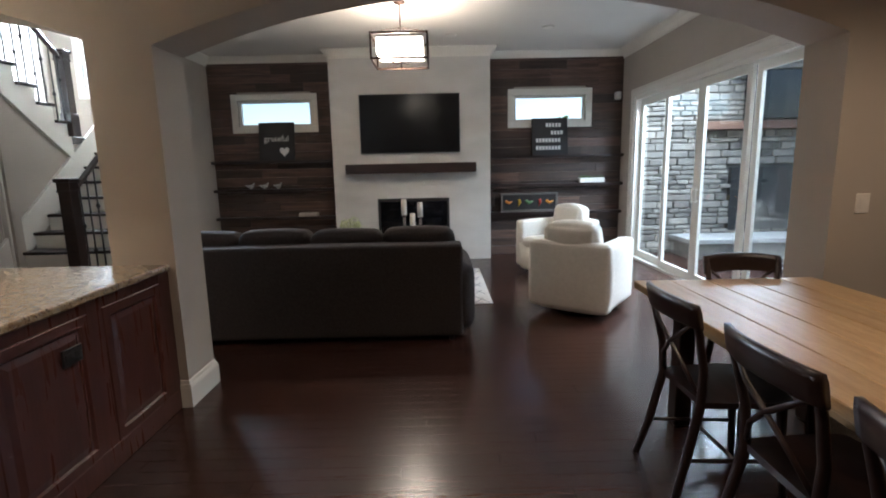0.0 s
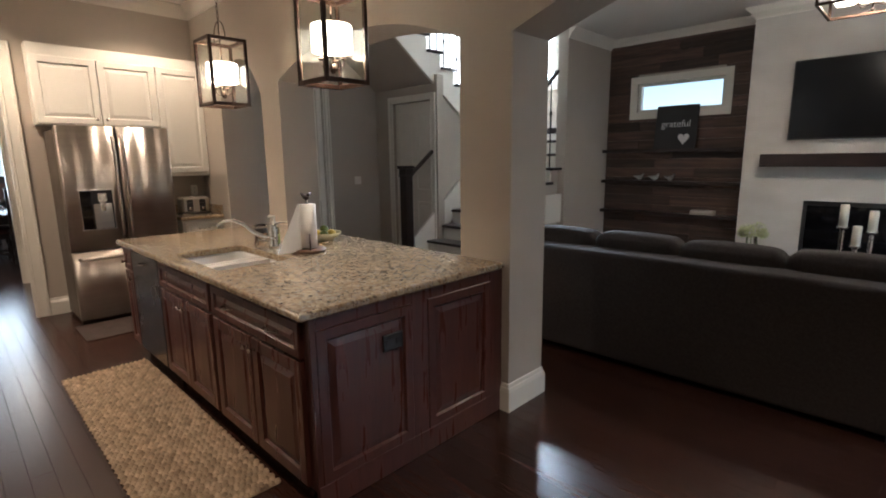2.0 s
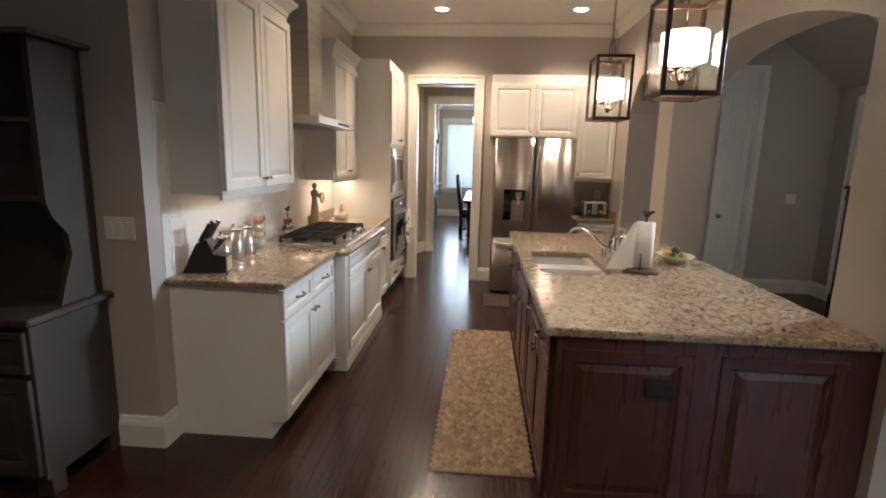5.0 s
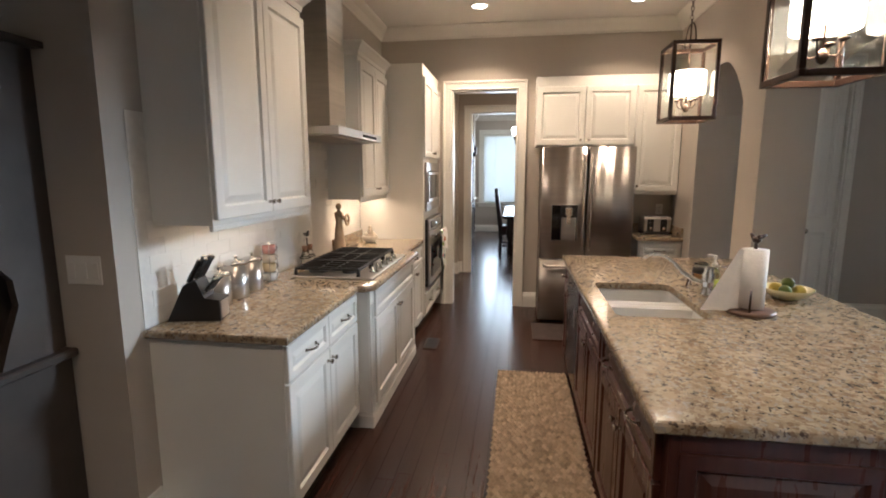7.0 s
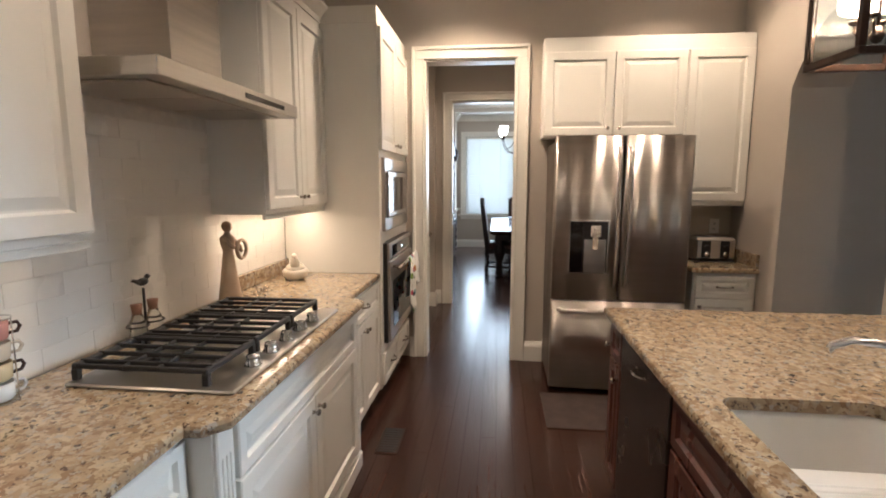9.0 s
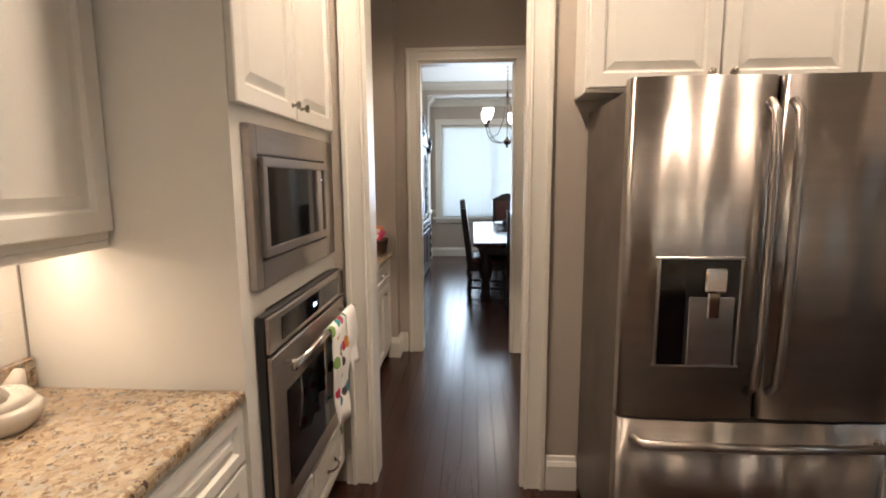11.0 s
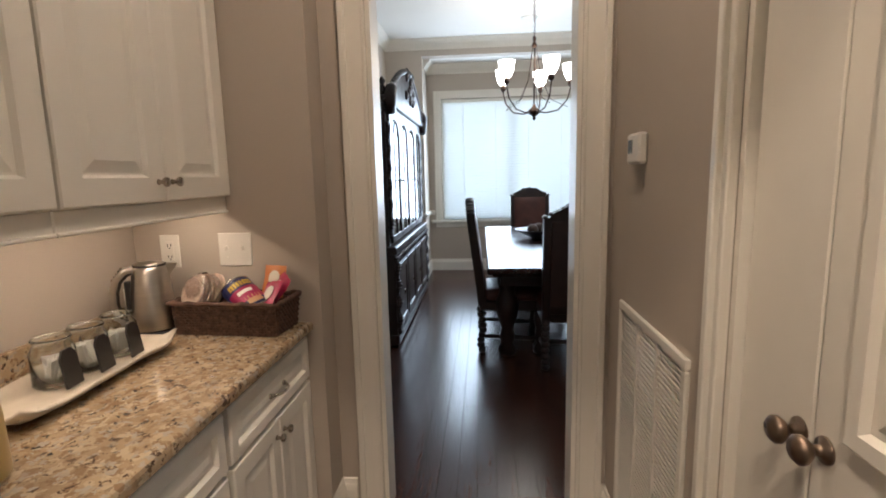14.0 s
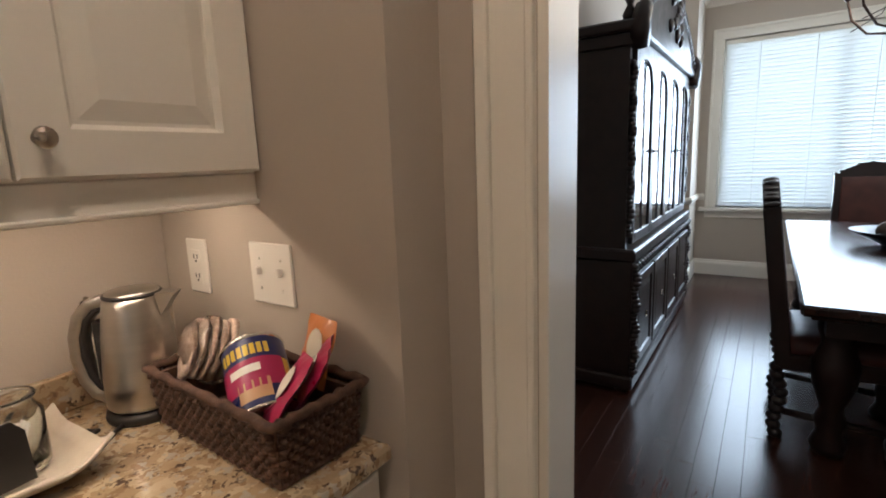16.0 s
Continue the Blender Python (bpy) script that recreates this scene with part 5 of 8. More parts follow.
for i in range(3):
    for j in range(2):
        knife(Vector((-0.036 + 0.036 * i, -0.045 + 0.034 * j, 0.168 + 0.0155 * j)), 0.125 - 0.012 * j + 0.01 * (i % 2), 0.0115)
for i in range(4):
    knife(Vector((-0.042 + 0.028 * i, 0.028, 0.125)), 0.085, 0.009, Vector((0, 0.62, 0.785)))
for k, (x, r, h) in enumerate(((-2.175, 0.058, 0.15), (-2.335, 0.062, 0.18), (-2.5, 0.055, 0.17))):
    cn = thing("canister", "brushed steel canister with a knobbed lid", "canister", (x, -0.075, 0.9205), group="canisters on the worktop")
    part("body", B().lathe([(r - 0.002, 0), (r, 0.004), (r, h)], n=26), M_STEELH, cn)
    part("lid", B().lathe([(r + 0.002, h), (r + 0.002, h + 0.012), (r * 0.8, h + 0.02), (0.008, h + 0.022), (0.007, h + 0.032), (0.014, h + 0.042), (0.0, h + 0.05)], n=26), M_CHROME, cn)
mg = thing("mug_rack", "stack of pastel mugs in a wire rack", "mug rack", (-2.72, -0.085, 0.9205))
MUGC = [mat("mug_glaze", c_, None, 5, 0.25) for c_ in ((0.6, 0.6, 0.58), (0.62, 0.5, 0.3), (0.6, 0.52, 0.4), (0.6, 0.3, 0.26))]
for k in range(4):
    z = 0.006 + 0.056 * k
    p = part("mug", B().lathe([(0.03, z), (0.037, z + 0.006), (0.04, z + 0.05), (0.037, z + 0.05), (0.034, z + 0.01), (0, z + 0.008)], n=22), MUGC[k], mg)
    part("mug_handle", B().tube([(-0.035, 0.014, z + 0.04), (-0.058, 0.02, z + 0.04), (-0.064, 0.022, z + 0.027), (-0.056, 0.02, z + 0.014), (-0.036, 0.014, z + 0.013)], 0.005, 8), M_BRONZE if k % 2 else MUGC[k], p)
b = B()
for k in range(4):
    a = math.pi * k / 2 + 0.5
    b.tube([(0.047 * math.cos(a), 0.047 * math.sin(a), 0), (0.047 * math.cos(a), 0.047 * math.sin(a), 0.235)], 0.002, 6)
for z in (0.004, 0.235):
    b.tube([(0.047 * math.cos(w), 0.047 * math.sin(w), z) for w in [2 * math.pi * q / 20 for q in range(20)]], 0.002, 6, closed=True)
part("wire_rack", b, M_CHROME, mg)
bs = thing("bird_caddy", "black iron bird caddy holding two corked glass jars", "caddy", (-3.33, -0.105, 0.9205))
b = B().cyl((0, 0, 0), (0, 0, 0.19), 0.005, 8).ball((0, 0, 0.215), 0.028, 0.014, 0.016).ball((-0.026, 0, 0.232), 0.011, 0.01, 0.01)
b.tube([(0.02, 0, 0.215), (0.05, 0, 0.228), (0.062, 0, 0.226)], [0.01, 0.006, 0.002], 7).cyl((-0.035, 0, 0.233), (-0.046, 0, 0.23), 0.003, 6, 0.001)
b.lathe([(0.03, 0), (0.03, 0.004), (0.005, 0.008)], n=16)
for e in (-1, 1):
    b.tube([(e * 0.045 + 0.038 * math.cos(w), 0.038 * math.sin(w), 0.05) for w in [2 * math.pi * q / 18 for q in range(18)]], 0.0035, 6, closed=True)
part("stand", b, M_IRON, bs)
for e in (-1, 1):
    part("jar", B().lathe([(0.022, 0.002), (0.028, 0.01), (0.032, 0.06), (0.02, 0.085), (0.018, 0.1)], (e * 0.045, 0, 0), 16), M_GLASS, bs)
    part("cork", B().lathe([(0.016, 0.095), (0.021, 0.135), (0, 0.136)], (e * 0.045, 0, 0), 12), mat("cork", (0.3, 0.16, 0.1), None, 20, 0.9), bs)
b = B().lathe([(0.055, 0), (0.058, 0.004), (0.042, 0.12), (0.03, 0.22), (0.024, 0.26), (0.034, 0.3), (0.036, 0.33), (0.014, 0.35), (0.013, 0.362)], n=18)
b.ball((0, 0, 0.385), 0.023, 0.025, 0.028, 12, 8)
b.tube([(0.03, 0.0, 0.33), (0.03, 0.04, 0.29), (0.01, 0.065, 0.28)], [0.012, 0.011, 0.009], 8).tube([(-0.03, 0.0, 0.33), (-0.045, 0.04, 0.28), (-0.01, 0.065, 0.265)], [0.012, 0.011, 0.009], 8)
b.tube([(-0.0 + 0.045 * math.cos(w), 0.072, 0.275 + 0.045 * math.sin(w)) for w in [2 * math.pi * q / 16 for q in range(16)]], 0.009, 6, closed=True)
solid("figurine", b, mat("carved_resin", (0.55, 0.43, 0.3), (0.42, 0.3, 0.2), 9, 0.7, bump=0.1), "cream carved resin figurine holding a wreath", "figurine", (-3.86, -0.05, 0.9205))
b = B()
for k in range(5):
    x = -0.06 + 0.03 * k
    m_ = pose(x, 0, 0.02 + 0.012 * (k % 2), 60 + 20 * k, 15 * k, 30 * k)
    b.tube([tuple(m_ @ Vector((0.018 * math.cos(w), 0.018 * math.sin(w), 0))) for w in [2 * math.pi * q / 14 for q in range(14)]], 0.003, 6, closed=True)
solid("wire_ornament", b, M_NICKEL, "small twisted wire ornament on the worktop", "ornament", (-4.05, 0.02, 0.9205))
tp = thing("glass_hen_dish", "pale glazed hen-shaped dish on the worktop", "dish", (-4.5, 0.02, 0.9205), 20)
M_PALE = mat("pale_glaze", (0.6, 0.55, 0.46), (0.5, 0.44, 0.36), 14, 0.3, bump=0.1)
part("bowl", B().lathe([(0.05, 0), (0.07, 0.02), (0.08, 0.05), (0.07, 0.065)], n=20), M_PALE, tp)
part("lid", B().ball((0, 0, 0.07), 0.075, 0.06, 0.035).tube([(0.03, 0, 0.08), (0.065, 0, 0.13), (0.07, 0, 0.15)], [0.035, 0.022, 0.016], 10).ball((0.075, 0, 0.155), 0.019, 0.017, 0.017).tube([(-0.05, 0, 0.08), (-0.085, 0, 0.12)], [0.03, 0.012], 8), M_PALE, tp)


def plate(name, label, at, rz, kind, w=0.075, h=0.118):
    """A wall plate that faces local -y."""
    p = thing(name, label, "switch" if kind != "outlet" else "outlet", at, rz)
    part("cover", B().box(-w / 2, -0.006, -h / 2, w / 2, 0, h / 2, 0.003), M_WHITE, p)
    n = max(1, round(w / 0.06))
    for k in range(n):
        x = -w / 2 + w * (k + 0.5) / n
        if kind == "toggle":
            part("toggle", B().box(x - 0.005, -0.017, -0.002, x + 0.005, -0.005, 0.014, 0.002), M_WHITE, p)
            part("screw", B().cyl((x, -0.0075, 0.03), (x, -0.005, 0.03), 0.003, 8).cyl((x, -0.0075, -0.03), (x, -0.005, -0.03), 0.003, 8), M_WHITE, p)
        elif kind == "rocker":
            part("rocker", B().box(x - 0.016, -0.009, -0.033, x + 0.016, -0.005, 0.033, 0.002), M_WHITE, p)
        else:
            for z in (-0.022, 0.022):
                b = B().box(x - 0.008, -0.0085, z - 0.005, x - 0.005, -0.0055, z + 0.006).box(x + 0.005, -0.0085, z - 0.005, x + 0.008, -0.0055, z + 0.006).cyl((x, -0.0085, z - 0.01), (x, -0.0055, z - 0.01), 0.003, 8)
                part("slots", b, M_BLACK, p)
            part("socket_face", B().box(x - 0.016, -0.008, -0.038, x + 0.016, -0.0055, 0.038, 0.002), M_WHITE, p)
    return p


plate("light_switch", "cream three-gang switch plate on the nook wall", (-1.63, -0.3, 1.2), 90, "rocker", 0.16)
plate("light_switch", "cream switch plate beside the arch", (2.925, YA0, 1.195), 0, "rocker", 0.085)
plate("light_switch", "white switch plate on the hall wall", (XW1, 5.35, 1.2), 90, "toggle", 0.12)
plate("outlet", "cream outlet above the toaster", (XW1, 3.0, 1.18), 90, "outlet")
b = B().box(-4.42, 0.6, 0.0005, -4.13, 0.73, 0.006, 0.002)
fv = thing("floor_vent", "brown slotted floor register", "vent", (0, 0, 0))
part("frame", b, M_BRONZE, fv)
for k in range(10):
    part("slat", B().box(-4.4 + 0.027 * k, 0.615, 0.006, -4.385 + 0.027 * k, 0.715, 0.009), M_BLACK, fv)
# dresser against the nook wall
dr = thing("dresser_hutch", "dark painted dresser hutch against the nook wall", "dresser", (-1.625, -1.02, 0), 90)
M_DR = mat("dark_painted_wood", (0.05, 0.036, 0.027), (0.034, 0.025, 0.019), 5, 0.55, bump=0.1)
part("body", B().box(-0.62, -0.46, 0.1, 0.62, 0, 0.84, 0.004), M_DR, dr)
for ex in (-0.58, 0.58):
    for y in (-0.4, -0.04):
        part("leg", B().box(ex - 0.04, y - 0.04, 0, ex + 0.04, y + 0.04, 0.1, 0.004), M_DR, dr)
part("top", B().box(-0.66, -0.5, 0.84, 0.66, 0, 0.875, 0.008), M_DR, dr)
for x in (-0.41, 0.0, 0.41):
    p = part("door", raised(0.39, 0.46), M_DR, dr)
    p.location = (x, -0.461, 0.13)
    p = part("drawer", raised(0.39, 0.19, s=0.03), M_DR, dr)
    p.location = (x, -0.461, 0.62)
    fit_on(ME_KNOB, p, 0, -0.022, 0.095)
side = [(-0.28, 0.875), (-0.05, 0.875), (-0.05, 2.05), (-0.3, 2.05), (-0.3, 1.35), (-0.27, 1.28), (-0.2, 1.2), (-0.19, 1.1), (-0.24, 0.98)]
for x in (-0.62, 0.59):
    part("side_panel", B().prism(side, x, x + 0.03, "x"), M_DR, dr)
part("back_board", B().box(-0.6, -0.05, 0.875, 0.6, -0.002, 2.05), M_DR, dr)
for z in (1.35, 1.7, 2.05):
    part("shelf", B().box(-0.6 if z < 2 else -0.66, -0.27 if z < 2 else -0.34, z, 0.6 if z < 2 else 0.66, -0.05 if z < 2 else 0, z + 0.025, 0.003), M_DR, dr)

# ---- nook: table and chairs ----
tb = thing("farm_table", "long pale oak plank table with dark base", "table", (2.1, 1.63, 0))
rt = random.Random(2)
for k in range(5):
    x0 = -0.54 + 0.216 * k
    part("tabletop_plank", B().box(x0 + 0.0015, -1.45, 0.715, x0 + 0.2145, 1.45, 0.76, 0.004), M_PINE, tb)
part("apron", B().box(-0.42, -1.25, 0.62, 0.42, -1.22, 0.714).box(-0.42, 1.22, 0.62, 0.42, 1.25, 0.714).box(-0.42, -1.22, 0.62, -0.39, 1.22, 0.714).box(0.39, -1.22, 0.62, 0.42, 1.22, 0.714), M_PINE, tb)
for ex in (-1, 1):
    for ey in (-1, 1):
        part("leg", B().box(ex * 0.37 - 0.045, ey * 1.15 - 0.045, 0, ex * 0.37 + 0.045, ey * 1.15 + 0.045, 0.714, 0.006), M_DARKWOOD, tb)


def cross_chair(at, rz, first=None):
    """A bistro chair with a crossed back; the sitter faces local -y."""
    if first:
        return copy_thing(first, pose(*at, 0, 0, rz))
    c = thing("dining_chair", "dark-stained wooden chair with a curved crossed back", "chair", at, rz, group="chairs round the farm table")
    M = M_DARKWOOD
    part("seat", B().prism([(-0.2, -0.2), (-0.215, -0.1), (-0.19, 0.19), (0.19, 0.19), (0.215, -0.1), (0.2, -0.2), (0.1, -0.225), (-0.1, -0.225)], 0.435, 0.462, "z"), M, c)
    for e in (-1, 1):
        part("front_leg", B().tube([(e * 0.19, -0.2, 0), (e * 0.175, -0.18, 0.2), (e * 0.17, -0.17, 0.437)], [0.015, 0.018, 0.021], 10), M, c)
        pts = [(e * 0.2, 0.29, 0), (e * 0.18, 0.235, 0.2), (e * 0.172, 0.185, 0.44), (e * 0.185, 0.19, 0.6), (e * 0.2, 0.225, 0.76), (e * 0.205, 0.262, 0.885)]
        part("back_post", B().tube(pts, [0.015, 0.019, 0.02, 0.018, 0.017, 0.014], 10), M, c)
        part("cross_bar", B().tube([(e * 0.17, 0.187, 0.47), (e * 0.1, 0.225, 0.58), (0, 0.245, 0.67), (-e * 0.1, 0.255, 0.74), (-e * 0.185, 0.24, 0.81)], [0.009, 0.01, 0.01, 0.01, 0.009], 8), M, c)
        part("brace", B().tube([(e * 0.172, -0.16, 0.3), (e * 0.11, -0.1, 0.42), (e * 0.05, -0.08, 0.438)], 0.009, 8), M, c)
        part("stretcher", B().tube([(e * 0.178, -0.17, 0.17), (e * 0.182, 0.235, 0.19)], 0.009, 8), M, c)
    b, n = B(), 12
    vs = []
    for j, (z, th) in enumerate(((0.79, 0.011), (0.80, 0.015), (0.865, 0.016), (0.895, 0.011))):
        for s_ in (0, 1):
            for k in range(n + 1):
                u = 2 * k / n - 1
                vs.append((u * 0.222, 0.285 - 0.05 * u * u * 1.0 + (z - 0.79) * 0.2 + (th if s_ else -th), z + 0.012 * (1 - u * u)))
    m = n + 1
    fs = []
    for j in range(3):
        for k in range(n):
            a, e_ = j * 2 * m, (j + 1) * 2 * m
            fs.append((a + k, a + k + 1, e_ + k + 1, e_ + k))
            fs.append((a + m + k + 1, a + m + k, e_ + m + k, e_ + m + k + 1))
        fs.append((a + 0, e_ + 0, e_ + m, a + m))
        fs.append((a + n, a + m + n, e_ + m + n, e_ + n))
    for k in range(n):
        fs.append((k + 1, k, m + k, m + k + 1))
        t_ = 6 * m
        fs.append((t_ + k, t_ + k + 1, t_ + m + k + 1, t_ + m + k))
    part("top_rail", B().add(vs, fs, True), M, c)
    part("stretcher", B().tube([(-0.18, 0.02, 0.18), (0.18, 0.02, 0.18)], 0.009, 8), M, c)
    return c


ch = cross_chair((1.67, 2.31, 0), 91)
cross_chair((1.67, 1.65, 0), 90, ch)
cross_chair((1.66, 1.08, 0), 90, ch)
cross_chair((2.2, 2.84, 0), -3, ch)

# ---- family room ----
# chimney breast and fire
b = B()
b.box(-1.22, 7.9, 0.0, -0.56, 8.298, H).box(0.56, 7.9, 0.0, 1.2, 8.298, H).box(-0.56, 7.9, 0.98, 0.56, 8.298, H).box(-0.56, 7.9, 0, 0.56, 8.298, 0.3)
cb = structure("chimney_breast", b, M_PLASTER, "pale grey veined plaster chimney breast", "chimney")
fp = thing("fireplace", "black metal fireplace insert in the chimney", "fireplace", (0, 7.9, 0.3), 0)
b = B().box(-0.555, 0.3, 0.005, 0.555, 0.32, 0.675).box(-0.555, 0.02, 0.005, -0.54, 0.3, 0.675).box(0.54, 0.02, 0.005, 0.555, 0.3, 0.675).box(-0.555, 0.02, 0.66, 0.555, 0.3, 0.675).box(-0.54, 0.02, 0.005, 0.54, 0.3, 0.02)
part("firebox", b, M_BLACK, fp)
part("surround", B().box(-0.558, -0.006, 0.003, -0.52, 0.02, 0.678, 0.002).box(0.52, -0.006, 0.003, 0.558, 0.02, 0.678, 0.002).box(-0.52, -0.006, 0.63, 0.52, 0.02, 0.678, 0.002), M_BLACK, fp)
part("glass_front", B().box(-0.52, 0.004, 0.01, 0.52, 0.01, 0.63), M_BGLASS, fp)
mt = thing("mantel_shelf", "dark timber beam mantel on the chimney breast", "mantel", (0, 7.9, 1.37))
part("beam", B().box(-1.0, -0.2, 0, 0.97, -0.001, 0.145, 0.006), M_DARKWOOD, mt)
tv = thing("television", "large flat black television on the chimney breast", "television", (-0.02, 7.9, 1.67))
part("frame", B().box(-0.755, -0.06, 0, 0.755, -0.02, 0.87, 0.005), M_BLACK, tv)
part("screen", B().box(-0.742, -0.062, 0.016, 0.742, -0.059, 0.858), mat("matt_screen", (0.006, 0.006, 0.007), None, 2, 0.22, spec=0.2), tv)
part("wall_bracket", B().box(-0.25, -0.02, 0.2, 0.25, -0.001, 0.6), M_BLACK, tv)

# high windows, shelves, signs


def high_window(x0, x1, z0, z1):
    w = thing("window_1", "short wide white-framed high window", "window", ((x0 + x1) / 2, YN, (z0 + z1) / 2), kind="structure")
    hw, hh = (x1 - x0) / 2, (z1 - z0) / 2
    b = B()
    b.box(-hw - 0.1, -0.03, hh, hw + 0.1, -0.002, hh + 0.1, 0.004).box(-hw - 0.1, -0.03, -hh - 0.1, hw + 0.1, -0.002, -hh, 0.004)
    b.box(-hw - 0.1, -0.03, -hh, -hw, -0.002, hh, 0.004).box(hw, -0.03, -hh, hw + 0.1, -0.002, hh, 0.004)
    part("casing", b, M_TRIM, w)
    b = B()
    b.box(-hw, 0.03, hh - 0.035, hw, 0.09, hh).box(-hw, 0.03, -hh, hw, 0.09, -hh + 0.035).box(-hw, 0.03, -hh + 0.035, -hw + 0.035, 0.09, hh - 0.035).box(hw - 0.035, 0.03, -hh + 0.035, hw, 0.09, hh - 0.035)
    part("sash", b, M_WHITE, w)
    g = part("pane", B().box(-hw + 0.035, 0.055, -hh + 0.035, hw - 0.035, 0.061, hh - 0.035), M_GLASS, w)
    g.visible_shadow = False
    return w


high_window(-2.76, -1.6, 2.14, 2.54)
high_window(1.62, 2.76, 2.14, 2.54)
for x0, x1 in ((-3.195, -1.225), (1.205, 3.345)):
    for z in (1.56, 1.11, 0.66):
        solid("floating_shelf", B().box(x0, 8.13, z, x1, 8.272, z + 0.045, 0.003), M_DARKWOOD, "thick dark wooden floating shelf on the board wall", "shelf", group="floating shelves in the alcoves")


def sign(x, z, w, h, lines, heart, label):
    s_ = thing("wall_sign", label, "sign", (x, 8.17, z), 0)
    m_ = pose(0, 0, 0, -8, 0, 0)
    part("board", B().box(-w / 2, 0, 0, w / 2, 0.03, h, 0.002, m_), mat("charcoal_board", (0.03, 0.028, 0.028), None, 6, 0.7), s_)
    for tx, size, zz in lines:
        o = text("lettering", tx, size, (0, -0.002, 0), 90, 0, M_CANVAS, s_, align="CENTER")
        o.matrix_basis = m_ @ pose(0, -0.0015, zz, 90, 0, 0)
    if heart:
        pts = []
        for k in range(24):
            a = 2 * math.pi * k / 24
            pts.append((0.0062 * 16 * math.sin(a) ** 3 * 0.75, 0.0062 * (13 * math.cos(a) - 5 * math.cos(2 * a) - 2 * math.cos(3 * a) - math.cos(4 * a)) * 0.85))
        part("heart", B().prism([(p + 0.12, q + 0.14) for p, q in pts], -0.003, 0.0, "y", m_), M_CANVAS, s_, "white painted heart")
    return s_


sign(-2.16, 1.606, 0.56, 0.6, [("grateful", 0.13, 0.30)], True, "charcoal sign with white lettering and a heart on the shelf")
s2 = sign(2.18, 1.606, 0.57, 0.58, [], False, "charcoal sign with four lines of white lettering on the shelf")
for k, (w_, x_) in enumerate(((0.28, 0.08), (0.2, 0.12), (0.44, 0.0), (0.44, 0.0))):
    for j in range(int(w_ / 0.05)):
        part("lettering", B().box(x_ - w_ / 2 + j * 0.05, -0.004, 0.44 - 0.12 * k, x_ - w_ / 2 + j * 0.05 + 0.036, -0.0005, 0.5 - 0.12 * k, 0, pose(0, 0, 0, -8)), M_CANVAS, s2)
bx = thing("shadow_box", "framed dark shadow box with colourful peppers", "frame", (1.86, 8.17, 0.706), 0)
part("frame", B().box(-0.46, 0, 0, 0.46, 0.05, 0.03, 0.003).box(-0.46, 0, 0.27, 0.46, 0.05, 0.3, 0.003).box(-0.46, 0, 0.03, -0.43, 0.05, 0.27, 0.003).box(0.43, 0, 0.03, 0.46, 0.05, 0.27, 0.003), mat("grey_wood_frame", (0.12, 0.11, 0.1), None, 8, 0.6, bump=0.2), bx)
part("back", B().box(-0.43, 0.03, 0.03, 0.43, 0.045, 0.27), M_BLACK, bx)
for k, c_ in enumerate(((0.5, 0.16, 0.02), (0.45, 0.3, 0.03), (0.08, 0.2, 0.08), (0.35, 0.04, 0.03), (0.5, 0.2, 0.02))):
    x = -0.33 + 0.165 * k
    part("pepper", B().tube([(x - 0.06, 0.02, 0.18), (x, 0.015, 0.14), (x + 0.06, 0.02, 0.17)] if k % 2 == 0 else [(x, 0.02, 0.2), (x + 0.012, 0.015, 0.15), (x - 0.01, 0.02, 0.09)], [0.022, 0.024, 0.008], 10), mat("pepper_skin", c_, None, 9, 0.35), bx)
for k, x in enumerate((-2.62, -2.4, -2.18)):
    b = B().ball((0, 0, 0.045), 0.05, 0.03, 0.03).tube([(0.03, 0, 0.06), (0.06, 0, 0.1)], [0.018, 0.01], 8).tube([(-0.04, 0, 0.05), (-0.085, 0, 0.065)], [0.018, 0.006], 8).lathe([(0.025, 0), (0.025, 0.008), (0.006, 0.02)], n=10)
    solid("bird_ornament", b, mat("grey_ceramic", (0.4, 0.4, 0.39), None, 9, 0.4), "small grey ceramic bird on the shelf", "ornament", (x, 8.19, 1.156), group="ceramic birds on the shelf", rz=20 * k)
bk = thing("book_stack", "small stack of pale books on the low shelf", "books", (-1.72, 8.19, 0.706))
for k, c_ in enumerate(((0.5, 0.47, 0.42), (0.62, 0.6, 0.56))):
    part("book", B().box(-0.15 + 0.01 * k, -0.055, 0.03 * k, 0.15, 0.075, 0.03 * k + 0.028, 0.002), mat("book_cloth", c_, None, 9, 0.8), bk)
gb = thing("grass_box", "white box of green grass on the shelf", "planter", (2.86, 8.2, 1.156))
part("box", B().box(-0.2, -0.05, 0, 0.2, 0.05, 0.075, 0.004), M_WHITE, gb)
b, rgx = B(), random.Random(4)
for k in range(160):
    x, y, hgt = rgx.uniform(-0.185, 0.185), rgx.uniform(-0.04, 0.04), rgx.uniform(0.03, 0.06)
    a, l = rgx.uniform(0, 6.3), rgx.uniform(-0.015, 0.015)
    b.add([(x - 0.003 * math.cos(a), y - 0.003 * math.sin(a), 0.07), (x + 0.003 * math.cos(a), y + 0.003 * math.sin(a), 0.07), (x + l, y + l, 0.075 + hgt)], [(0, 1, 2)])
tagged(part("grass", b, mat("grass_blade", (0.05, 0.11, 0.03), (0.08, 0.14, 0.04), 20, 0.6), gb), kind="stuff")
mo = thing("motion_sensor", "small white corner alarm sensor", "sensor", (3.25, 8.2, 2.5))
part("case", B().box(-0.04, -0.03, -0.06, 0.04, 0.08, 0.06, 0.012), M_WHITE, mo)

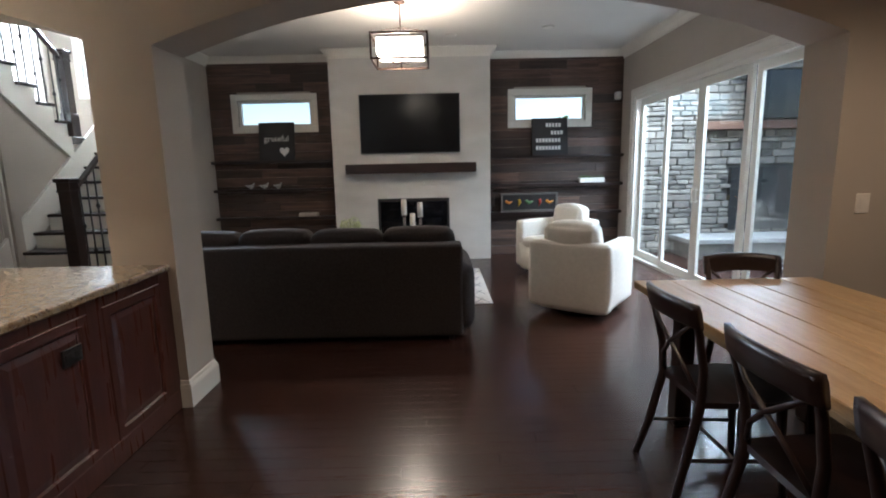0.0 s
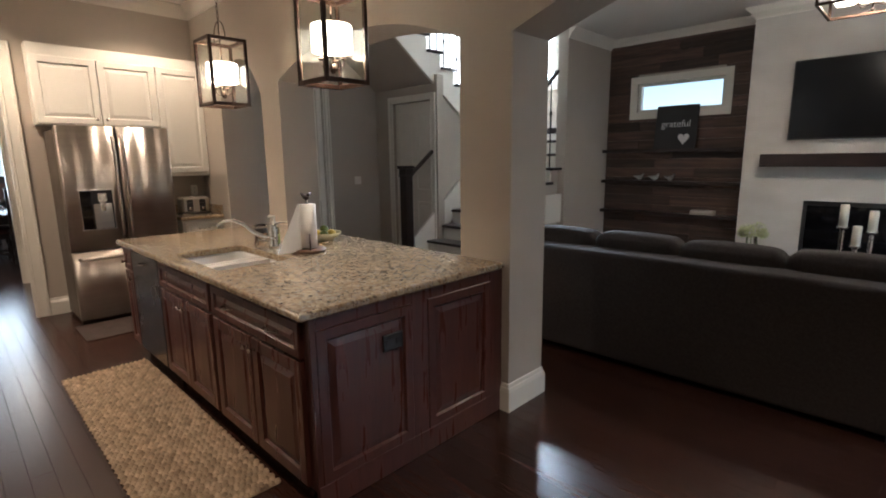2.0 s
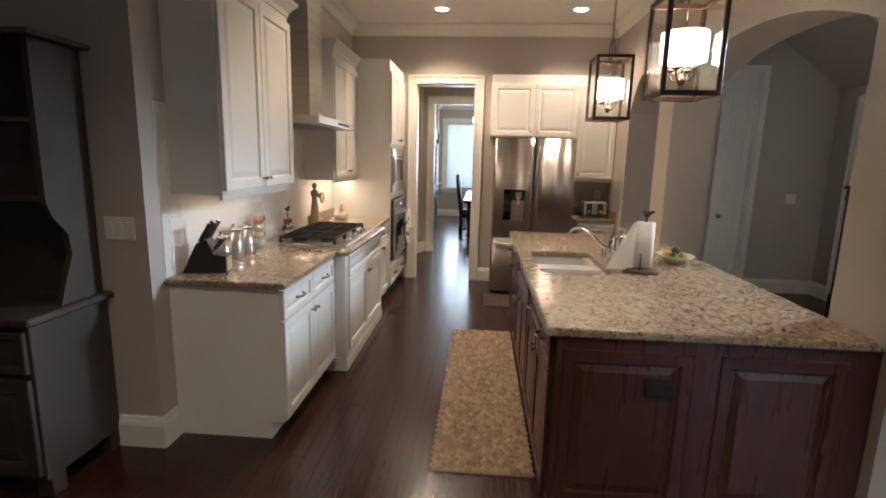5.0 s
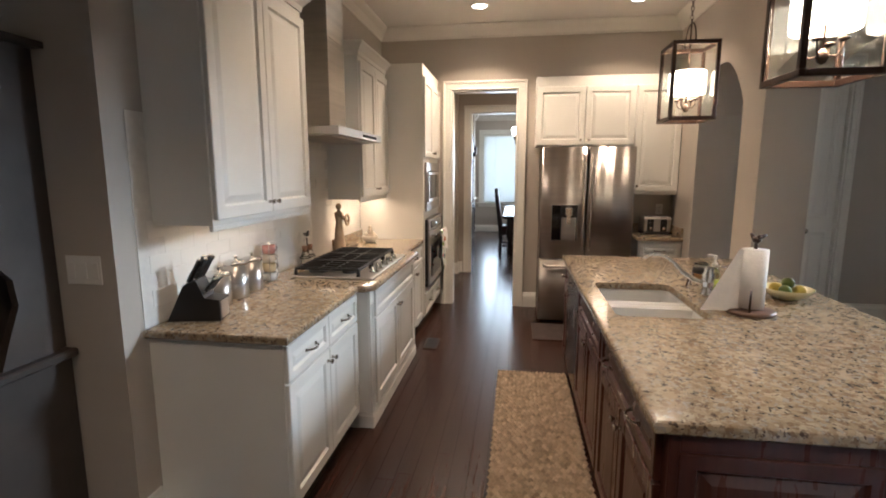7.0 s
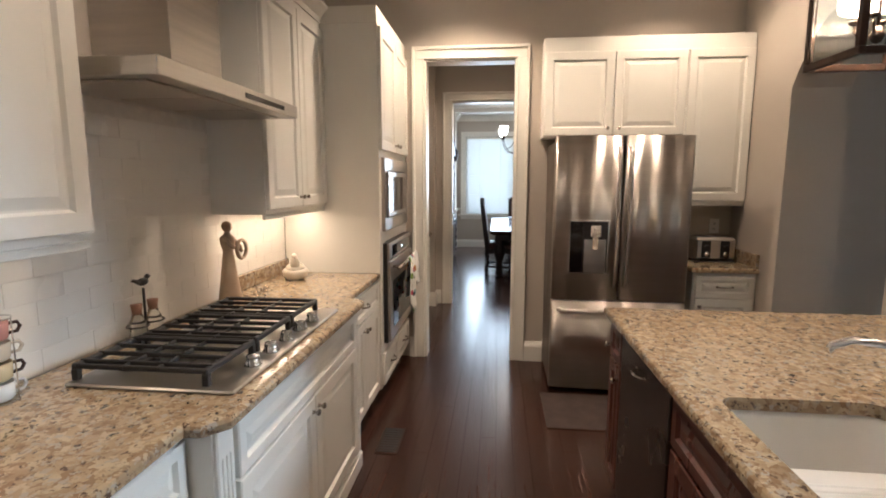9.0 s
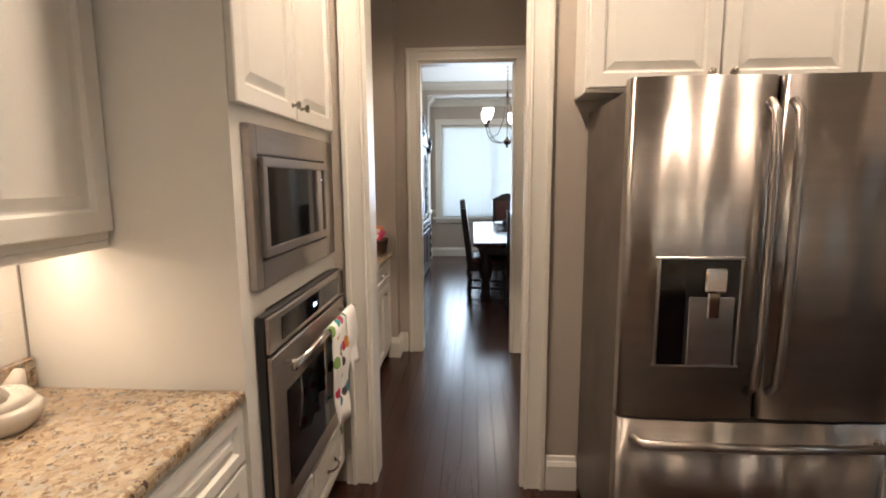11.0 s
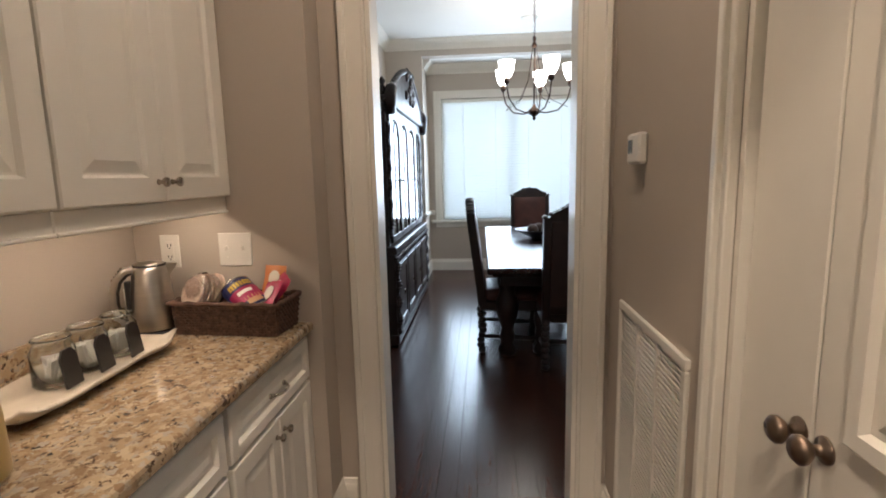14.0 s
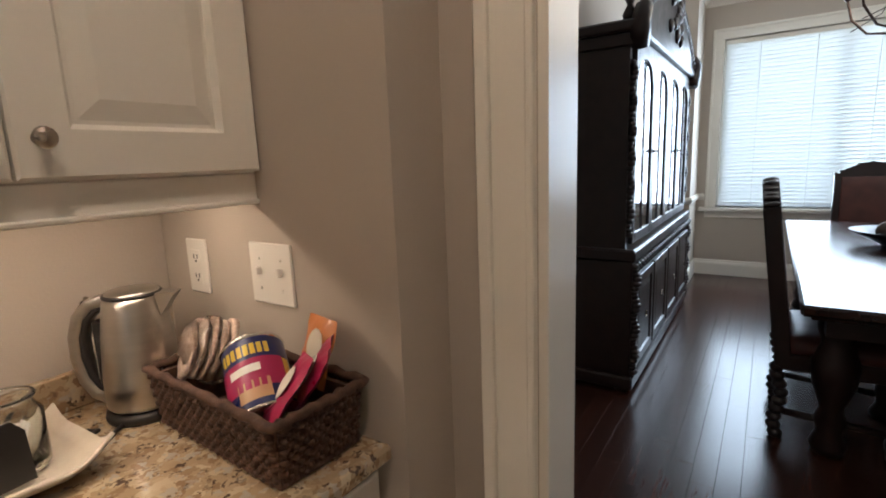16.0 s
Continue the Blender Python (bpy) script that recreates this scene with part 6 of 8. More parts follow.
# sofa
sf = thing("sofa", "long dark brown woven sofa seen from behind", "sofa", (-0.72, 4.16, 0), 180)
# the sitter faces away from the kitchen: local -y is world +y
part("frame", B().cushion(-1.28, -0.92, 0.08, 1.28, -0.01, 0.42, 0.0, 4, r=0.02), M_SOFA, sf)
part("back", B().cushion(-1.3, -0.26, 0.05, 1.3, 0.0, 0.83, 0.008, 8, r=0.03), M_SOFA, sf)
for e in (-1, 1):
    part("arm", B().cushion(e * 1.27 - 0.13, -0.95, 0.08, e * 1.27 + 0.13, -0.02, 0.66, 0.01, 6, r=0.1), M_SOFA, sf)
for k in range(4):
    x0 = -1.24 + 0.62 * k
    part("back_cushion", B().cushion(x0 + 0.005, -0.45, 0.5, x0 + 0.615, -0.2, 0.935 - 0.008 * (k % 2), 0.02, 8, r=0.07), M_SOFA, sf)
    part("seat_cushion", B().cushion(x0 + 0.005, -0.95, 0.38, x0 + 0.615, -0.42, 0.54, 0.025, 8), M_SOFA, sf)
for x in (-1.2, 1.2):
    for y in (-0.88, -0.06):
        part("foot", B().cyl((x, y, 0), (x, y, 0.1), 0.022, 10, 0.03), M_DARKWOOD, sf)


def tub_chair(at, rz, label):
    c = thing("armchair", label, "armchair", at, rz, group="cream swivel armchairs")
    n = 40
    def ring(k, z):
        pts = []
        for i in range(n):
            a = 2 * math.pi * i / n
            ca, sa = math.cos(a), math.sin(a)
            p = 0.17
            x = math.copysign(abs(ca) ** p, ca) * (0.385 - k)
            y = math.copysign(abs(sa) ** p, sa) * (0.37 - k)
            bow = 0.035 * (1 - (x / 0.385) ** 2) if sa > 0 else 0
            pts.append((x, y + bow, z))
        return pts
    rings = [ring(0.05, 0.055), ring(0.02, 0.08), ring(0.0, 0.14), ring(-0.012, 0.42)]
    vs = [p for r in rings for p in r]
    fs = [(j * n + i, j * n + (i + 1) % n, (j + 1) * n + (i + 1) % n, (j + 1) * n + i) for j in range(3) for i in range(n)]
    fs += [tuple(range(n - 1, -1, -1)), tuple(3 * n + i for i in range(n))]
    part("base", B().add(vs, fs, True), M_CREAM, c)
    part("back", B().cushion(-0.4, 0.25, 0.08, 0.4, 0.4, 0.73, 0.02, 10, r=0.035), M_CREAM, c)
    for e in (-1, 1):
        part("arm", B().cushion(e * 0.325 - 0.075, -0.37, 0.1, e * 0.325 + 0.075, 0.36, 0.715, 0.01, 10, r=0.035), M_CREAM, c)
    part("seat_cushion", B().cushion(-0.25, -0.38, 0.36, 0.25, 0.26, 0.5, 0.03, 8), M_CREAM, c)
    part("back_cushion", B().cushion(-0.25, 0.08, 0.48, 0.25, 0.28, 0.92, 0.04, 8, pose(0, 0, 0, -6, 0, 0)), M_CREAM, c)
    part("swivel_plate", B().lathe([(0.25, 0.0), (0.25, 0.02), (0.06, 0.03), (0.06, 0.07)], n=26), M_BLACK, c)
    return c


tub_chair((1.83, 5.07, 0), 143, "cream upholstered swivel tub armchair with its back turned")
tub_chair((1.95, 6.72, 0), -62, "cream upholstered swivel tub armchair facing the sofa")
ar = thing("area_rug", "white rug with a grey lattice pattern", "rug", (-0.75, 6.2, 0.0005))
part("pile", B().box(-1.75, -0.92, 0, 1.7, 0.9, 0.012, 0.004), mat("white_pile", (0.62, 0.6, 0.57), (0.55, 0.53, 0.5), 30, 0.95, bump=0.5, bscale=300), ar)
b = B()
for k in range(-14, 30):
    for s_ in (-1, 1):
        x0 = -1.75 + 0.18 * k
        pts = []
        for j in range(11):
            y = -0.9 + 0.179 * j
            x = x0 + s_ * (y + 0.9) * 0.55 + (0.2 if s_ > 0 else 0)
            if -1.73 < x < 1.68:
                pts.append((x, y))
        for p, q in zip(pts, pts[1:]):
            b.add([(p[0] - 0.008, p[1], 0.0132), (p[0] + 0.008, p[1], 0.0132), (q[0] + 0.008, q[1], 0.0132), (q[0] - 0.008, q[1], 0.0132)], [(0, 1, 2, 3)])
part("lattice", b, mat("grey_yarn", (0.2, 0.2, 0.21), None, 30, 0.95), ar)
ct = thing("coffee_table", "dark wooden coffee table behind the sofa", "coffee table", (-0.4, 6.75, 0.0125))
part("top", B().box(-0.7, -0.4, 0.4, 0.7, 0.4, 0.44, 0.006), M_DARKWOOD, ct)
for ex in (-1, 1):
    for ey in (-1, 1):
        part("leg", B().box(ex * 0.64 - 0.03, ey * 0.34 - 0.03, 0, ex * 0.64 + 0.03, ey * 0.34 + 0.03, 0.4, 0.004), M_DARKWOOD, ct)
M_CANDLE = mat("ivory_wax", (0.72, 0.68, 0.58), None, 6, 0.5)
for x, y, hh, ch_ in ((-0.09, 7.0, 0.36, 0.21), (0.13, 7.02, 0.33, 0.19), (0.03, 6.9, 0.2, 0.18)):
    cs = thing("candle_stick", "turned silver candle holder with an ivory pillar candle", "candle holder", (x, y, 0.4525), group="candle holders on the coffee table")
    prof = [(0.05, 0), (0.052, 0.01), (0.02, 0.03), (0.012, 0.05)]
    k = 0.05
    while k < hh - 0.06:
        prof += [(0.022, k + 0.02), (0.012, k + 0.04)]
        k += 0.04
    prof += [(0.02, hh - 0.03), (0.048, hh - 0.01), (0.048, hh), (0, hh)]
    part("holder", B().lathe(prof, n=18), M_CHROME, cs)
    part("candle", B().lathe([(0.036, hh), (0.036, hh + ch_), (0.03, hh + ch_ + 0.004), (0, hh + ch_ - 0.004)], n=18), M_CANDLE, cs)
    part("wick", B().cyl((0, 0, hh + ch_ - 0.005), (0, 0, hh + ch_ + 0.01), 0.0015, 6), M_BLACK, cs)
fl = thing("flower_vase", "glass vase of pale green hydrangeas", "vase", (-0.84, 6.98, 0.4525))
part("vase", B().lathe([(0.045, 0), (0.06, 0.02), (0.065, 0.1), (0.05, 0.17), (0.055, 0.19)], n=18), M_GLASS, fl)
b, rf = B(), random.Random(9)
for cx, cy, cz, R in ((-0.06, 0, 0.25, 0.07), (0.05, 0.02, 0.27, 0.075), (0.0, -0.06, 0.24, 0.07), (0.1, -0.02, 0.23, 0.06), (-0.1, 0.03, 0.22, 0.055)):
    for k in range(110):
        d = Vector((rf.gauss(0, 1), rf.gauss(0, 1), rf.gauss(0, 1))).normalized()
        p = Vector((cx, cy, cz)) + d * R * rf.uniform(0.85, 1.05)
        u = d.orthogonal().normalized()
        w = d.cross(u)
        a = rf.uniform(0, 6)
        u, w = u * math.cos(a) + w * math.sin(a), w * math.cos(a) - u * math.sin(a)
        s_ = 0.013
        b.add([p, p + u * s_ + d * 0.004, p + (u + w) * s_ * 0.8, p + w * s_ + d * 0.004, p - u * s_ + d * 0.004, p - (u + w) * s_ * 0.8, p - w * s_ + d * 0.004], [(0, 1, 2, 3), (0, 4, 5, 6)])
tagged(part("petals", b, mat("hydrangea_petal", (0.42, 0.48, 0.22), (0.55, 0.56, 0.34), 20, 0.7), fl), kind="stuff")
part("stems", B().cyl((0, 0, 0.02), (-0.05, 0, 0.22), 0.004, 6).cyl((0.01, 0, 0.02), (0.05, 0.02, 0.22), 0.004, 6).cyl((0, 0.01, 0.02), (0, -0.05, 0.2), 0.004, 6), mat("flower_stem", (0.06, 0.12, 0.03), None, 9, 0.6), fl)

# ceiling lamp
cl = thing("ceiling_lantern", "rectangular bronze lantern light with glowing shade", "ceiling lamp", (0.02, 5.8, 2.55))
b, sx, sy, h, t = B(), 0.29, 0.29, 0.27, 0.01
for z in (0.02, h):
    for e in (-1, 1):
        part("bar", B().box(-sx - t, e * sy - t, z - t, sx + t, e * sy + t, z + t, 0.002), M_BRONZE, cl)
        part("bar", B().box(e * sx - t, -sy + t, z - t, e * sx + t, sy - t, z + t, 0.002), M_BRONZE, cl)
for ex in (-1, 1):
    for ey in (-1, 1):
        part("bar", B().box(ex * sx - t, ey * sy - t, 0.02, ex * sx + t, ey * sy + t, h, 0.002), M_BRONZE, cl)
        part("stay", B().cyl((ex * sx, ey * sy, h), (0, 0, h + 0.12), 0.004, 6), M_BRONZE, cl)
b = B()
for e in (-1, 1):
    b.box(-0.24, e * 0.24 - 0.002, 0.09, 0.24, e * 0.24 + 0.002, 0.24).box(e * 0.24 - 0.002, -0.238, 0.09, e * 0.24 + 0.002, 0.238, 0.24)
part("shade", b, glow("soft_shade_glow", (1.0, 0.86, 0.68), 2.2, (0.85, 0.8, 0.72)), cl, "glowing off-white shade")
b = B().cyl((0, 0, h + 0.1), (0, 0, 0.0), 0.006, 8).lathe([(0, -0.03), (0.016, -0.018), (0.008, 0.0)], n=12)
for k in range(4):
    a = math.pi * k / 2 + 0.78
    b.tube([(0, 0, 0.03), (0.1 * math.cos(a), 0.1 * math.sin(a), 0.02), (0.14 * math.cos(a), 0.14 * math.sin(a), 0.06)], 0.004, 6).lathe([(0.02, 0.06), (0.02, 0.065), (0, 0.066)], (0.14 * math.cos(a), 0.14 * math.sin(a), 0), 10)
part("arms", b, M_BRONZE, cl)
part("stem", B().cyl((0, 0, h + 0.1), (0, 0, 0.64), 0.006, 8).lathe([(0.0, 0.615), (0.06, 0.63), (0.065, 0.649)], n=20), M_BRONZE, cl)
d = bpy.data.lights.new("lantern_bulb", "POINT")
d.energy, d.color, d.shadow_soft_size = LANTERN_W, (1.0, 0.8, 0.58), 0.08
new("lantern_bulb", d).location = (0.02, 5.8, 2.75)
for x, y in ((1.85, 6.9), (-0.45, 7.2), (0.6, 7.2)):
    v = thing("ceiling_speaker", "small round white ceiling fitting", "ceiling fitting", (x, y, H))
    part("rim", B().lathe([(0.08, -0.001), (0.078, -0.008), (0.06, -0.008), (0.0, -0.006)], n=22), M_TRIM, v)

# sliding door
sd = thing("door_1", "white four-panel sliding glass patio door", "door", (XE, 0, 0), kind="structure")
casing("y", XE, -1, SL[0], SL[1], SL[2], 0.11)
b = B().box(0.0, SL[0], SL[2] - 0.05, 0.15, SL[1], SL[2]).box(0.0, SL[0], 0, 0.15, SL[0] + 0.045, SL[2] - 0.05).box(0.0, SL[1] - 0.045, 0, 0.15, SL[1], SL[2] - 0.05).box(0.0, SL[0] + 0.045, 0.001, 0.15, SL[1] - 0.045, 0.035)
part("frame", b, M_TRIM, sd)
n = 4
pw = (SL[1] - SL[0] - 0.09) / n
for k in range(n):
    y0 = SL[0] + 0.045 + pw * k
    y1 = y0 + pw
    x = 0.03 if k % 3 else 0.075
    b = B().box(x, y0, 0.036, x + 0.04, y0 + 0.08, SL[2] - 0.052, 0.003).box(x, y1 - 0.08, 0.036, x + 0.04, y1, SL[2] - 0.052, 0.003).box(x, y0 + 0.08, 0.036, x + 0.04, y1 - 0.08, 0.14, 0.003).box(x, y0 + 0.08, SL[2] - 0.14, x + 0.04, y1 - 0.08, SL[2] - 0.052, 0.003)
    p = part("sash", b, M_TRIM, sd)
    g = part("pane", B().box(x + 0.017, y0 + 0.08, 0.14, x + 0.023, y1 - 0.08, SL[2] - 0.14), M_GLASS, p)
    g.visible_shadow = False
    if k in (1, 2):
        y = y1 - 0.04 if k == 1 else y0 + 0.04
        part("pull_handle", B().box(x - 0.035, y - 0.012, 0.98, x - 0.02, y + 0.012, 1.16, 0.004).box(x - 0.02, y - 0.012, 1.0, x, y + 0.012, 1.02).box(x - 0.02, y - 0.012, 1.12, x, y + 0.012, 1.14), M_WHITE, p)

# ---- patio ----
structure("ground", B().box(-120, -120, -0.4, 120, 120, -0.2), mat("lawn", (0.06, 0.10, 0.03), (0.09, 0.13, 0.045), 2, 0.95, bump=0.6, bscale=40), "green lawn round the house", "ground")
structure("pavement", B().box(XE + 0.15, 2.5, -0.2, 8.5, 8.1, -0.08, 0.01), M_CONC, "pale concrete patio", "patio")
pw_ = structure("wall_patio", B().box(3.55, 8.14, -0.2, 8.0, 8.5, 4.6), mat("mortar", (0.12, 0.115, 0.105), None, 9, 0.9), "stacked ledge-stone patio fireplace wall", "wall")
rs = random.Random(6)
STONES = []
for L_ in (0.18, 0.26, 0.34, 0.46):
    for h_ in (0.075, 0.115):
        b = B().box(-L_ / 2 + 0.006, -0.06, 0.005, L_ / 2 - 0.006, 0.02, h_ - 0.005, 0.012)
        me = b.mesh("stone")
        me.materials.append(M_STONE)
        STONES.append((L_, h_, me))
more, count, z = B(), 0, -0.08
while z < 4.4:
    h_ = rs.choice((0.075, 0.115))
    x = 3.56
    while x < 7.9:
        L_, hh_, me = rs.choice([q for q in STONES if q[1] == h_])
        y = 8.14 + rs.uniform(-0.02, 0.015)
        if not (5.05 < x + L_ / 2 < 6.15 and 0.35 < z < 1.35):
            if z < 2.6 and count < 300:
                piece(me, pw_, (x + L_ / 2, y, z))
                count += 1
            else:
                more.box(x + 0.006, y - 0.06, z + 0.005, x + L_ - 0.006, y + 0.02, z + h_ - 0.005, 0.012)
        x += L_
    z += h_
tagged(part("stones", more, M_STONE, pw_), kind="stuff")
fx = thing("patio_firebox", "dark outdoor firebox set in the stone wall", "fireplace", (5.6, 8.06, 0.3))
part("opening", B().box(-0.55, 0.0, 0.05, 0.55, 0.078, 1.05), M_BLACK, fx)
ht = thing("stone_hearth", "raised stone hearth with a pale slab top", "hearth", (5.3, 7.7, -0.08))
part("base", B().box(-1.15, -0.3, 0, 1.6, 0.36, 0.32, 0.01), M_STONE, ht)
part("slab", B().box(-1.2, -0.35, 0.32, 1.65, 0.36, 0.39, 0.008), M_CONC, ht)
pm = thing("patio_mantel", "brown timber mantel beam on the stone wall", "mantel", (5.5, 8.08, 1.93))
part("beam", B().box(-1.05, -0.22, 0, 1.05, 0, 0.12, 0.006), mat("cedar_beam", (0.16, 0.085, 0.055), None, 6, 0.6, stretch=(1, 9, 9)), pm)
pv = thing("patio_television", "dark outdoor television above the mantel", "television", (5.72, 8.07, 2.09))
part("screen", B().box(-0.55, -0.06, 0, 0.55, 0, 0.72, 0.006), M_BGLASS, pv)
hedge, rh = B(), random.Random(12)
for k in range(5200):
    x, y = rh.uniform(-9, 12), rh.uniform(17.5, 20.5)
    z = rh.uniform(-0.2, 2.6 if x < 1.5 else 3.1) * (0.85 + 0.15 * math.sin(x * 1.7))
    d = Vector((rh.gauss(0, 1), rh.gauss(0, 1), rh.gauss(0, 0.6))).normalized()
    u = d.orthogonal().normalized() * 0.16
    w = d.cross(u)
    p = Vector((x, y, z))
    hedge.add([p - u, p + w * 0.5, p + u * 1.3, p - w * 0.5], [(0, 1, 2, 3)])
for k in range(9):
    x = -8 + 2.4 * k
    hedge.tube([(x, 19, -0.2), (x + 0.2, 19, 1.2), (x - 0.2, 19, 2.4)], [0.14, 0.09, 0.03], 7)
tagged(link("tree_line", hedge, translucent("foliage", (0.12, 0.19, 0.06))), "leafy green trees behind the house", "trees", kind="stuff")

# board wall in the alcoves
nw = bpy.data.objects["wall_family_north"]
rb = random.Random(7)
LB = [0.5, 0.75, 1.0, 1.3]
def board(x0, x1, z, hgt):
    b = B().box(-(x1 - x0) / 2 + 0.001, -0.018, 0.001, (x1 - x0) / 2 - 0.001, 0, hgt - 0.001, 0.002)
    me = b.mesh("wall_board")
    me.materials.append(M_SHIP)
    piece(me, nw, ((x0 + x1) / 2, YN - 0.001 - rb.uniform(0, 0.006), z))
for X0, X1, w0, w1 in ((-3.2, -1.22, -2.76, -1.6), (1.2, 3.35, 1.62, 2.76)):
    z, hb = 0.0, 0.1335
    while z < 3.16:
        spans = [(X0, X1)]
        if z + hb > 2.14 and z < 2.54:
            spans = [(X0, w0), (w1, X1)]
        for a0, a1 in spans:
            x = a0
            while x < a1 - 1e-3:
                L_ = rb.choice(LB)
                e = a1 if x + L_ > a1 - 0.3 else x + L_
                board(x, e, z, min(hb, 3.195 - z))
                x = e
        z += hb

# ---- hall and stairs ----
XL, XR = -4.4, -3.25
RISE = 0.195
st = thing("staircase", "U-shaped stair with dark treads and white risers", "staircase", (-0.06, -0.05, 0), kind="structure")
LOW = [(5.39 + 0.25 * k, RISE * (k + 1)) for k in range(9)]
for y, z in LOW:
    part("tread", B().box(XL + 0.005, y - 0.03, z - 0.035, XR + 0.07, y + 0.255, z, 0.008), M_DARKWOOD, st)
    part("riser", B().box(XL + 0.005, y, z - RISE + 0.0, XR + 0.015, y + 0.02, z - 0.036), M_TRIM, st)
# panel below the open side, and landing
prof = [(5.41, 0.0), (5.41, RISE - 0.036)]
for y, z in LOW:
    prof += [(y + 0.02, z - 0.036), (y + 0.252, z - 0.036)]
prof += [(7.66, 1.9), (7.66, 0.0)]
part("side_panel", B().prism(prof, XR - 0.03, XR, "x"), M_WALL, st)
part("landing", B().box(-5.85, 7.64, 1.86, -3.2, 8.6, 1.95, 0.006).box(-5.85, 7.0, 1.86, XL, 7.64, 1.95, 0.006), M_DARKWOOD, st)
part("landing_edge", B().box(XL - 0.0, 7.62, 1.7, -3.2, 7.66, 1.86), M_TRIM, st)
UPF = [(7.0 - 0.262 * (k + 1) + 0.24, 1.95 + RISE * (k + 1)) for k in range(9)]
for y, z in UPF:
    part("tread", B().box(-5.85, y - 0.26, z - 0.035, XL + 0.05, y + 0.03, z, 0.008), M_DARKWOOD, st)
    part("riser", B().box(-5.85, y - 0.02, z - RISE, XL, y, z - 0.036), M_TRIM, st)
# stringer band and triangle wall between the flights
prof = []
for y, z in UPF:
    prof += [(y - 0.0, z - RISE - 0.0), (y - 0.0, z - 0.036), (y - 0.262, z - 0.036)]
low = [(UPF[-1][0] - 0.262, UPF[-1][1] - 0.33), (7.0, 1.62)]
part("stringer", B().prism(prof + low, XL - 0.035, XL + 0.005, "x"), M_TRIM, st)
tri = [(5.87, 0.0), (7.62, 0.0), (7.62, 1.86), (7.0, 1.86), (7.0, 1.7), (5.87, 2.54)]
part("spandrel_wall", B().prism(tri, XL - 0.1, XL - 0.036, "x"), M_WALL, st)
part("skirt", B().prism([(5.39, 0.0), (5.39, 0.45), (7.5, 2.15), (7.62, 2.15), (7.62, 1.9)], XL - 0.034, XL + 0.004, "x"), M_TRIM, st)
sl = [(7.0, 1.62), (7.0, 1.7), (UPF[-1][0] - 0.262, UPF[-1][1] - 0.25), (UPF[-1][0] - 0.262, UPF[-1][1] - 0.33)]
part("soffit", B().prism(sl, -5.85, XL - 0.036, "x"), M_WALL, st)


def newel(x, y, z0, h):
    b = B().box(x - 0.075, y - 0.075, z0, x + 0.075, y + 0.075, z0 + 0.3, 0.006).box(x - 0.062, y - 0.062, z0 + 0.3, x + 0.062, y + 0.062, z0 + h - 0.12, 0.005)
    b.box(x - 0.072, y - 0.072, z0 + h - 0.14, x + 0.072, y + 0.072, z0 + h - 0.12, 0.003).box(x - 0.085, y - 0.085, z0 + h - 0.04, x + 0.085, y + 0.085, z0 + h, 0.008)
    return b.box(x - 0.066, y - 0.066, z0 + h - 0.12, x + 0.066, y + 0.066, z0 + h - 0.04, 0.003)


part("newel_post", newel(-3.3, 5.3, 0, 1.42), M_DARKWOOD, st)
part("newel_post", newel(-4.44, 5.3, 0, 1.42), M_DARKWOOD, st)
part("newel_post", newel(XL, 7.0, 1.95, 1.1), M_DARKWOOD, st)


def rail(p, q):
    p, q = Vector(p), Vector(q)
    b = B()
    d = q - p
    pr = [(-0.028, -0.02), (0.028, -0.02), (0.032, 0.0), (0.024, 0.024), (-0.024, 0.024), (-0.032, 0.0)]
    vs = [(e.x + o, e.y, e.z + u) for e in (p, q) for o, u in pr]
    return b.add(vs, [(k, (k + 1) % 6, 6 + (k + 1) % 6, 6 + k) for k in range(6)] + [(5, 4, 3, 2, 1, 0), (6, 7, 8, 9, 10, 11)])


part("handrail", rail((-3.3, 5.36, 1.28), (-3.3, 7.1, 2.66)), M_DARKWOOD, st)
part("handrail", rail((-4.44, 5.36, 1.28), (-4.44, 5.86, 1.66)), M_DARKWOOD, st)
part("handrail", rail((XL, 6.95, 2.95), (XL, 4.95, 4.5)), M_DARKWOOD, st)


def baluster(x, y, z0, z1, material, knuckle):
    b = B().cyl((x, y, z0), (x, y, z1), 0.009, 6)
    m = z0 + (z1 - z0) * knuckle
    b.lathe([(0.009, m - 0.03), (0.02, m - 0.01), (0.02, m + 0.01), (0.009, m + 0.03)], (x, y, 0), 8)
    return part("baluster", b, material, st)


for k, (y, z) in enumerate(LOW[:8]):
    for j, dy in enumerate((0.07, 0.19)):
        top = 1.28 + (y + dy - 5.36) * (2.66 - 1.28) / 1.74
        if y + dy < 7.05:
            baluster(-3.3, y + dy, z, top, M_IRON, 0.35 if j else 0.62)
for k, (y, z) in enumerate(UPF):
    for j, dy in enumerate((-0.07, -0.19)):
        top = 2.95 + (6.95 - (y + dy)) * 0.775
        baluster(XL, y + dy, z, min(top, 5.4), M_IRON if True else M_TRIM, 0.35 if j else 0.62)
# under-stair door
ud = thing("door_2", "cream panelled door under the stairs", "door", (-4.92, 5.79, 0), kind="structure")
b = raised(0.38, 1.0)
part("leaf", B().box(-0.395, 0, 0.005, 0.395, 0.04, 2.295, 0.002), M_TRIM, ud)
for x in (-0.19, 0.19):
    for z, h in ((0.15, 0.75), (1.05, 1.1)):
        p = part("panel", raised(0.3, h, t=0.008, s=0.03), M_TRIM, ud)
        p.location = (x, 0.001, z)
casing("x", 5.75, -1, -5.32, -4.52, 2.3, 0.09)
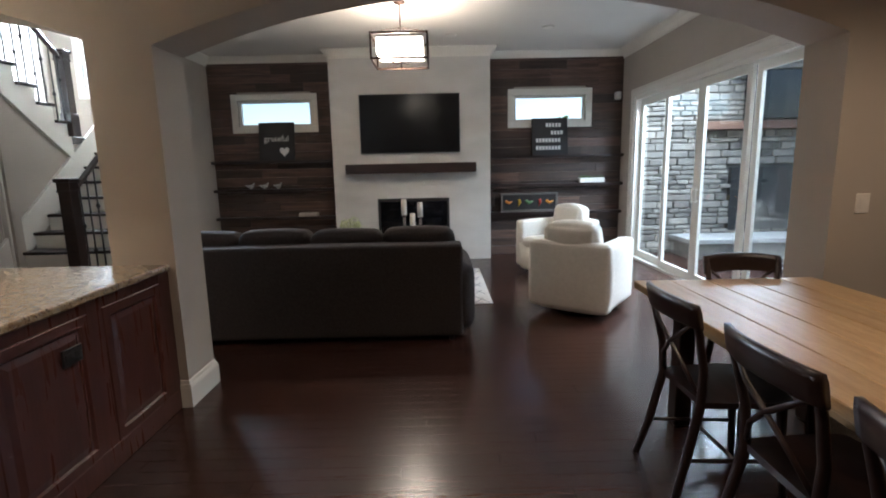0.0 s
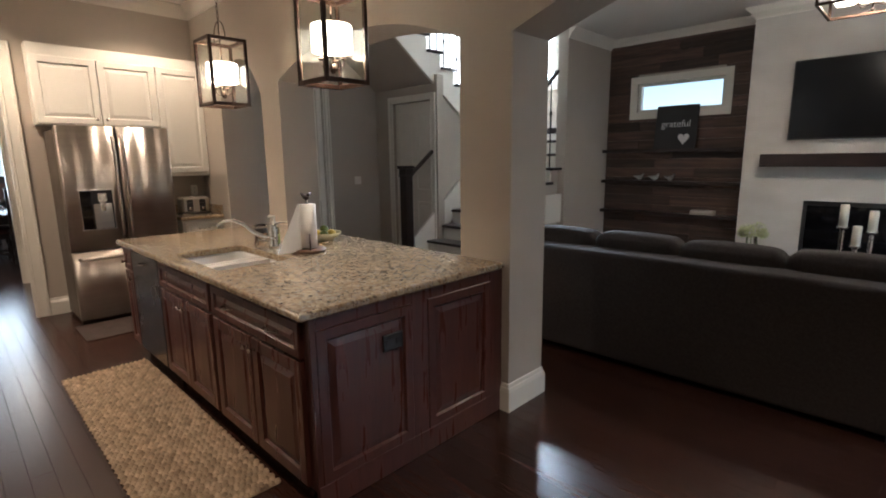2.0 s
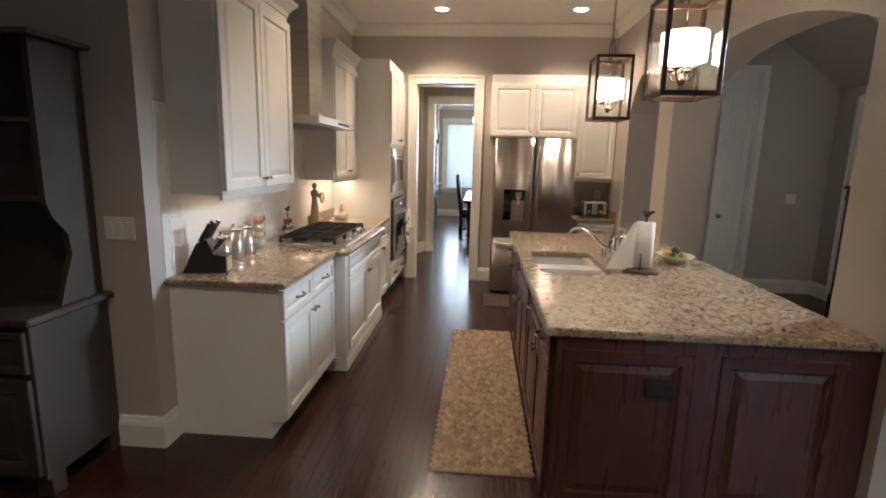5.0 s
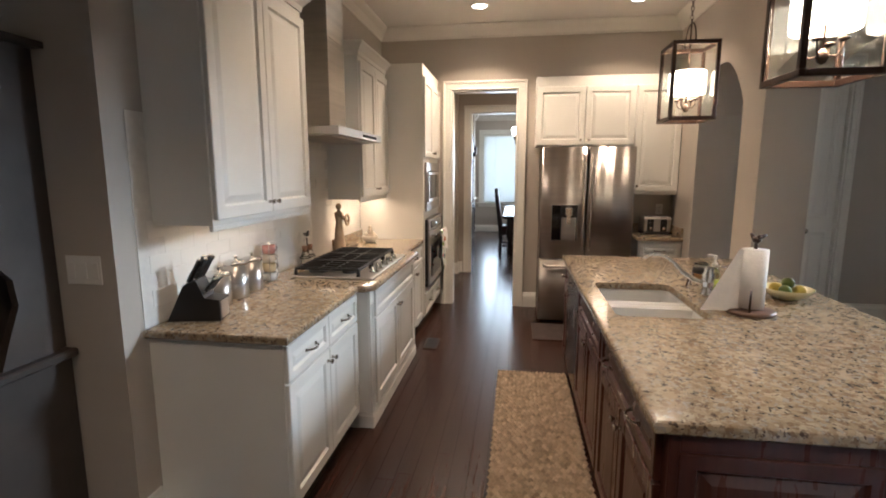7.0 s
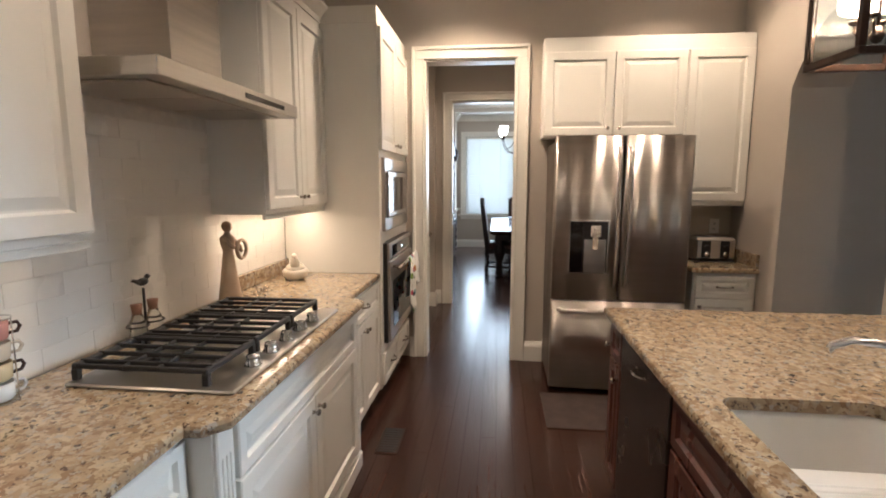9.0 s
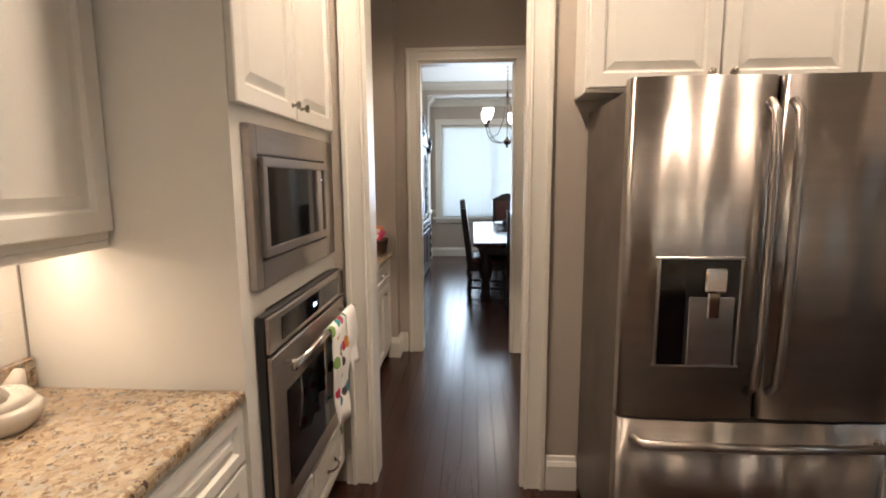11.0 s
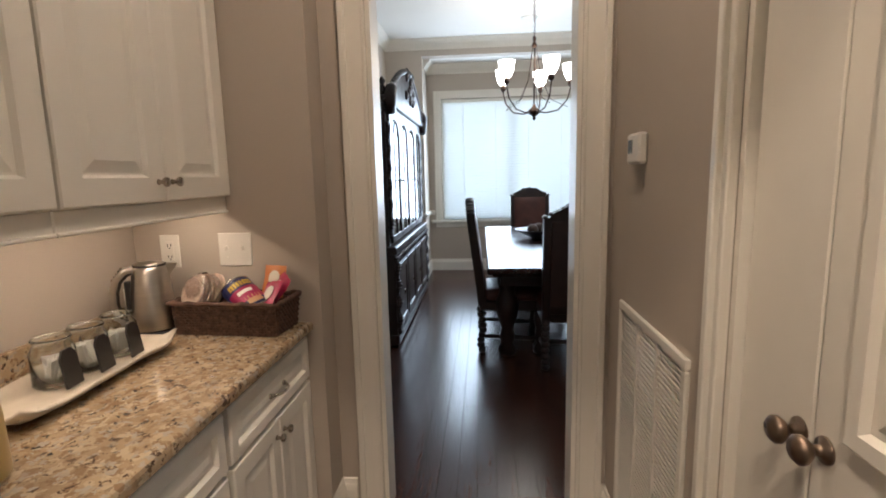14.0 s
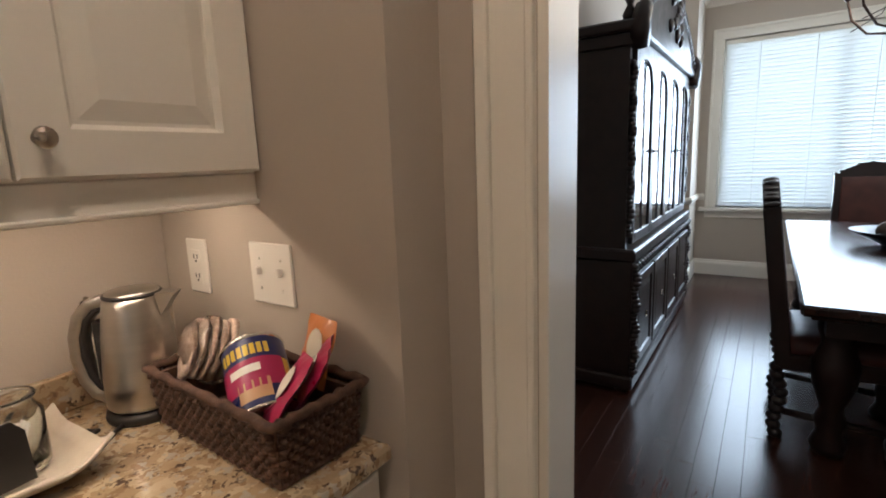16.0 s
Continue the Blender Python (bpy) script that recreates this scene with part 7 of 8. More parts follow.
# window with shutters over the landing
w = thing("window_2", "white shuttered window above the stair landing", "window", (-4.85, 8.6, 2.75), kind="structure")
b = B().box(-0.58, -0.03, -0.09, 0.58, -0.002, 0.0, 0.004).box(-0.58, -0.03, 1.25, 0.58, -0.002, 1.34, 0.004).box(-0.58, -0.03, 0, -0.5, -0.002, 1.25, 0.004).box(0.5, -0.03, 0, 0.58, -0.002, 1.25, 0.004)
part("casing", b, M_TRIM, w)
M_SHUT = translucent("shutter_white", (0.82, 0.84, 0.84))
part("shutter_frame", B().box(-0.5, 0.02, 0, -0.44, 0.05, 1.25).box(0.44, 0.02, 0, 0.5, 0.05, 1.25).box(-0.03, 0.02, 0, 0.03, 0.05, 1.25), M_TRIM, w)
for k in range(16):
    for x in (-0.235, 0.235):
        part("louver", B().box(-0.2, -0.032, -0.004, 0.2, 0.032, 0.004, 0, pose(x, 0.035, 0.045 + 0.077 * k, 38, 0, 0)), M_SHUT, w)
g = part("pane", B().box(-0.5, 0.1, 0, 0.5, 0.106, 1.25), M_GLASS, w)
g.visible_shadow = False
gr = thing("wall_grille", "white return grille in the stair side panel", "vent", (XR + 0.001, 6.85, 0.6), 90)
part("frame", B().box(-0.2, -0.01, 0, 0.2, 0, 0.4, 0.003), M_TRIM, gr)
for k in range(9):
    part("slat", B().box(-0.17, -0.016, 0.04 + 0.038 * k, 0.17, -0.009, 0.052 + 0.038 * k), M_TRIM, gr)
# narrow hall door
dl = thing("door_3", "narrow white closed door in the hall", "door", (XW1 - 0.05, 4.645, 0), 90, kind="structure")
part("leaf", B().box(-0.164, 0.0, 0.008, 0.164, 0.04, 2.678, 0.002), M_TRIM, dl)
for z, h in ((0.16, 0.8), (1.1, 1.4)):
    p = part("panel", raised(0.22, h, t=0.01, s=0.03), M_TRIM, dl)
    p.location = (0, 0.001, z)
part("door_handle", B().lathe([(0.02, 0), (0.012, 0.012), (0.01, 0.03), (0.028, 0.042), (0.026, 0.055), (0, 0.06)], n=14, m=pose(-0.125, 0.0, 0.96, 90, 0, 0)), M_NICKEL, dl)

# ---- pantry passage ----
for cx, w_, tag in ((-7.199, 0.618, "white pantry base cabinet with drawer and doors"), (-6.544, 0.688, "white pantry base cabinet beside the doorway")):
    cabinet("base_cabinet", tag, (cx, 0.442, 0), 180, w_, 0.88, 0.64,
            [("drawer", -w_ / 2 + 0.01, w_ / 2 - 0.01, 0.70, 0.865, "pull"), ("door", -w_ / 2 + 0.01, 0, 0.115, 0.69, ("r", "high", "knob")), ("door", 0, w_ / 2 - 0.01, 0.115, 0.69, ("l", "high", "knob"))], M_CAB)
solid("granite_worktop", slab_top([(-7.508, -0.198), (-5.868, -0.198), (-5.868, 0.485), (-7.508, 0.485)], 0.882, 0.92), M_GRAN, "polished speckled granite pantry worktop", "worktop")
solid("granite_upstand", B().box(-7.506, -0.198, 0.9205, -5.87, -0.178, 1.0, 0.003), M_GRAN, "low granite upstand behind the pantry worktop", "upstand")
for cx, w_ in ((-7.132, 0.752), (-6.447, 0.616)):
    c = thing("wall_cabinet", "white raised-panel pantry wall cabinet with steel knobs", "cabinet", (cx, 0.182, 0), 180)
    part("body", B().box(-w_ / 2, 0, 1.4, w_ / 2, 0.38, 2.55, 0.002), M_CAB, c)
    for s_ in (-1, 1):
        p = part("door", raised(w_ / 2 - 0.006, 1.12, s=0.07), M_CAB, c)
        p.location = (s_ * (w_ / 4 - 0.001), -0.001, 1.403)
        fit_on(ME_KNOB, p, -s_ * (w_ / 4 - 0.033), -0.022, 0.055)
    part("light_rail", B().box(-w_ / 2, 0.0, 1.345, w_ / 2, 0.022, 1.4, 0.003).box(-w_ / 2, -0.008, 1.34, w_ / 2, 0.025, 1.35, 0.003), M_CAB, c)
    crown_on(c, w_, 0.378, 2.55, M_CAB, False, False)
area("under_cabinet_strip", (-6.77, 0.08, 1.39), (-6.77, 0.02, 0), 1.3, 0.03, PANTRY_W, WARM)
plate("outlet", "white double outlet above the kettle", (-7.51, -0.055, 1.195), 90, "outlet", 0.078, 0.125)
plate("light_switch", "white two-gang toggle switch plate", (-7.51, 0.203, 1.2), 90, "toggle", 0.128, 0.125)

# kettle
kt = thing("electric_kettle", "brushed steel electric kettle with black base", "kettle", (-7.352, -0.036, 0.9205), 130)
kt.scale = (0.92, 0.92, 1.0)
part("base", B().lathe([(0.08, 0), (0.083, 0.006), (0.08, 0.018), (0.066, 0.022), (0, 0.022)], n=26), M_BLACK, kt)
part("body", B().lathe([(0.073, 0.024), (0.078, 0.03), (0.077, 0.09), (0.07, 0.17), (0.06, 0.235), (0.056, 0.25)], n=32), M_STEELH, kt)
part("lid", B().lathe([(0.056, 0.25), (0.05, 0.258), (0.02, 0.262), (0, 0.262)], n=28), M_STEELH, kt)
part("lid_rim", B().lathe([(0.057, 0.247), (0.0585, 0.2505), (0.056, 0.254)], n=28), M_BLACK, kt)
part("spout", B().prism([(0.05, 0.19), (0.095, 0.25), (0.045, 0.252)], -0.02, 0.02, "y"), M_STEELH, kt)


def strap(pts, t, w):
    """A flat band of thickness t and width w bent along pts in the xz plane."""
    b = B()
    n = len(pts)
    out = []
    for i in range(n):
        a, c = Vector(pts[max(i - 1, 0)]), Vector(pts[min(i + 1, n - 1)])
        d = (c - a).normalized()
        out.append((d.y * t / 2, -d.x * t / 2))
    vs = []
    for (x, z), (ox, oz) in zip(pts, out):
        for sx, sy in ((1, -0.8), (1, 0.8), (0.5, 1), (-1, 1), (-1, -1), (0.5, -1)):
            vs.append((x + ox * sx, sy * w / 2, z + oz * sx))
    fs = [(i * 6 + k, i * 6 + (k + 1) % 6, (i + 1) * 6 + (k + 1) % 6, (i + 1) * 6 + k) for i in range(n - 1) for k in range(6)]
    fs += [(5, 4, 3, 2, 1, 0), tuple((n - 1) * 6 + k for k in range(6))]
    return b.add(vs, fs, True)


grip = [(-0.05, 0.243), (-0.085, 0.236), (-0.112, 0.21), (-0.126, 0.17), (-0.128, 0.125), (-0.118, 0.08), (-0.1, 0.05), (-0.074, 0.036)]
hn = part("handle", strap(grip, 0.022, 0.036), M_STEELH, kt)
part("grip_liner", strap([(x * 0.89 + 0.002, 0.14 + (z - 0.14) * 0.88) for x, z in grip], 0.01, 0.032), M_BLACK, hn)
for k in range(5):
    part("button", B().box(-0.012, -0.004, -0.004, 0.012, 0.004, 0.004, 0.001, pose(-0.092 - 0.0075 * k, 0, 0.2405 - 0.0095 * k, 0, 40 + 6 * k, 90)), M_BLACK if k % 2 else M_NICKEL, hn)
lw = part("level_window", B().box(-0.088, -0.013, 0.05, -0.06, 0.013, 0.2, 0.004), M_BLACK, kt)
part("gauge", B().box(-0.0915, -0.006, 0.065, -0.087, 0.006, 0.175, 0.001), M_WHITE, lw)
for k in range(6):
    part("mark", B().box(-0.0925, -0.006, 0.075 + 0.018 * k, -0.0914, 0.002, 0.0775 + 0.018 * k), M_BLACK, lw)
cord = [(-7.31, -0.02, 0.926), (-7.25, 0.02, 0.926), (-7.17, -0.03, 0.926), (-7.22, -0.06, 0.926), (-7.25, -0.02, 0.928), (-7.2, 0.0, 0.93), (-7.16, -0.06, 0.928), (-7.13, -0.13, 0.93), (-7.18, -0.185, 0.96)]
solid("power_cord", B().tube(cord, 0.0045, 7), M_BLACK, "black kettle power cord lying on the worktop", "cord")

# basket with snacks
bk = thing("snack_basket", "dark woven seagrass basket against the wall", "basket", (-7.408, 0.243, 0.9205), -3)
M_WICK = mat("seagrass", (0.105, 0.055, 0.035), (0.05, 0.026, 0.018), 40, 0.8, bump=0.5, bscale=150, random_tint=0.3)
HX, HY, HZ = 0.08, 0.188, 0.115


def weave(b, p0, p1, out, rows, cols, z0, z1, flare):
    p0, p1, out = Vector(p0), Vector(p1), Vector(out)
    L_ = (p1 - p0).length
    d = (p1 - p0) / L_
    for r in range(rows):
        z = z0 + (z1 - z0) * (r + 0.5) / rows
        hh = (z1 - z0) / rows * 0.56
        for c in range(cols):
            u = (c + 0.5) / cols
            m = p0 + d * L_ * u + out * (flare * (z - z0) / (z1 - z0) + (0.0025 if (r + c) % 2 else -0.0015)) + Vector((0, 0, z))
            w = d * (L_ / cols * 0.62)
            t = out * 0.004
            up = Vector((0, 0, hh))
            q = [m - w - up * 0.6, m + w - up * 0.6, m + w + up * 0.6, m - w + up * 0.6]
            b.add([*(x - t for x in q), m - w * 0.5 - up * 0.7 + t, m + w * 0.5 - up * 0.7 + t, m + w * 0.5 + up * 0.7 + t, m - w * 0.5 + up * 0.7 + t],
                  [(4, 5, 6, 7), (0, 1, 5, 4), (1, 2, 6, 5), (2, 3, 7, 6), (3, 0, 4, 7)], True)


b = B()
fl_ = 0.014
for a, e, o, n_ in (((-HX, -HY, 0), (-HX, HY, 0), (-1, 0, 0), 34), ((HX, HY, 0), (HX, -HY, 0), (1, 0, 0), 34), ((HX, -HY, 0), (-HX, -HY, 0), (0, -1, 0), 16), ((-HX, HY, 0), (HX, HY, 0), (0, 1, 0), 16)):
    weave(b, a, e, o, 11, n_, 0.004, HZ - 0.006, fl_)
tagged(part("woven_side", b, M_WICK, bk), kind="stuff")
b = B().box(-HX, -HY, 0, HX, HY, 0.006)
t_ = 0.006
for e in (-1, 1):
    b.box(e * HX - 0.004, -HY, 0.004, e * HX + 0.004, HY, HZ - 0.01).box(-HX, e * HY - 0.004, 0.004, HX, e * HY + 0.004, HZ - 0.01)
part("liner", b, M_WICK, bk)
rx, ry = HX + fl_, HY + fl_
pts = []
for p, q in (((-rx, -ry), (rx, -ry)), ((rx, -ry), (rx, ry)), ((rx, ry), (-rx, ry)), ((-rx, ry), (-rx, -ry))):
    for k in range(16):
        u = k / 16
        pts.append((p[0] + (q[0] - p[0]) * u, p[1] + (q[1] - p[1]) * u, HZ + 0.003 * math.sin(k * 2.4)))
part("rim", B().tube(pts, [0.008 + 0.0015 * (k % 2) for k in range(len(pts))], 7, closed=True), M_WICK, bk)
# nut tin
tin = thing("nut_tin", "blue and pink nut tin lying in the basket", "tin", (-7.393, 0.292, 1.035))
tin.scale = (1.08, 1.08, 1.0)
TM = pose(0, 0, 0, 54, 20, -42)


def shell(r, z0, z1, a0, a1, n=10):
    b = B()
    vs = [((r) * math.cos(a0 + (a1 - a0) * k / n), r * math.sin(a0 + (a1 - a0) * k / n), z) for z in (z0, z1) for k in range(n + 1)]
    return b.add(vs, [(k, k + 1, n + 2 + k, n + 1 + k) for k in range(n)], True, TM)


part("can", B().lathe([(0.05, -0.07), (0.051, -0.066), (0.051, 0.066), (0.05, 0.07), (0, 0.07)], n=26, m=TM), mat("tin_blue", (0.012, 0.02, 0.1), None, 6, 0.3), tin)
for col, z0, z1, a0, a1 in (((0.34, 0.015, 0.09), -0.035, 0.022, 0.35, 2.75), ((0.5, 0.3, 0.16), -0.056, -0.02, 1.2, 2.2), ((0.62, 0.45, 0.05), -0.062, 0.02, 2.78, 3.1)):
    part("print_band", shell(0.0514 + 0.0003 * (z0 > -0.05), z0, z1, a0, a1), mat("tin_print", col, None, 6, 0.4), tin)
M_TINY = mat("tin_yellow", (0.62, 0.45, 0.05), None, 6, 0.4)
for k in range(8):
    part("print_bar", shell(0.0516, 0.03, 0.052, 0.75 + 0.21 * k, 0.9 + 0.21 * k, 3), M_TINY, tin)
part("print_bar", shell(0.0521, -0.005, 0.01, 1.0, 2.0), M_PAPER, tin)
part("rim", B().lathe([(0.052, 0.066), (0.053, 0.07), (0.052, 0.073), (0.049, 0.072)], n=26, m=TM).lathe([(0.052, -0.073), (0.053, -0.07), (0.052, -0.067)], n=26, m=TM), M_CHROME, tin)
# bag of biscuits
bg = thing("snack_bag", "clear bag of pale round puffed rice cakes", "bag", (-7.405, 0.128, 1.062))
rq = random.Random(4)
M_CAKE = mat("puffed_rice", (0.62, 0.5, 0.41), (0.45, 0.33, 0.26), 90, 0.85, bump=0.9, bscale=150)
for k in range(5):
    m_ = pose(0.026 - 0.011 * k, -0.03 + 0.014 * k, 0.002 * k, 0, 66, -24)
    b = B()
    vs, fs, n, k_ = [], [], 26, 6
    for s_ in (0, 1):
        for j in range(k_):
            for i in range(n):
                a, r = 2 * math.pi * i / n, 0.054 * (j + 0.5) / (k_ - 0.5)
                vs.append((r * math.cos(a), r * math.sin(a), (0.006 if s_ else -0.006) * (1 - 0.35 * (j / k_) ** 3) + rq.uniform(-0.0016, 0.0016)))
    o = k_ * n
    for j in range(k_ - 1):
        for i in range(n):
            q = (j * n + i, (j + 1) * n + i, (j + 1) * n + (i + 1) % n, j * n + (i + 1) % n)
            fs += [q[::-1], tuple(o + v for v in q)]
    for i in range(n):
        e, g_ = (k_ - 1) * n + i, (k_ - 1) * n + (i + 1) % n
        fs.append((e, g_, o + g_, o + e))
    fs += [tuple(range(n)), tuple(o + i for i in range(n))]
    part("rice_cake", b.add(vs, fs, True, m_), M_CAKE, bg)
vs, fs, n, k_ = [], [], 22, 12
for j in range(k_ + 1):
    for i in range(n):
        a, e = 2 * math.pi * i / n, math.pi * j / k_
        r = 1 + 0.05 * math.sin(7 * a + 3 * j) + 0.04 * math.sin(5 * e + 2 * a)
        vs.append((0.05 * r * math.sin(e) * math.cos(a), 0.072 * r * math.sin(e) * math.sin(a), -0.066 * r * math.cos(e)))
for j in range(k_):
    for i in range(n):
        fs.append((j * n + i, j * n + (i + 1) % n, (j + 1) * n + (i + 1) % n, (j + 1) * n + i))
part("film", B().add(vs, fs, True), glass("thin_film", (0.97, 0.97, 0.98), 0.08), bg)
# packets
for at_, rot, w_, h_, col, band in (((-7.43, 0.39, 1.06), (58, 18, 36), 0.1, 0.13, (0.34, 0.015, 0.07), (0.7, 0.66, 0.6)), ((-7.385, 0.375, 1.045), (50, -10, 60), 0.09, 0.13, (0.4, 0.02, 0.09), (0.7, 0.66, 0.6)), ((-7.463, 0.365, 1.085), (70, 0, 78), 0.09, 0.12, (0.55, 0.2, 0.06), (0.6, 0.55, 0.45))):
    pk = thing("snack_packet", "shiny red and orange snack packet in the basket", "packet", (0, 0, 0), group="packets in the basket")
    pk.matrix_basis = pose(*at_, *rot)
    vs, fs, n = [], [], 8
    for s_ in (-1, 1):
        for i in range(n + 1):
            for j in range(n + 1):
                u, v_ = 2 * i / n - 1, 2 * j / n - 1
                vs.append((u * w_ / 2, v_ * h_ / 2, s_ * 0.011 * (1 - u ** 2) * (1 - v_ ** 4) + 0.002 * math.sin(9 * u + 5 * v_)))
    m_ = (n + 1) ** 2
    for i in range(n):
        for j in range(n):
            q = (i * (n + 1) + j, (i + 1) * (n + 1) + j, (i + 1) * (n + 1) + j + 1, i * (n + 1) + j + 1)
            fs.append(q[::-1])
            fs.append(tuple(k + m_ for k in q))
    part("wrapper", B().add(vs, fs, True), mat("foil_wrapper", col, None, 8, 0.3), pk)
    part("print_patch", B().ball((0.005, 0.01, 0.0118), 0.024, 0.03, 0.0022, 14, 6), mat("packet_print", band, None, 8, 0.5), pk)
# tray with jars and tea boxes
ty = thing("serving_tray", "cream curled-edge ceramic tray on the worktop", "tray", (-6.925, 0.03, 0.9205), 2)
vs, fs, nx, ny = [], [], 26, 10
for i in range(nx + 1):
    for j in range(ny + 1):
        u, v_ = 2 * i / nx - 1, 2 * j / ny - 1
        z = 0.012 + 0.024 * max(0, (abs(v_) - 0.6) / 0.4) ** 1.5 + 0.03 * max(0, (abs(u) - 0.78) / 0.22) ** 1.5 + 0.004 * math.sin(9 * u) * abs(v_)
        vs.append((u * 0.29, v_ * 0.11 + 0.006 * math.sin(7 * u), z))
for i in range(nx):
    for j in range(ny):
        fs.append((i * (ny + 1) + j, (i + 1) * (ny + 1) + j, (i + 1) * (ny + 1) + j + 1, i * (ny + 1) + j + 1))
p = part("dish", B().add(vs, fs, True), M_PALE, ty)
p.modifiers.new("thick", "SOLIDIFY").thickness = 0.008
part("foot", B().box(-0.2, -0.05, 0.0, 0.2, 0.05, 0.009, 0.003), M_PALE, ty)
JAR = [(0.05, 0.0), (0.056, 0.006), (0.056, 0.1), (0.044, 0.118), (0.044, 0.128), (0.047, 0.13), (0.047, 0.135), (0.041, 0.135), (0.041, 0.118), (0.052, 0.1), (0.052, 0.01), (0, 0.008)]
for k, x in enumerate((-7.115, -7.0, -6.89)):
    y = 0.012 - 0.004 * k
    jg = thing("glass_jar", "round clear glass jar holding white packets", "jar", (x, y, 0.9345), group="jars on the tray")
    jg.scale = (0.92, 0.92, 0.95)
    part("glass", B().lathe(JAR, n=26), M_GLASS, jg)
    part("rim_ring", B().tube([(0.046 * math.cos(w), 0.046 * math.sin(w), 0.132) for w in [2 * math.pi * q / 22 for q in range(22)]], 0.004, 7, closed=True), M_GLASS, jg)
    b = B()
    for j in range(9):
        b.box(-0.02, -0.001, 0.012, 0.02, 0.001, 0.08, 0, pose(rq.uniform(-0.015, 0.015), rq.uniform(-0.02, 0.02), 0, rq.uniform(-18, 18), rq.uniform(-15, 15), rq.uniform(0, 180)))
    part("sugar_packets", b, M_PAPER, jg)
    tg = thing("chalk_tag", "black chalkboard tag leaning on a jar", "tag", (x + 0.02, y + 0.068, 0.94), 187, group="tags in front of the jars")
    part("board", B().prism([(-0.03, 0), (0.03, 0), (0.03, 0.08), (0.015, 0.1), (-0.015, 0.1), (-0.03, 0.08)], -0.006, 0.0, "y", pose(0, 0, 0, -8)), M_BLACK, tg)
pc = thing("pitcher", "pale yellow ceramic pitcher on the worktop", "pitcher", (-6.485, 0.2, 0.9205))
M_YEL = mat("yellow_glaze", (0.56, 0.42, 0.17), (0.5, 0.37, 0.14), 5, 0.35)
part("body", B().lathe([(0.055, 0), (0.062, 0.01), (0.06, 0.12), (0.052, 0.2), (0.05, 0.25), (0.056, 0.3), (0.052, 0.3), (0.046, 0.25), (0.05, 0.1), (0, 0.02)], n=26), M_YEL, pc)
part("handle", B().tube([(0.05, 0, 0.26), (0.1, 0, 0.25), (0.11, 0, 0.17), (0.06, 0, 0.09)], 0.01, 8), M_YEL, pc)

# north side: thermostat, grille, door
th = thing("thermostat", "white wall thermostat with a small grey display", "thermostat", (-7.33, PN, 1.525))
part("case", B().box(-0.06, -0.03, -0.045, 0.06, 0, 0.05, 0.008), M_WHITE, th)
part("display", B().box(-0.042, -0.032, -0.012, 0.0, -0.0295, 0.03, 0.002), mat("lcd_grey", (0.12, 0.14, 0.14), None, 5, 0.25), th)
rv = thing("return_grille", "large white louvred return-air grille in the wall", "vent", (-7.19, PN, 0.2), 0)
rv.scale = (0.94, 1, 1)
b = B().box(-0.31, -0.014, 0, 0.31, 0, 0.03, 0.004).box(-0.31, -0.014, 0.78, 0.31, 0, 0.81, 0.004).box(-0.31, -0.014, 0.03, -0.28, 0, 0.78, 0.004).box(0.28, -0.014, 0.03, 0.31, 0, 0.78, 0.004)
b.box(-0.1, -0.013, 0.03, -0.085, 0, 0.78).box(0.085, -0.013, 0.03, 0.1, 0, 0.78)
part("frame", b, M_TRIM, rv)
part("back", B().box(-0.28, -0.001, 0.03, 0.28, 0.0, 0.78), M_TRIM, rv)
for k in range(46):
    part("slat", B().box(-0.28, -0.0095, -0.0015, 0.28, 0.0, 0.0015, 0, pose(0, -0.0015, 0.04 + 0.016 * k, -38, 0, 0)), M_TRIM, rv)
dd = thing("door_4", "pair of cream panelled closet doors with bronze knobs", "door", (-6.5, PN + 0.02, 0), 0, kind="structure")
M_AGED = mat("aged_nickel", (0.26, 0.2, 0.155), (0.2, 0.15, 0.115), 12, 0.3, 1.0, bump=0.03)
for name_, x0, x1, kx in (("narrow_leaf", -0.214, -0.002, -0.03), ("leaf", 0.002, 0.55, 0.032)):
    lf = part(name_, B().box(x0, 0.0, 0.008, x1, 0.04, 2.1, 0.003), M_TRIM, dd)
    if name_ == "leaf":
        for z, h in ((0.16, 0.73), (1.07, 0.91)):
            p = part("panel", raised(0.42, h, t=0.012, s=0.03), M_TRIM, lf)
            p.location = (0.285, 0.001, z)
    part("door_handle", B().lathe([(0.022, 0), (0.021, 0.004), (0.01, 0.008), (0.008, 0.018), (0.016, 0.025), (0.023, 0.034), (0.023, 0.041), (0.016, 0.048), (0, 0.05)], n=20, m=pose(kx, 0.0, 1.035, 90, 0, 0)), M_AGED, lf)
jamb("x", PN, PN + 0.15, -6.735, -5.93, 2.12)
# unseen solid block closes the doorway; its near-black colour stands for closet shade
structure("wall_closet", B().box(-6.85, PN + 0.16, 0, -5.87, 2.6, 2.3), M_SUB, "unseen solid dark block behind the closet doors", "wall")
# added unseen can, set to graze the closet doors and light the jog wall
can_light(-6.75, 1.12, H, CAN_W * PANTRY_CAN)
solid("filler_panel", B().box(-6.198, -0.198, 0, -5.868, 0.442, 0.88, 0.002), M_CAB, "white filler panel beside the pantry cabinet", "panel")
solid("filler_panel", B().box(-6.138, -0.198, 1.36, -5.868, 0.182, 2.55, 0.002), M_CAB, "white filler panel beside the pantry wall cabinet", "panel")

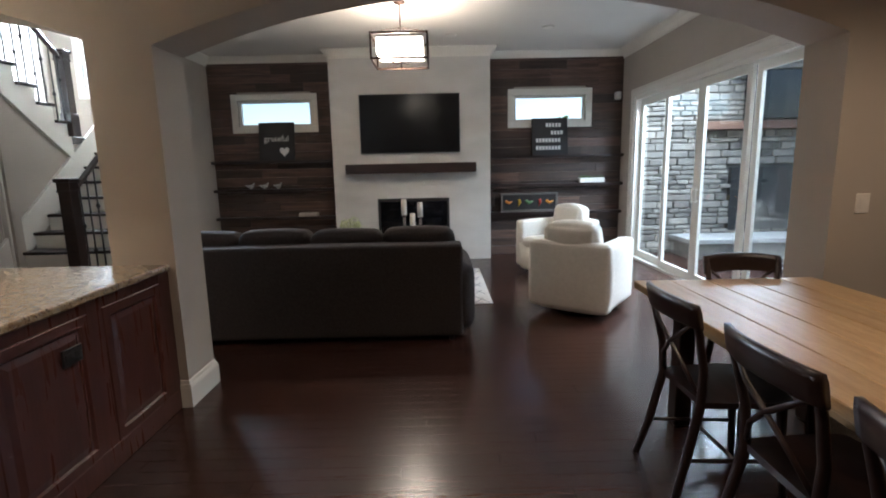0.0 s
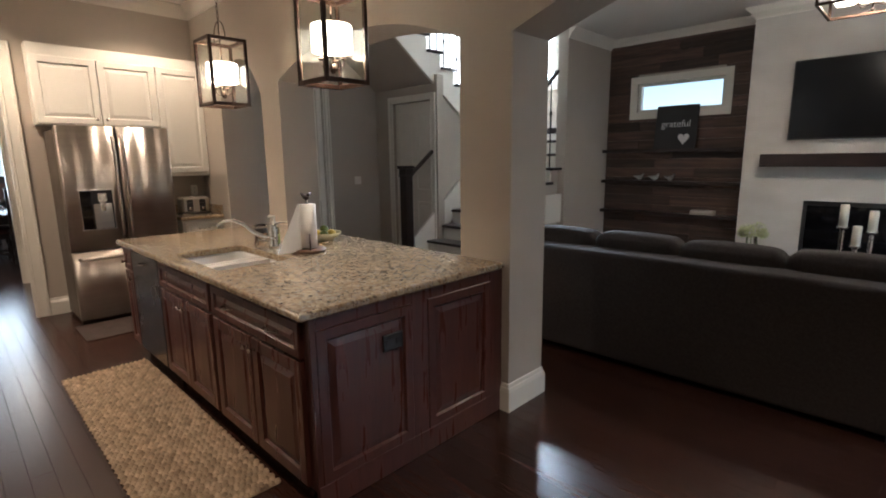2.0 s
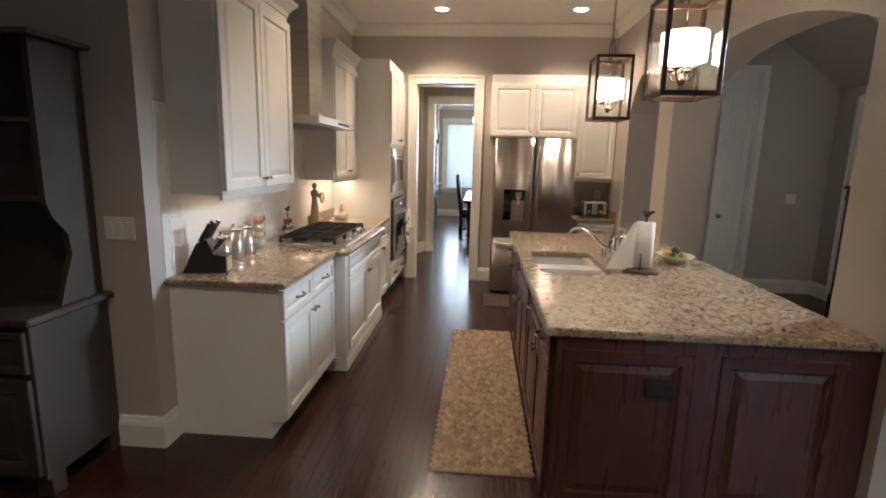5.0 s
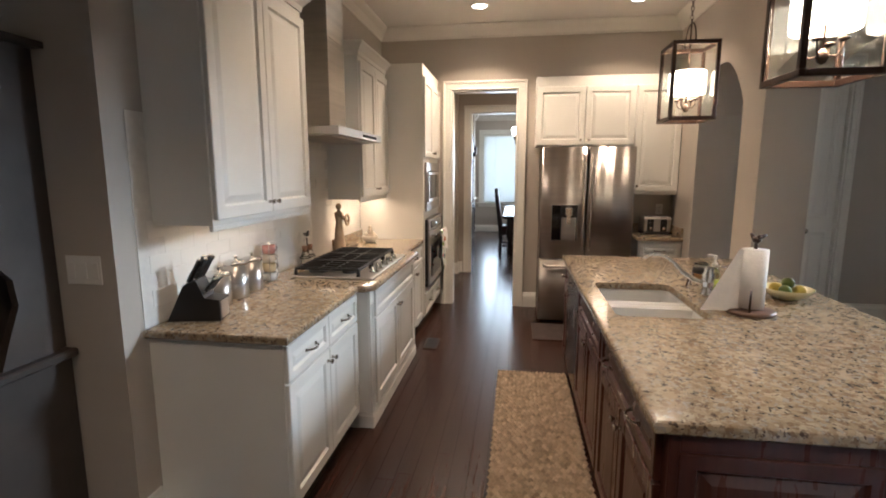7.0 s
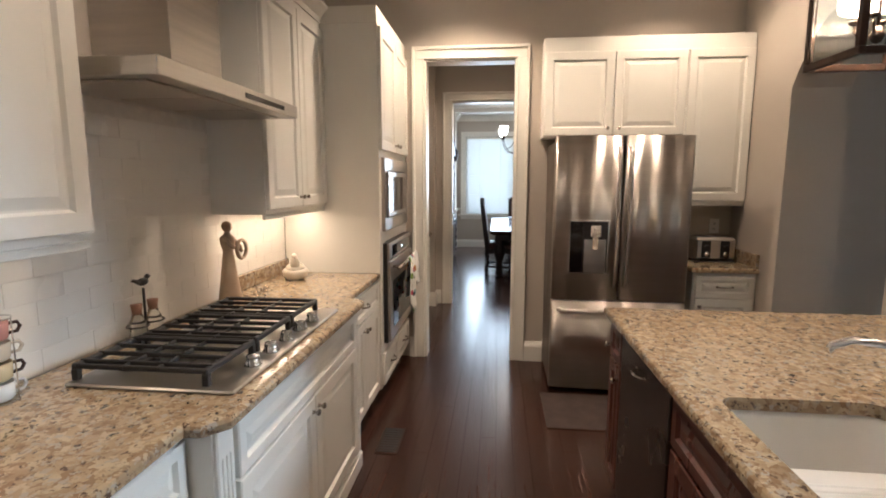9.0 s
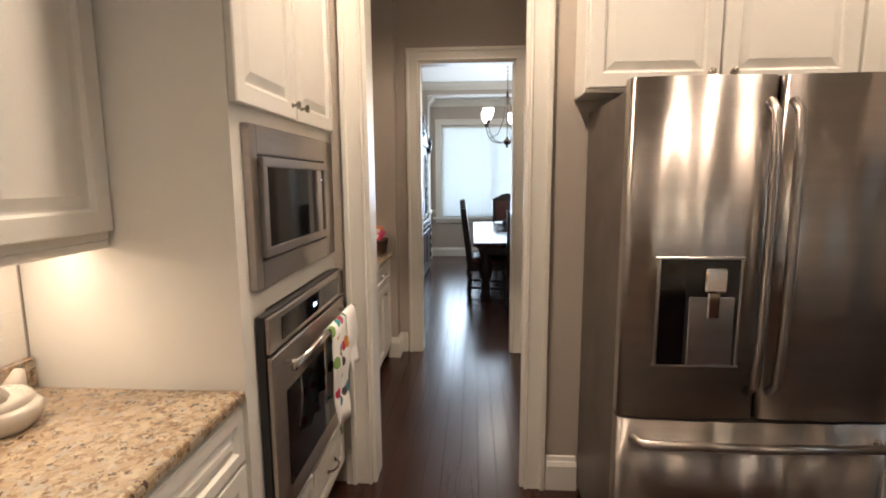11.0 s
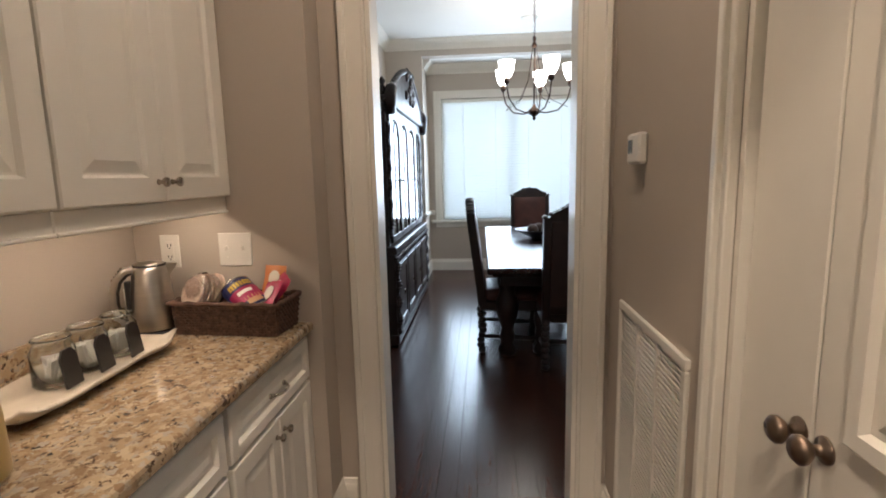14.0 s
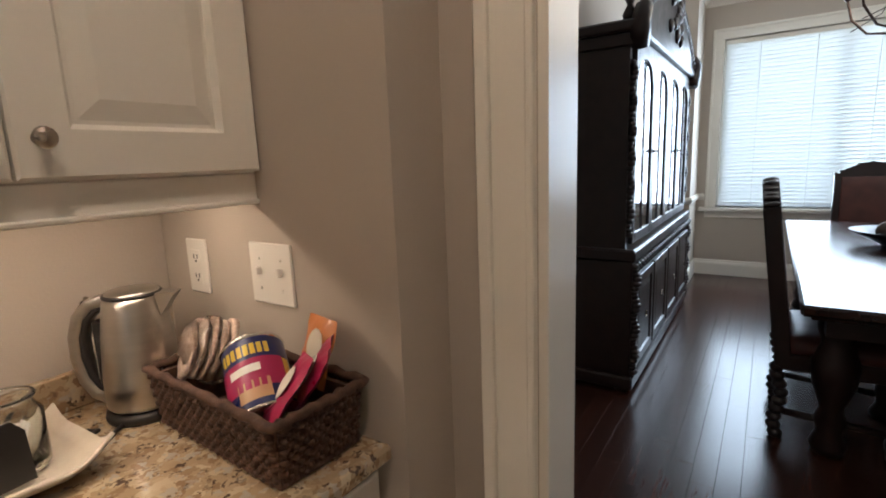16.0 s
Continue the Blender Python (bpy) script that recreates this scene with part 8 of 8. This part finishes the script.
# ---- dining room ----
w = thing("window_4", "wide white window with closed white blinds", "window", (XB, 1.58, 0), kind="structure")
casing("y", XB, 1, 0.53, 2.63, 2.57, 0.11, foot=0.72, name="window_trim")
part("sill", B().box(-0.14, -1.22, 0.735, 0.07, 1.22, 0.78, 0.006), M_TRIM, w)
part("apron", B().box(0.002, -1.16, 0.665, 0.022, 1.16, 0.735, 0.004), M_TRIM, w)
for y0, y1 in ((-1.05, -1.0), (1.0, 1.05), (-0.018, 0.018)):
    part("frame", B().box(-0.13, y0, 0.78, -0.09, y1, 2.57), M_TRIM, w)
for z0, z1 in ((0.781, 0.83), (2.52, 2.569)):
    part("frame", B().box(-0.13, -1.0, z0, -0.09, 1.0, z1), M_TRIM, w)
bl = thing("window_blind", "closed white horizontal slat blind glowing with daylight", "blind", (XB - 0.035, 1.58, 0.79))
M_SLAT = translucent("blind_white", (0.84, 0.84, 0.82))
part("headrail", B().box(-0.03, -1.03, 1.725, 0.03, 1.03, 1.77, 0.003), M_TRIM, bl)
slat = B().box(-0.002, -1.03, -0.0265, 0.002, 1.03, 0.0265, 0, pose(0, 0, 0, 0, 28, 0)).mesh("slat")
slat.materials.append(M_SLAT)
for k in range(43):
    piece(slat, bl, (0, 0, 0.025 + 0.0402 * k))
for y in (-0.72, -0.24, 0.24, 0.72):
    part("cord", B().cyl((0.025, y, 0.0), (0.025, y, 1.73), 0.0022, 5), M_WHITE, bl)

# hutch
hu = thing("china_hutch", "large dark carved mahogany china hutch with glass doors", "china cabinet", (-10.88, -0.145, 0), 180)
# local -y faces the room; local x runs toward the kitchen
Mh = M_CARVED
W2 = 1.1
part("base", B().box(-W2, -0.54, 0.1, W2, 0, 0.8, 0.006).box(-W2 - 0.02, -0.56, 0.02, W2 + 0.02, 0, 0.1, 0.01).box(-W2 - 0.02, -0.56, 0.8, W2 + 0.02, 0, 0.87, 0.01), Mh, hu)
for ex in (-1, 1):
    part("bun_foot", B().lathe([(0.05, 0), (0.07, 0.03), (0.06, 0.07), (0.07, 0.1)], (ex * (W2 - 0.06), -0.48, 0), 14), Mh, hu)
    b = B()
    for k in range(26):
        z = 0.12 + 0.026 * k
        b.ball((ex * (W2 - 0.04) + 0.01 * math.cos(k * 1.1), -0.55 + 0.01 * math.sin(k * 1.1), z), 0.032, 0.032, 0.02, 8, 5)
    for k in range(36):
        z = 0.95 + 0.027 * k
        b.ball((ex * (W2 - 0.05) + 0.009 * math.cos(k * 1.1), -0.505 + 0.009 * math.sin(k * 1.1), z), 0.026, 0.026, 0.02, 8, 5)
    part("twist_column", b, Mh, hu)
for k in range(4):
    p = part("door", raised(0.5, 0.56), Mh, hu)
    p.location = (-0.81 + 0.54 * k, -0.541, 0.14)
    part("pull_ring", B().tube([(0.02 * math.cos(a), -0.03, 0.28 + 0.02 * math.sin(a)) for a in [2 * math.pi * q / 12 for q in range(12)]], 0.004, 6, closed=True), M_NICKEL, p)
b = B()
rc = random.Random(10)
for k in range(30):
    x = -W2 + 0.06 + 0.0735 * k
    b.ball((x, -0.56, 0.775), 0.026, 0.022, 0.022, 8, 5).ball((x + 0.036, -0.555, 0.745), 0.014, 0.014, 0.02, 7, 4)
part("carved_frieze", b, Mh, hu)
# upper case with glass
b = B().box(-W2 + 0.02, -0.495, 0.87, -W2 + 0.06, 0, 2.02).box(W2 - 0.06, -0.495, 0.87, W2 - 0.02, -0.405, 2.02).box(W2 - 0.06, -0.06, 0.87, W2 - 0.02, 0, 2.02).box(W2 - 0.06, -0.405, 0.87, W2 - 0.02, -0.06, 0.97).box(W2 - 0.06, -0.405, 1.9, W2 - 0.02, -0.06, 2.02)
b.box(-W2 + 0.06, -0.03, 0.87, W2 - 0.06, 0, 2.02).box(-W2, -0.515, 1.98, W2, 0, 2.05, 0.008).box(-W2 - 0.03, -0.555, 2.05, W2 + 0.03, 0, 2.11, 0.012)
part("upper_case", b, Mh, hu)
g = part("side_glass", B().box(W2 - 0.042, -0.405, 0.97, W2 - 0.036, -0.06, 1.9), M_GLASS, hu)
for z in (1.2, 1.5, 1.75):
    part("glass_shelf", B().box(-W2 + 0.07, -0.455, z, W2 - 0.07, -0.04, z + 0.008), M_GLASS, hu)
for k in range(4):
    x0 = -1.02 + 0.51 * k
    b = B()
    b.box(x0, -0.520, 0.89, x0 + 0.05, -0.495, 2.02, 0.004).box(x0 + 0.46, -0.520, 0.89, x0 + 0.51, -0.495, 2.02, 0.004).box(x0 + 0.05, -0.520, 0.89, x0 + 0.46, -0.495, 0.95, 0.004)
    n = 10
    for i in range(n):
        u, v_ = i / n, (i + 1) / n
        f = lambda q: 1.82 + 0.13 * math.sqrt(max(0, 1 - (2 * q - 1) ** 2))
        b.prism([(x0 + 0.05 + 0.41 * u, f(u)), (x0 + 0.05 + 0.41 * v_, f(v_)), (x0 + 0.05 + 0.41 * v_, 2.02), (x0 + 0.05 + 0.41 * u, 2.02)], -0.520, -0.495, "y")
    p = part("glass_door", b, Mh, hu)
    part("pane", B().box(x0 + 0.05, -0.510, 0.95, x0 + 0.46, -0.505, 1.95), M_GLASS, p)
    part("muntin", B().box(x0 + 0.25, -0.518, 0.95, x0 + 0.26, -0.511, 1.95), Mh, p)
    part("door_knob", B().ball((x0 + (0.485 if k % 2 == 0 else 0.025), -0.530, 1.42), 0.012, 0.012, 0.012, 8, 5), M_NICKEL, p)
# arched crest
b = B()
n = 36
fz = lambda u: 2.11 + 0.36 * max(0, 1 - abs(u) ** 1.6) ** 0.9
for i in range(n):
    u, v_ = 2 * i / n - 1, 2 * (i + 1) / n - 1
    b.prism([(u * 1.05, 2.1), (v_ * 1.05, 2.1), (v_ * 1.05, fz(v_)), (u * 1.05, fz(u))], -0.545, -0.495, "y")
for k in range(44):
    u = 2 * (k + 0.5) / 44 - 1
    b.ball((u * 1.06, -0.535, fz(u) + 0.012), 0.034, 0.03, 0.028, 8, 5)
for k in range(16):
    b.ball((rc.uniform(-0.22, 0.22), -0.550, 2.2 + rc.uniform(0, 0.28)), 0.04, 0.025, 0.045, 8, 5)
for e in (-1, 1):
    b.tube([(e * 1.05, -0.535, 1.98), (e * 1.1, -0.545, 2.06), (e * 1.07, -0.555, 2.16), (e * 0.98, -0.545, 2.2)], [0.05, 0.055, 0.05, 0.03], 9)
    b.lathe([(0.03, 2.12), (0.04, 2.15), (0.015, 2.2), (0.03, 2.23), (0, 2.27)], (e * 1.03, -0.475, 0), 10)
b.lathe([(0.05, 2.44), (0.06, 2.48), (0.02, 2.52), (0, 2.54)], (0, -0.525, 0), 10)
part("carved_crest", b, Mh, hu)
M_CHINA = mat("china", (0.6, 0.58, 0.55), (0.5, 0.48, 0.46), 20, 0.2)
M_REDCH = mat("red_china", (0.3, 0.06, 0.05), None, 20, 0.25)
for z, mm in ((0.875, M_REDCH), (1.209, M_CHINA), (1.509, M_REDCH), (1.759, M_CHINA)):
    for k in range(5):
        x = -0.8 + 0.42 * k
        solid("dish_stack", B().lathe([(0.05, 0), (0.09, 0.02), (0.095, 0.06), (0.085, 0.06), (0.05, 0.03), (0, 0.03)], n=16), mm, "stacked china dishes inside the hutch", "dish", (-10.88 - x, 0.075, z), group="dishes in the hutch")

# table
dt = thing("dining_table", "long dark polished dining table with carved legs", "dining table", (-10.86, 1.725, 0))
part("tabletop", B().box(-1.5, -0.56, 0.71, 1.5, 0.56, 0.76, 0.012).box(-1.46, -0.52, 0.69, 1.46, 0.52, 0.71, 0.004), mat("polished_mahogany", (0.03, 0.013, 0.01), (0.018, 0.008, 0.007), 4, 0.22, stretch=(0.6, 8, 8), rvar=0.08), dt)
part("apron", B().box(-1.38, -0.46, 0.6, 1.38, -0.43, 0.69).box(-1.38, 0.43, 0.6, 1.38, 0.46, 0.69).box(-1.38, -0.43, 0.6, -1.35, 0.43, 0.69).box(1.35, -0.43, 0.6, 1.38, 0.43, 0.69), M_CARVED, dt)
for ex in (-1, 1):
    for ey in (-1, 1):
        b = B().lathe([(0.06, 0), (0.075, 0.04), (0.05, 0.1), (0.065, 0.16), (0.045, 0.22), (0.085, 0.34), (0.095, 0.44), (0.06, 0.53), (0.08, 0.6), (0.08, 0.69)], (ex * 1.24, ey * 0.4, 0), 14)
        part("leg", b, M_CARVED, dt)
M_LEATH = mat("oxblood_leather", (0.085, 0.026, 0.02), (0.055, 0.018, 0.015), 9, 0.42, bump=0.15, bscale=120)


def carved_chair(at, rz, label, first=None):
    if first:
        return copy_thing(first, pose(*at, 0, 0, rz))
    c = thing("carved_chair", label, "chair", at, rz, group="carved chairs round the dining table")
    M = M_CARVED
    part("seat", B().cushion(-0.26, -0.26, 0.42, 0.26, 0.24, 0.53, 0.02, 8), M_LEATH, c)
    part("seat_rail", B().box(-0.27, -0.27, 0.36, 0.27, 0.26, 0.44, 0.01), M, c)
    tilt = pose(0, 0.24, 0.435, -7, 0, 0)
    part("back_panel", B().cushion(-0.22, -0.03, 0.06, 0.22, 0.025, 0.7, 0.006, 8, tilt, r=0.015), M_LEATH, c)
    b = B().box(-0.27, -0.03, -0.06, -0.215, 0.04, 0.7, 0.006, tilt).box(0.215, -0.03, -0.06, 0.27, 0.04, 0.7, 0.006, tilt).box(-0.215, -0.03, 0.0, 0.215, 0.04, 0.06, 0.006, tilt)
    part("back_frame", b, M, c)
    part("back_board", B().box(-0.214, 0.03, 0.061, 0.214, 0.043, 0.7, 0.004, tilt), mat("dark_back_board", (0.03, 0.012, 0.01), (0.018, 0.008, 0.007), 6, 0.5, bump=0.1), c)
    b, n = B(), 16
    hz = lambda u: 0.725 + (0.03 if abs(u) < 0.86 else 0.0) + 0.07 * max(0, 1 - (abs(u) / 0.7) ** 2.2) + 0.004 * math.cos(u * 18)
    for i in range(n):
        u, v_ = 2 * i / n - 1, 2 * (i + 1) / n - 1
        b.prism([(u * 0.27, 0.69), (v_ * 0.27, 0.69), (v_ * 0.27, hz(v_)), (u * 0.27, hz(u))], -0.03, 0.04, "y", tilt)
    for k in range(13):
        u = 2 * k / 12 - 1
        b.ball((u * 0.26, 0.005, hz(u) - 0.006), 0.024, 0.038, 0.015, 8, 5, tilt)
    part("carved_crest", b, M, c)
    for e in (-1, 1):
        b = B().lathe([(0.05, 0), (0.055, 0.03), (0.03, 0.08), (0.042, 0.14), (0.032, 0.2), (0.05, 0.28), (0.04, 0.36)], (e * 0.23, -0.22, 0), 12)
        part("front_leg", b, M, c)
        b = B()
        for k in range(9):
            b.ball((e * 0.24, 0.25 + 0.012 * math.sin(k), 0.02 + 0.043 * k), 0.034, 0.034, 0.028, 8, 5)
        part("back_leg", b, M, c)
        part("stretcher", B().tube([(e * 0.235, -0.2, 0.12), (e * 0.24, 0.24, 0.14)], 0.018, 8), M, c)
    part("stretcher", B().tube([(-0.235, 0.0, 0.13), (0.235, 0.0, 0.13)], 0.02, 8), M, c)
    return c


first_c = carved_chair((-9.55, 1.83, 0), -90, "dark carved chair with an oxblood leather back")
carved_chair((-12.52, 1.8, 0), 90, "", first_c)
carved_chair((-9.9, 1.37, 0), 180, "", first_c)
carved_chair((-10.0, 2.2, 0), 0, "", first_c)
bw = thing("centre_bowl", "dark shallow bowl of carved balls on the table", "bowl", (-11.1, 1.75, 0.7605))
part("bowl", B().lathe([(0.09, 0), (0.1, 0.01), (0.2, 0.06), (0.27, 0.1), (0.26, 0.1), (0.19, 0.065), (0.08, 0.02), (0, 0.02)], n=26), M_CARVED, bw)
for x, y, z in ((-0.07, 0.0, 0.1), (0.06, 0.07, 0.1), (0.05, -0.08, 0.1), (-0.02, 0.1, 0.1)):
    part("ball", B().ball((x, y, z), 0.06, 0.06, 0.06, 14, 9), mat("dark_rattan", (0.06, 0.035, 0.025), None, 40, 0.7, bump=0.6, bscale=80), bw)
# small stand beyond the hutch
ss = thing("side_stand", "slim dark wooden stand beside the hutch", "stand", (-12.3, 0.05, 0))
part("top", B().box(-0.15, -0.15, 0.74, 0.15, 0.3, 0.77, 0.006), M_CARVED, ss)
for ex in (-1, 1):
    for y in (-0.12, 0.27):
        part("leg", B().box(ex * 0.13 - 0.015, y - 0.015, 0, ex * 0.13 + 0.015, y + 0.015, 0.74, 0.003), M_CARVED, ss)

# chandelier
CZ = 1.98
cd = thing("chandelier", "bronze five-arm chandelier with glowing white glass shades", "chandelier", (-10.9, 1.66, CZ))
part("body", B().lathe([(0, 0), (0.018, 0.02), (0.012, 0.04), (0.055, 0.07), (0.06, 0.1), (0.025, 0.13), (0.012, 0.16)], n=18).cyl((0, 0, 0.12), (0, 0, 0.72), 0.007, 8).lathe([(0.012, 0.7), (0.03, 0.72), (0.012, 0.76), (0.02, 0.79), (0.006, 0.82)], n=12), M_BRONZE, cd)
b = B()
z, k = 0.82, 0
while CZ + z < HD - 0.03:
    m_ = pose(0, 0, z, 90, 0, 90 * (k % 2))
    b.tube([tuple(m_ @ Vector((0.01 * math.cos(q), 0.02 * math.sin(q), 0))) for q in [2 * math.pi * i / 8 for i in range(8)]], 0.0028, 5, closed=True)
    z, k = z + 0.03, k + 1
part("chain", b, M_BRONZE, cd)
part("canopy", B().lathe([(0.0, HD - CZ - 0.04), (0.05, HD - CZ - 0.03), (0.075, HD - CZ - 0.001)], n=20), M_BRONZE, cd)
M_GSH = glow("glass_shade_glow", (1.0, 0.9, 0.76), 6.0, (0.9, 0.86, 0.8))
for k in range(5):
    a = 2 * math.pi * k / 5 + 0.35
    ca, sa = math.cos(a), math.sin(a)
    R = 0.36
    pts = [(0.03, 0.09), (0.12, 0.075), (0.24, 0.1), (0.33, 0.2), (R, 0.31), (R, 0.34)]
    p = part("arm", B().tube([(r * ca, r * sa, q) for r, q in pts], 0.007, 8).tube([(0.02 * ca, 0.02 * sa, 0.7), (0.07 * ca, 0.07 * sa, 0.4), (0.17 * ca, 0.17 * sa, 0.2), (0.33 * ca, 0.33 * sa, 0.13)], 0.003, 6), M_BRONZE, cd)
    part("socket_cup", B().lathe([(0.012, 0.32), (0.03, 0.345), (0.026, 0.375), (0.02, 0.39)], (R * ca, R * sa, 0), 14), M_BRONZE, p)
    sb = B().lathe([(0.028, 0.385), (0.055, 0.42), (0.072, 0.48), (0.08, 0.54), (0.076, 0.54), (0.068, 0.48), (0.05, 0.425), (0.025, 0.39)], (R * ca, R * sa, 0), 18)
    part("shade", sb, M_GSH, p, "glowing frosted glass shade")
d = bpy.data.lights.new("chandelier_bulbs", "POINT")
d.energy, d.color, d.shadow_soft_size = CHAND_W, (1.0, 0.82, 0.6), 0.3
new("chandelier_bulbs", d).location = (-10.9, 1.66, CZ + 0.62)
v = thing("ceiling_speaker", "small round white ceiling fitting", "ceiling fitting", (-11.9, 1.7, HD))
part("rim", B().lathe([(0.1, -0.001), (0.098, -0.008), (0.0, -0.006)], n=22), M_TRIM, v)

# ---- white tiles behind the worktop ----
sw = bpy.data.objects["wall_south"]
M_TILE = mat("white_glazed_tile", (0.77, 0.735, 0.665), (0.74, 0.705, 0.635), 3, 0.3, random_tint=0.006, bump=0.03, bscale=14)
TW, THt = 0.203, 0.0765
tile = B().box(-TW / 2 + 0.0004, 0, 0.0004, TW / 2 - 0.0004, 0.0035, THt - 0.0004, 0.0005).mesh("tile")
tile.materials.append(M_TILE)
half = B().box(-TW / 4 + 0.0004, 0, 0.0004, TW / 4 - 0.0004, 0.0035, THt - 0.0004, 0.0005).mesh("tile")
half.materials.append(M_TILE)
structure("trim_grout", B().box(-4.755, YS, 0.92, -1.75, YS + 0.004, 1.84), mat("grout", (0.74, 0.7, 0.63), None, 30, 0.9), "pale grout bed of the tiled wall", "wall")
z, r_ = 0.922, 0
while z + THt < 1.84:
    x = -4.755 + TW / 2
    if r_ % 2:
        piece(half, sw, (-4.755 + TW / 4, YS + 0.002, z))
        x = -4.755 + TW
    while x + TW / 2 < -1.74:
        hidden = z > 1.36 and (x > -2.86 or x < -3.88)
        if not hidden:
            piece(tile, sw, (x, YS + 0.002, z))
        x += TW
    z += THt
    r_ += 1

# ---- floor boards ----
floor = structure("floor", B().box(-13.4, -3.75, -0.16, 4.45, 8.75, -0.012), M_SUB, "dark stained oak strip floor", "floor")
rng = random.Random(5)
PW = 0.095


def board_mesh(length):
    b, g, c = B(), 0.0007, 0.0009
    x0, x1, y0, y1 = -length / 2 + g, length / 2 - g, -PW / 2 + g / 2, PW / 2 - g / 2
    b.add([(x0, y0, -0.012), (x1, y0, -0.012), (x1, y1, -0.012), (x0, y1, -0.012), (x0, y0, -c), (x1, y0, -c), (x1, y1, -c), (x0, y1, -c),
           (x0 + c, y0 + c, 0), (x1 - c, y0 + c, 0), (x1 - c, y1 - c, 0), (x0 + c, y1 - c, 0)],
          [(0, 1, 5, 4), (1, 2, 6, 5), (2, 3, 7, 6), (3, 0, 4, 7), (4, 5, 9, 8), (5, 6, 10, 9), (6, 7, 11, 10), (7, 4, 8, 11), (8, 9, 10, 11)])
    return b


LENGTHS = [0.9, 1.2, 1.5, 1.9]
BOARDS = []
for _l in LENGTHS:
    _me = board_mesh(_l).mesh("floor_board")
    _me.materials.append(M_FLOOR)
    BOARDS.append(_me)
rest, near = B(), 0
row = 0
y = -3.7
while y < 8.7:
    x0, x1 = (-7.6, 4.4)
    if y < -0.3:
        x0 = -1.7
    if y > 3.75:
        x0 = -6.0
    if -0.3 <= y <= 3.7:
        x0 = -14.0
    x = x0 - rng.random() * 0.9
    while x < x1:
        k = rng.randrange(4)
        cx = x + LENGTHS[k] / 2
        if 0.5 < y < 1.85 and -8.6 < cx < 1.2 and near < 300:
            piece(BOARDS[k], floor, (cx, y, 0))
            near += 1
        else:
            bb = board_mesh(LENGTHS[k])
            rest.add([(p[0] + cx, p[1] + y, p[2]) for p in bb.v], bb.f)
        x += LENGTHS[k]
    y += PW
far = part("floor_boards", rest, M_FLOOR, floor)
tagged(far, kind="stuff")
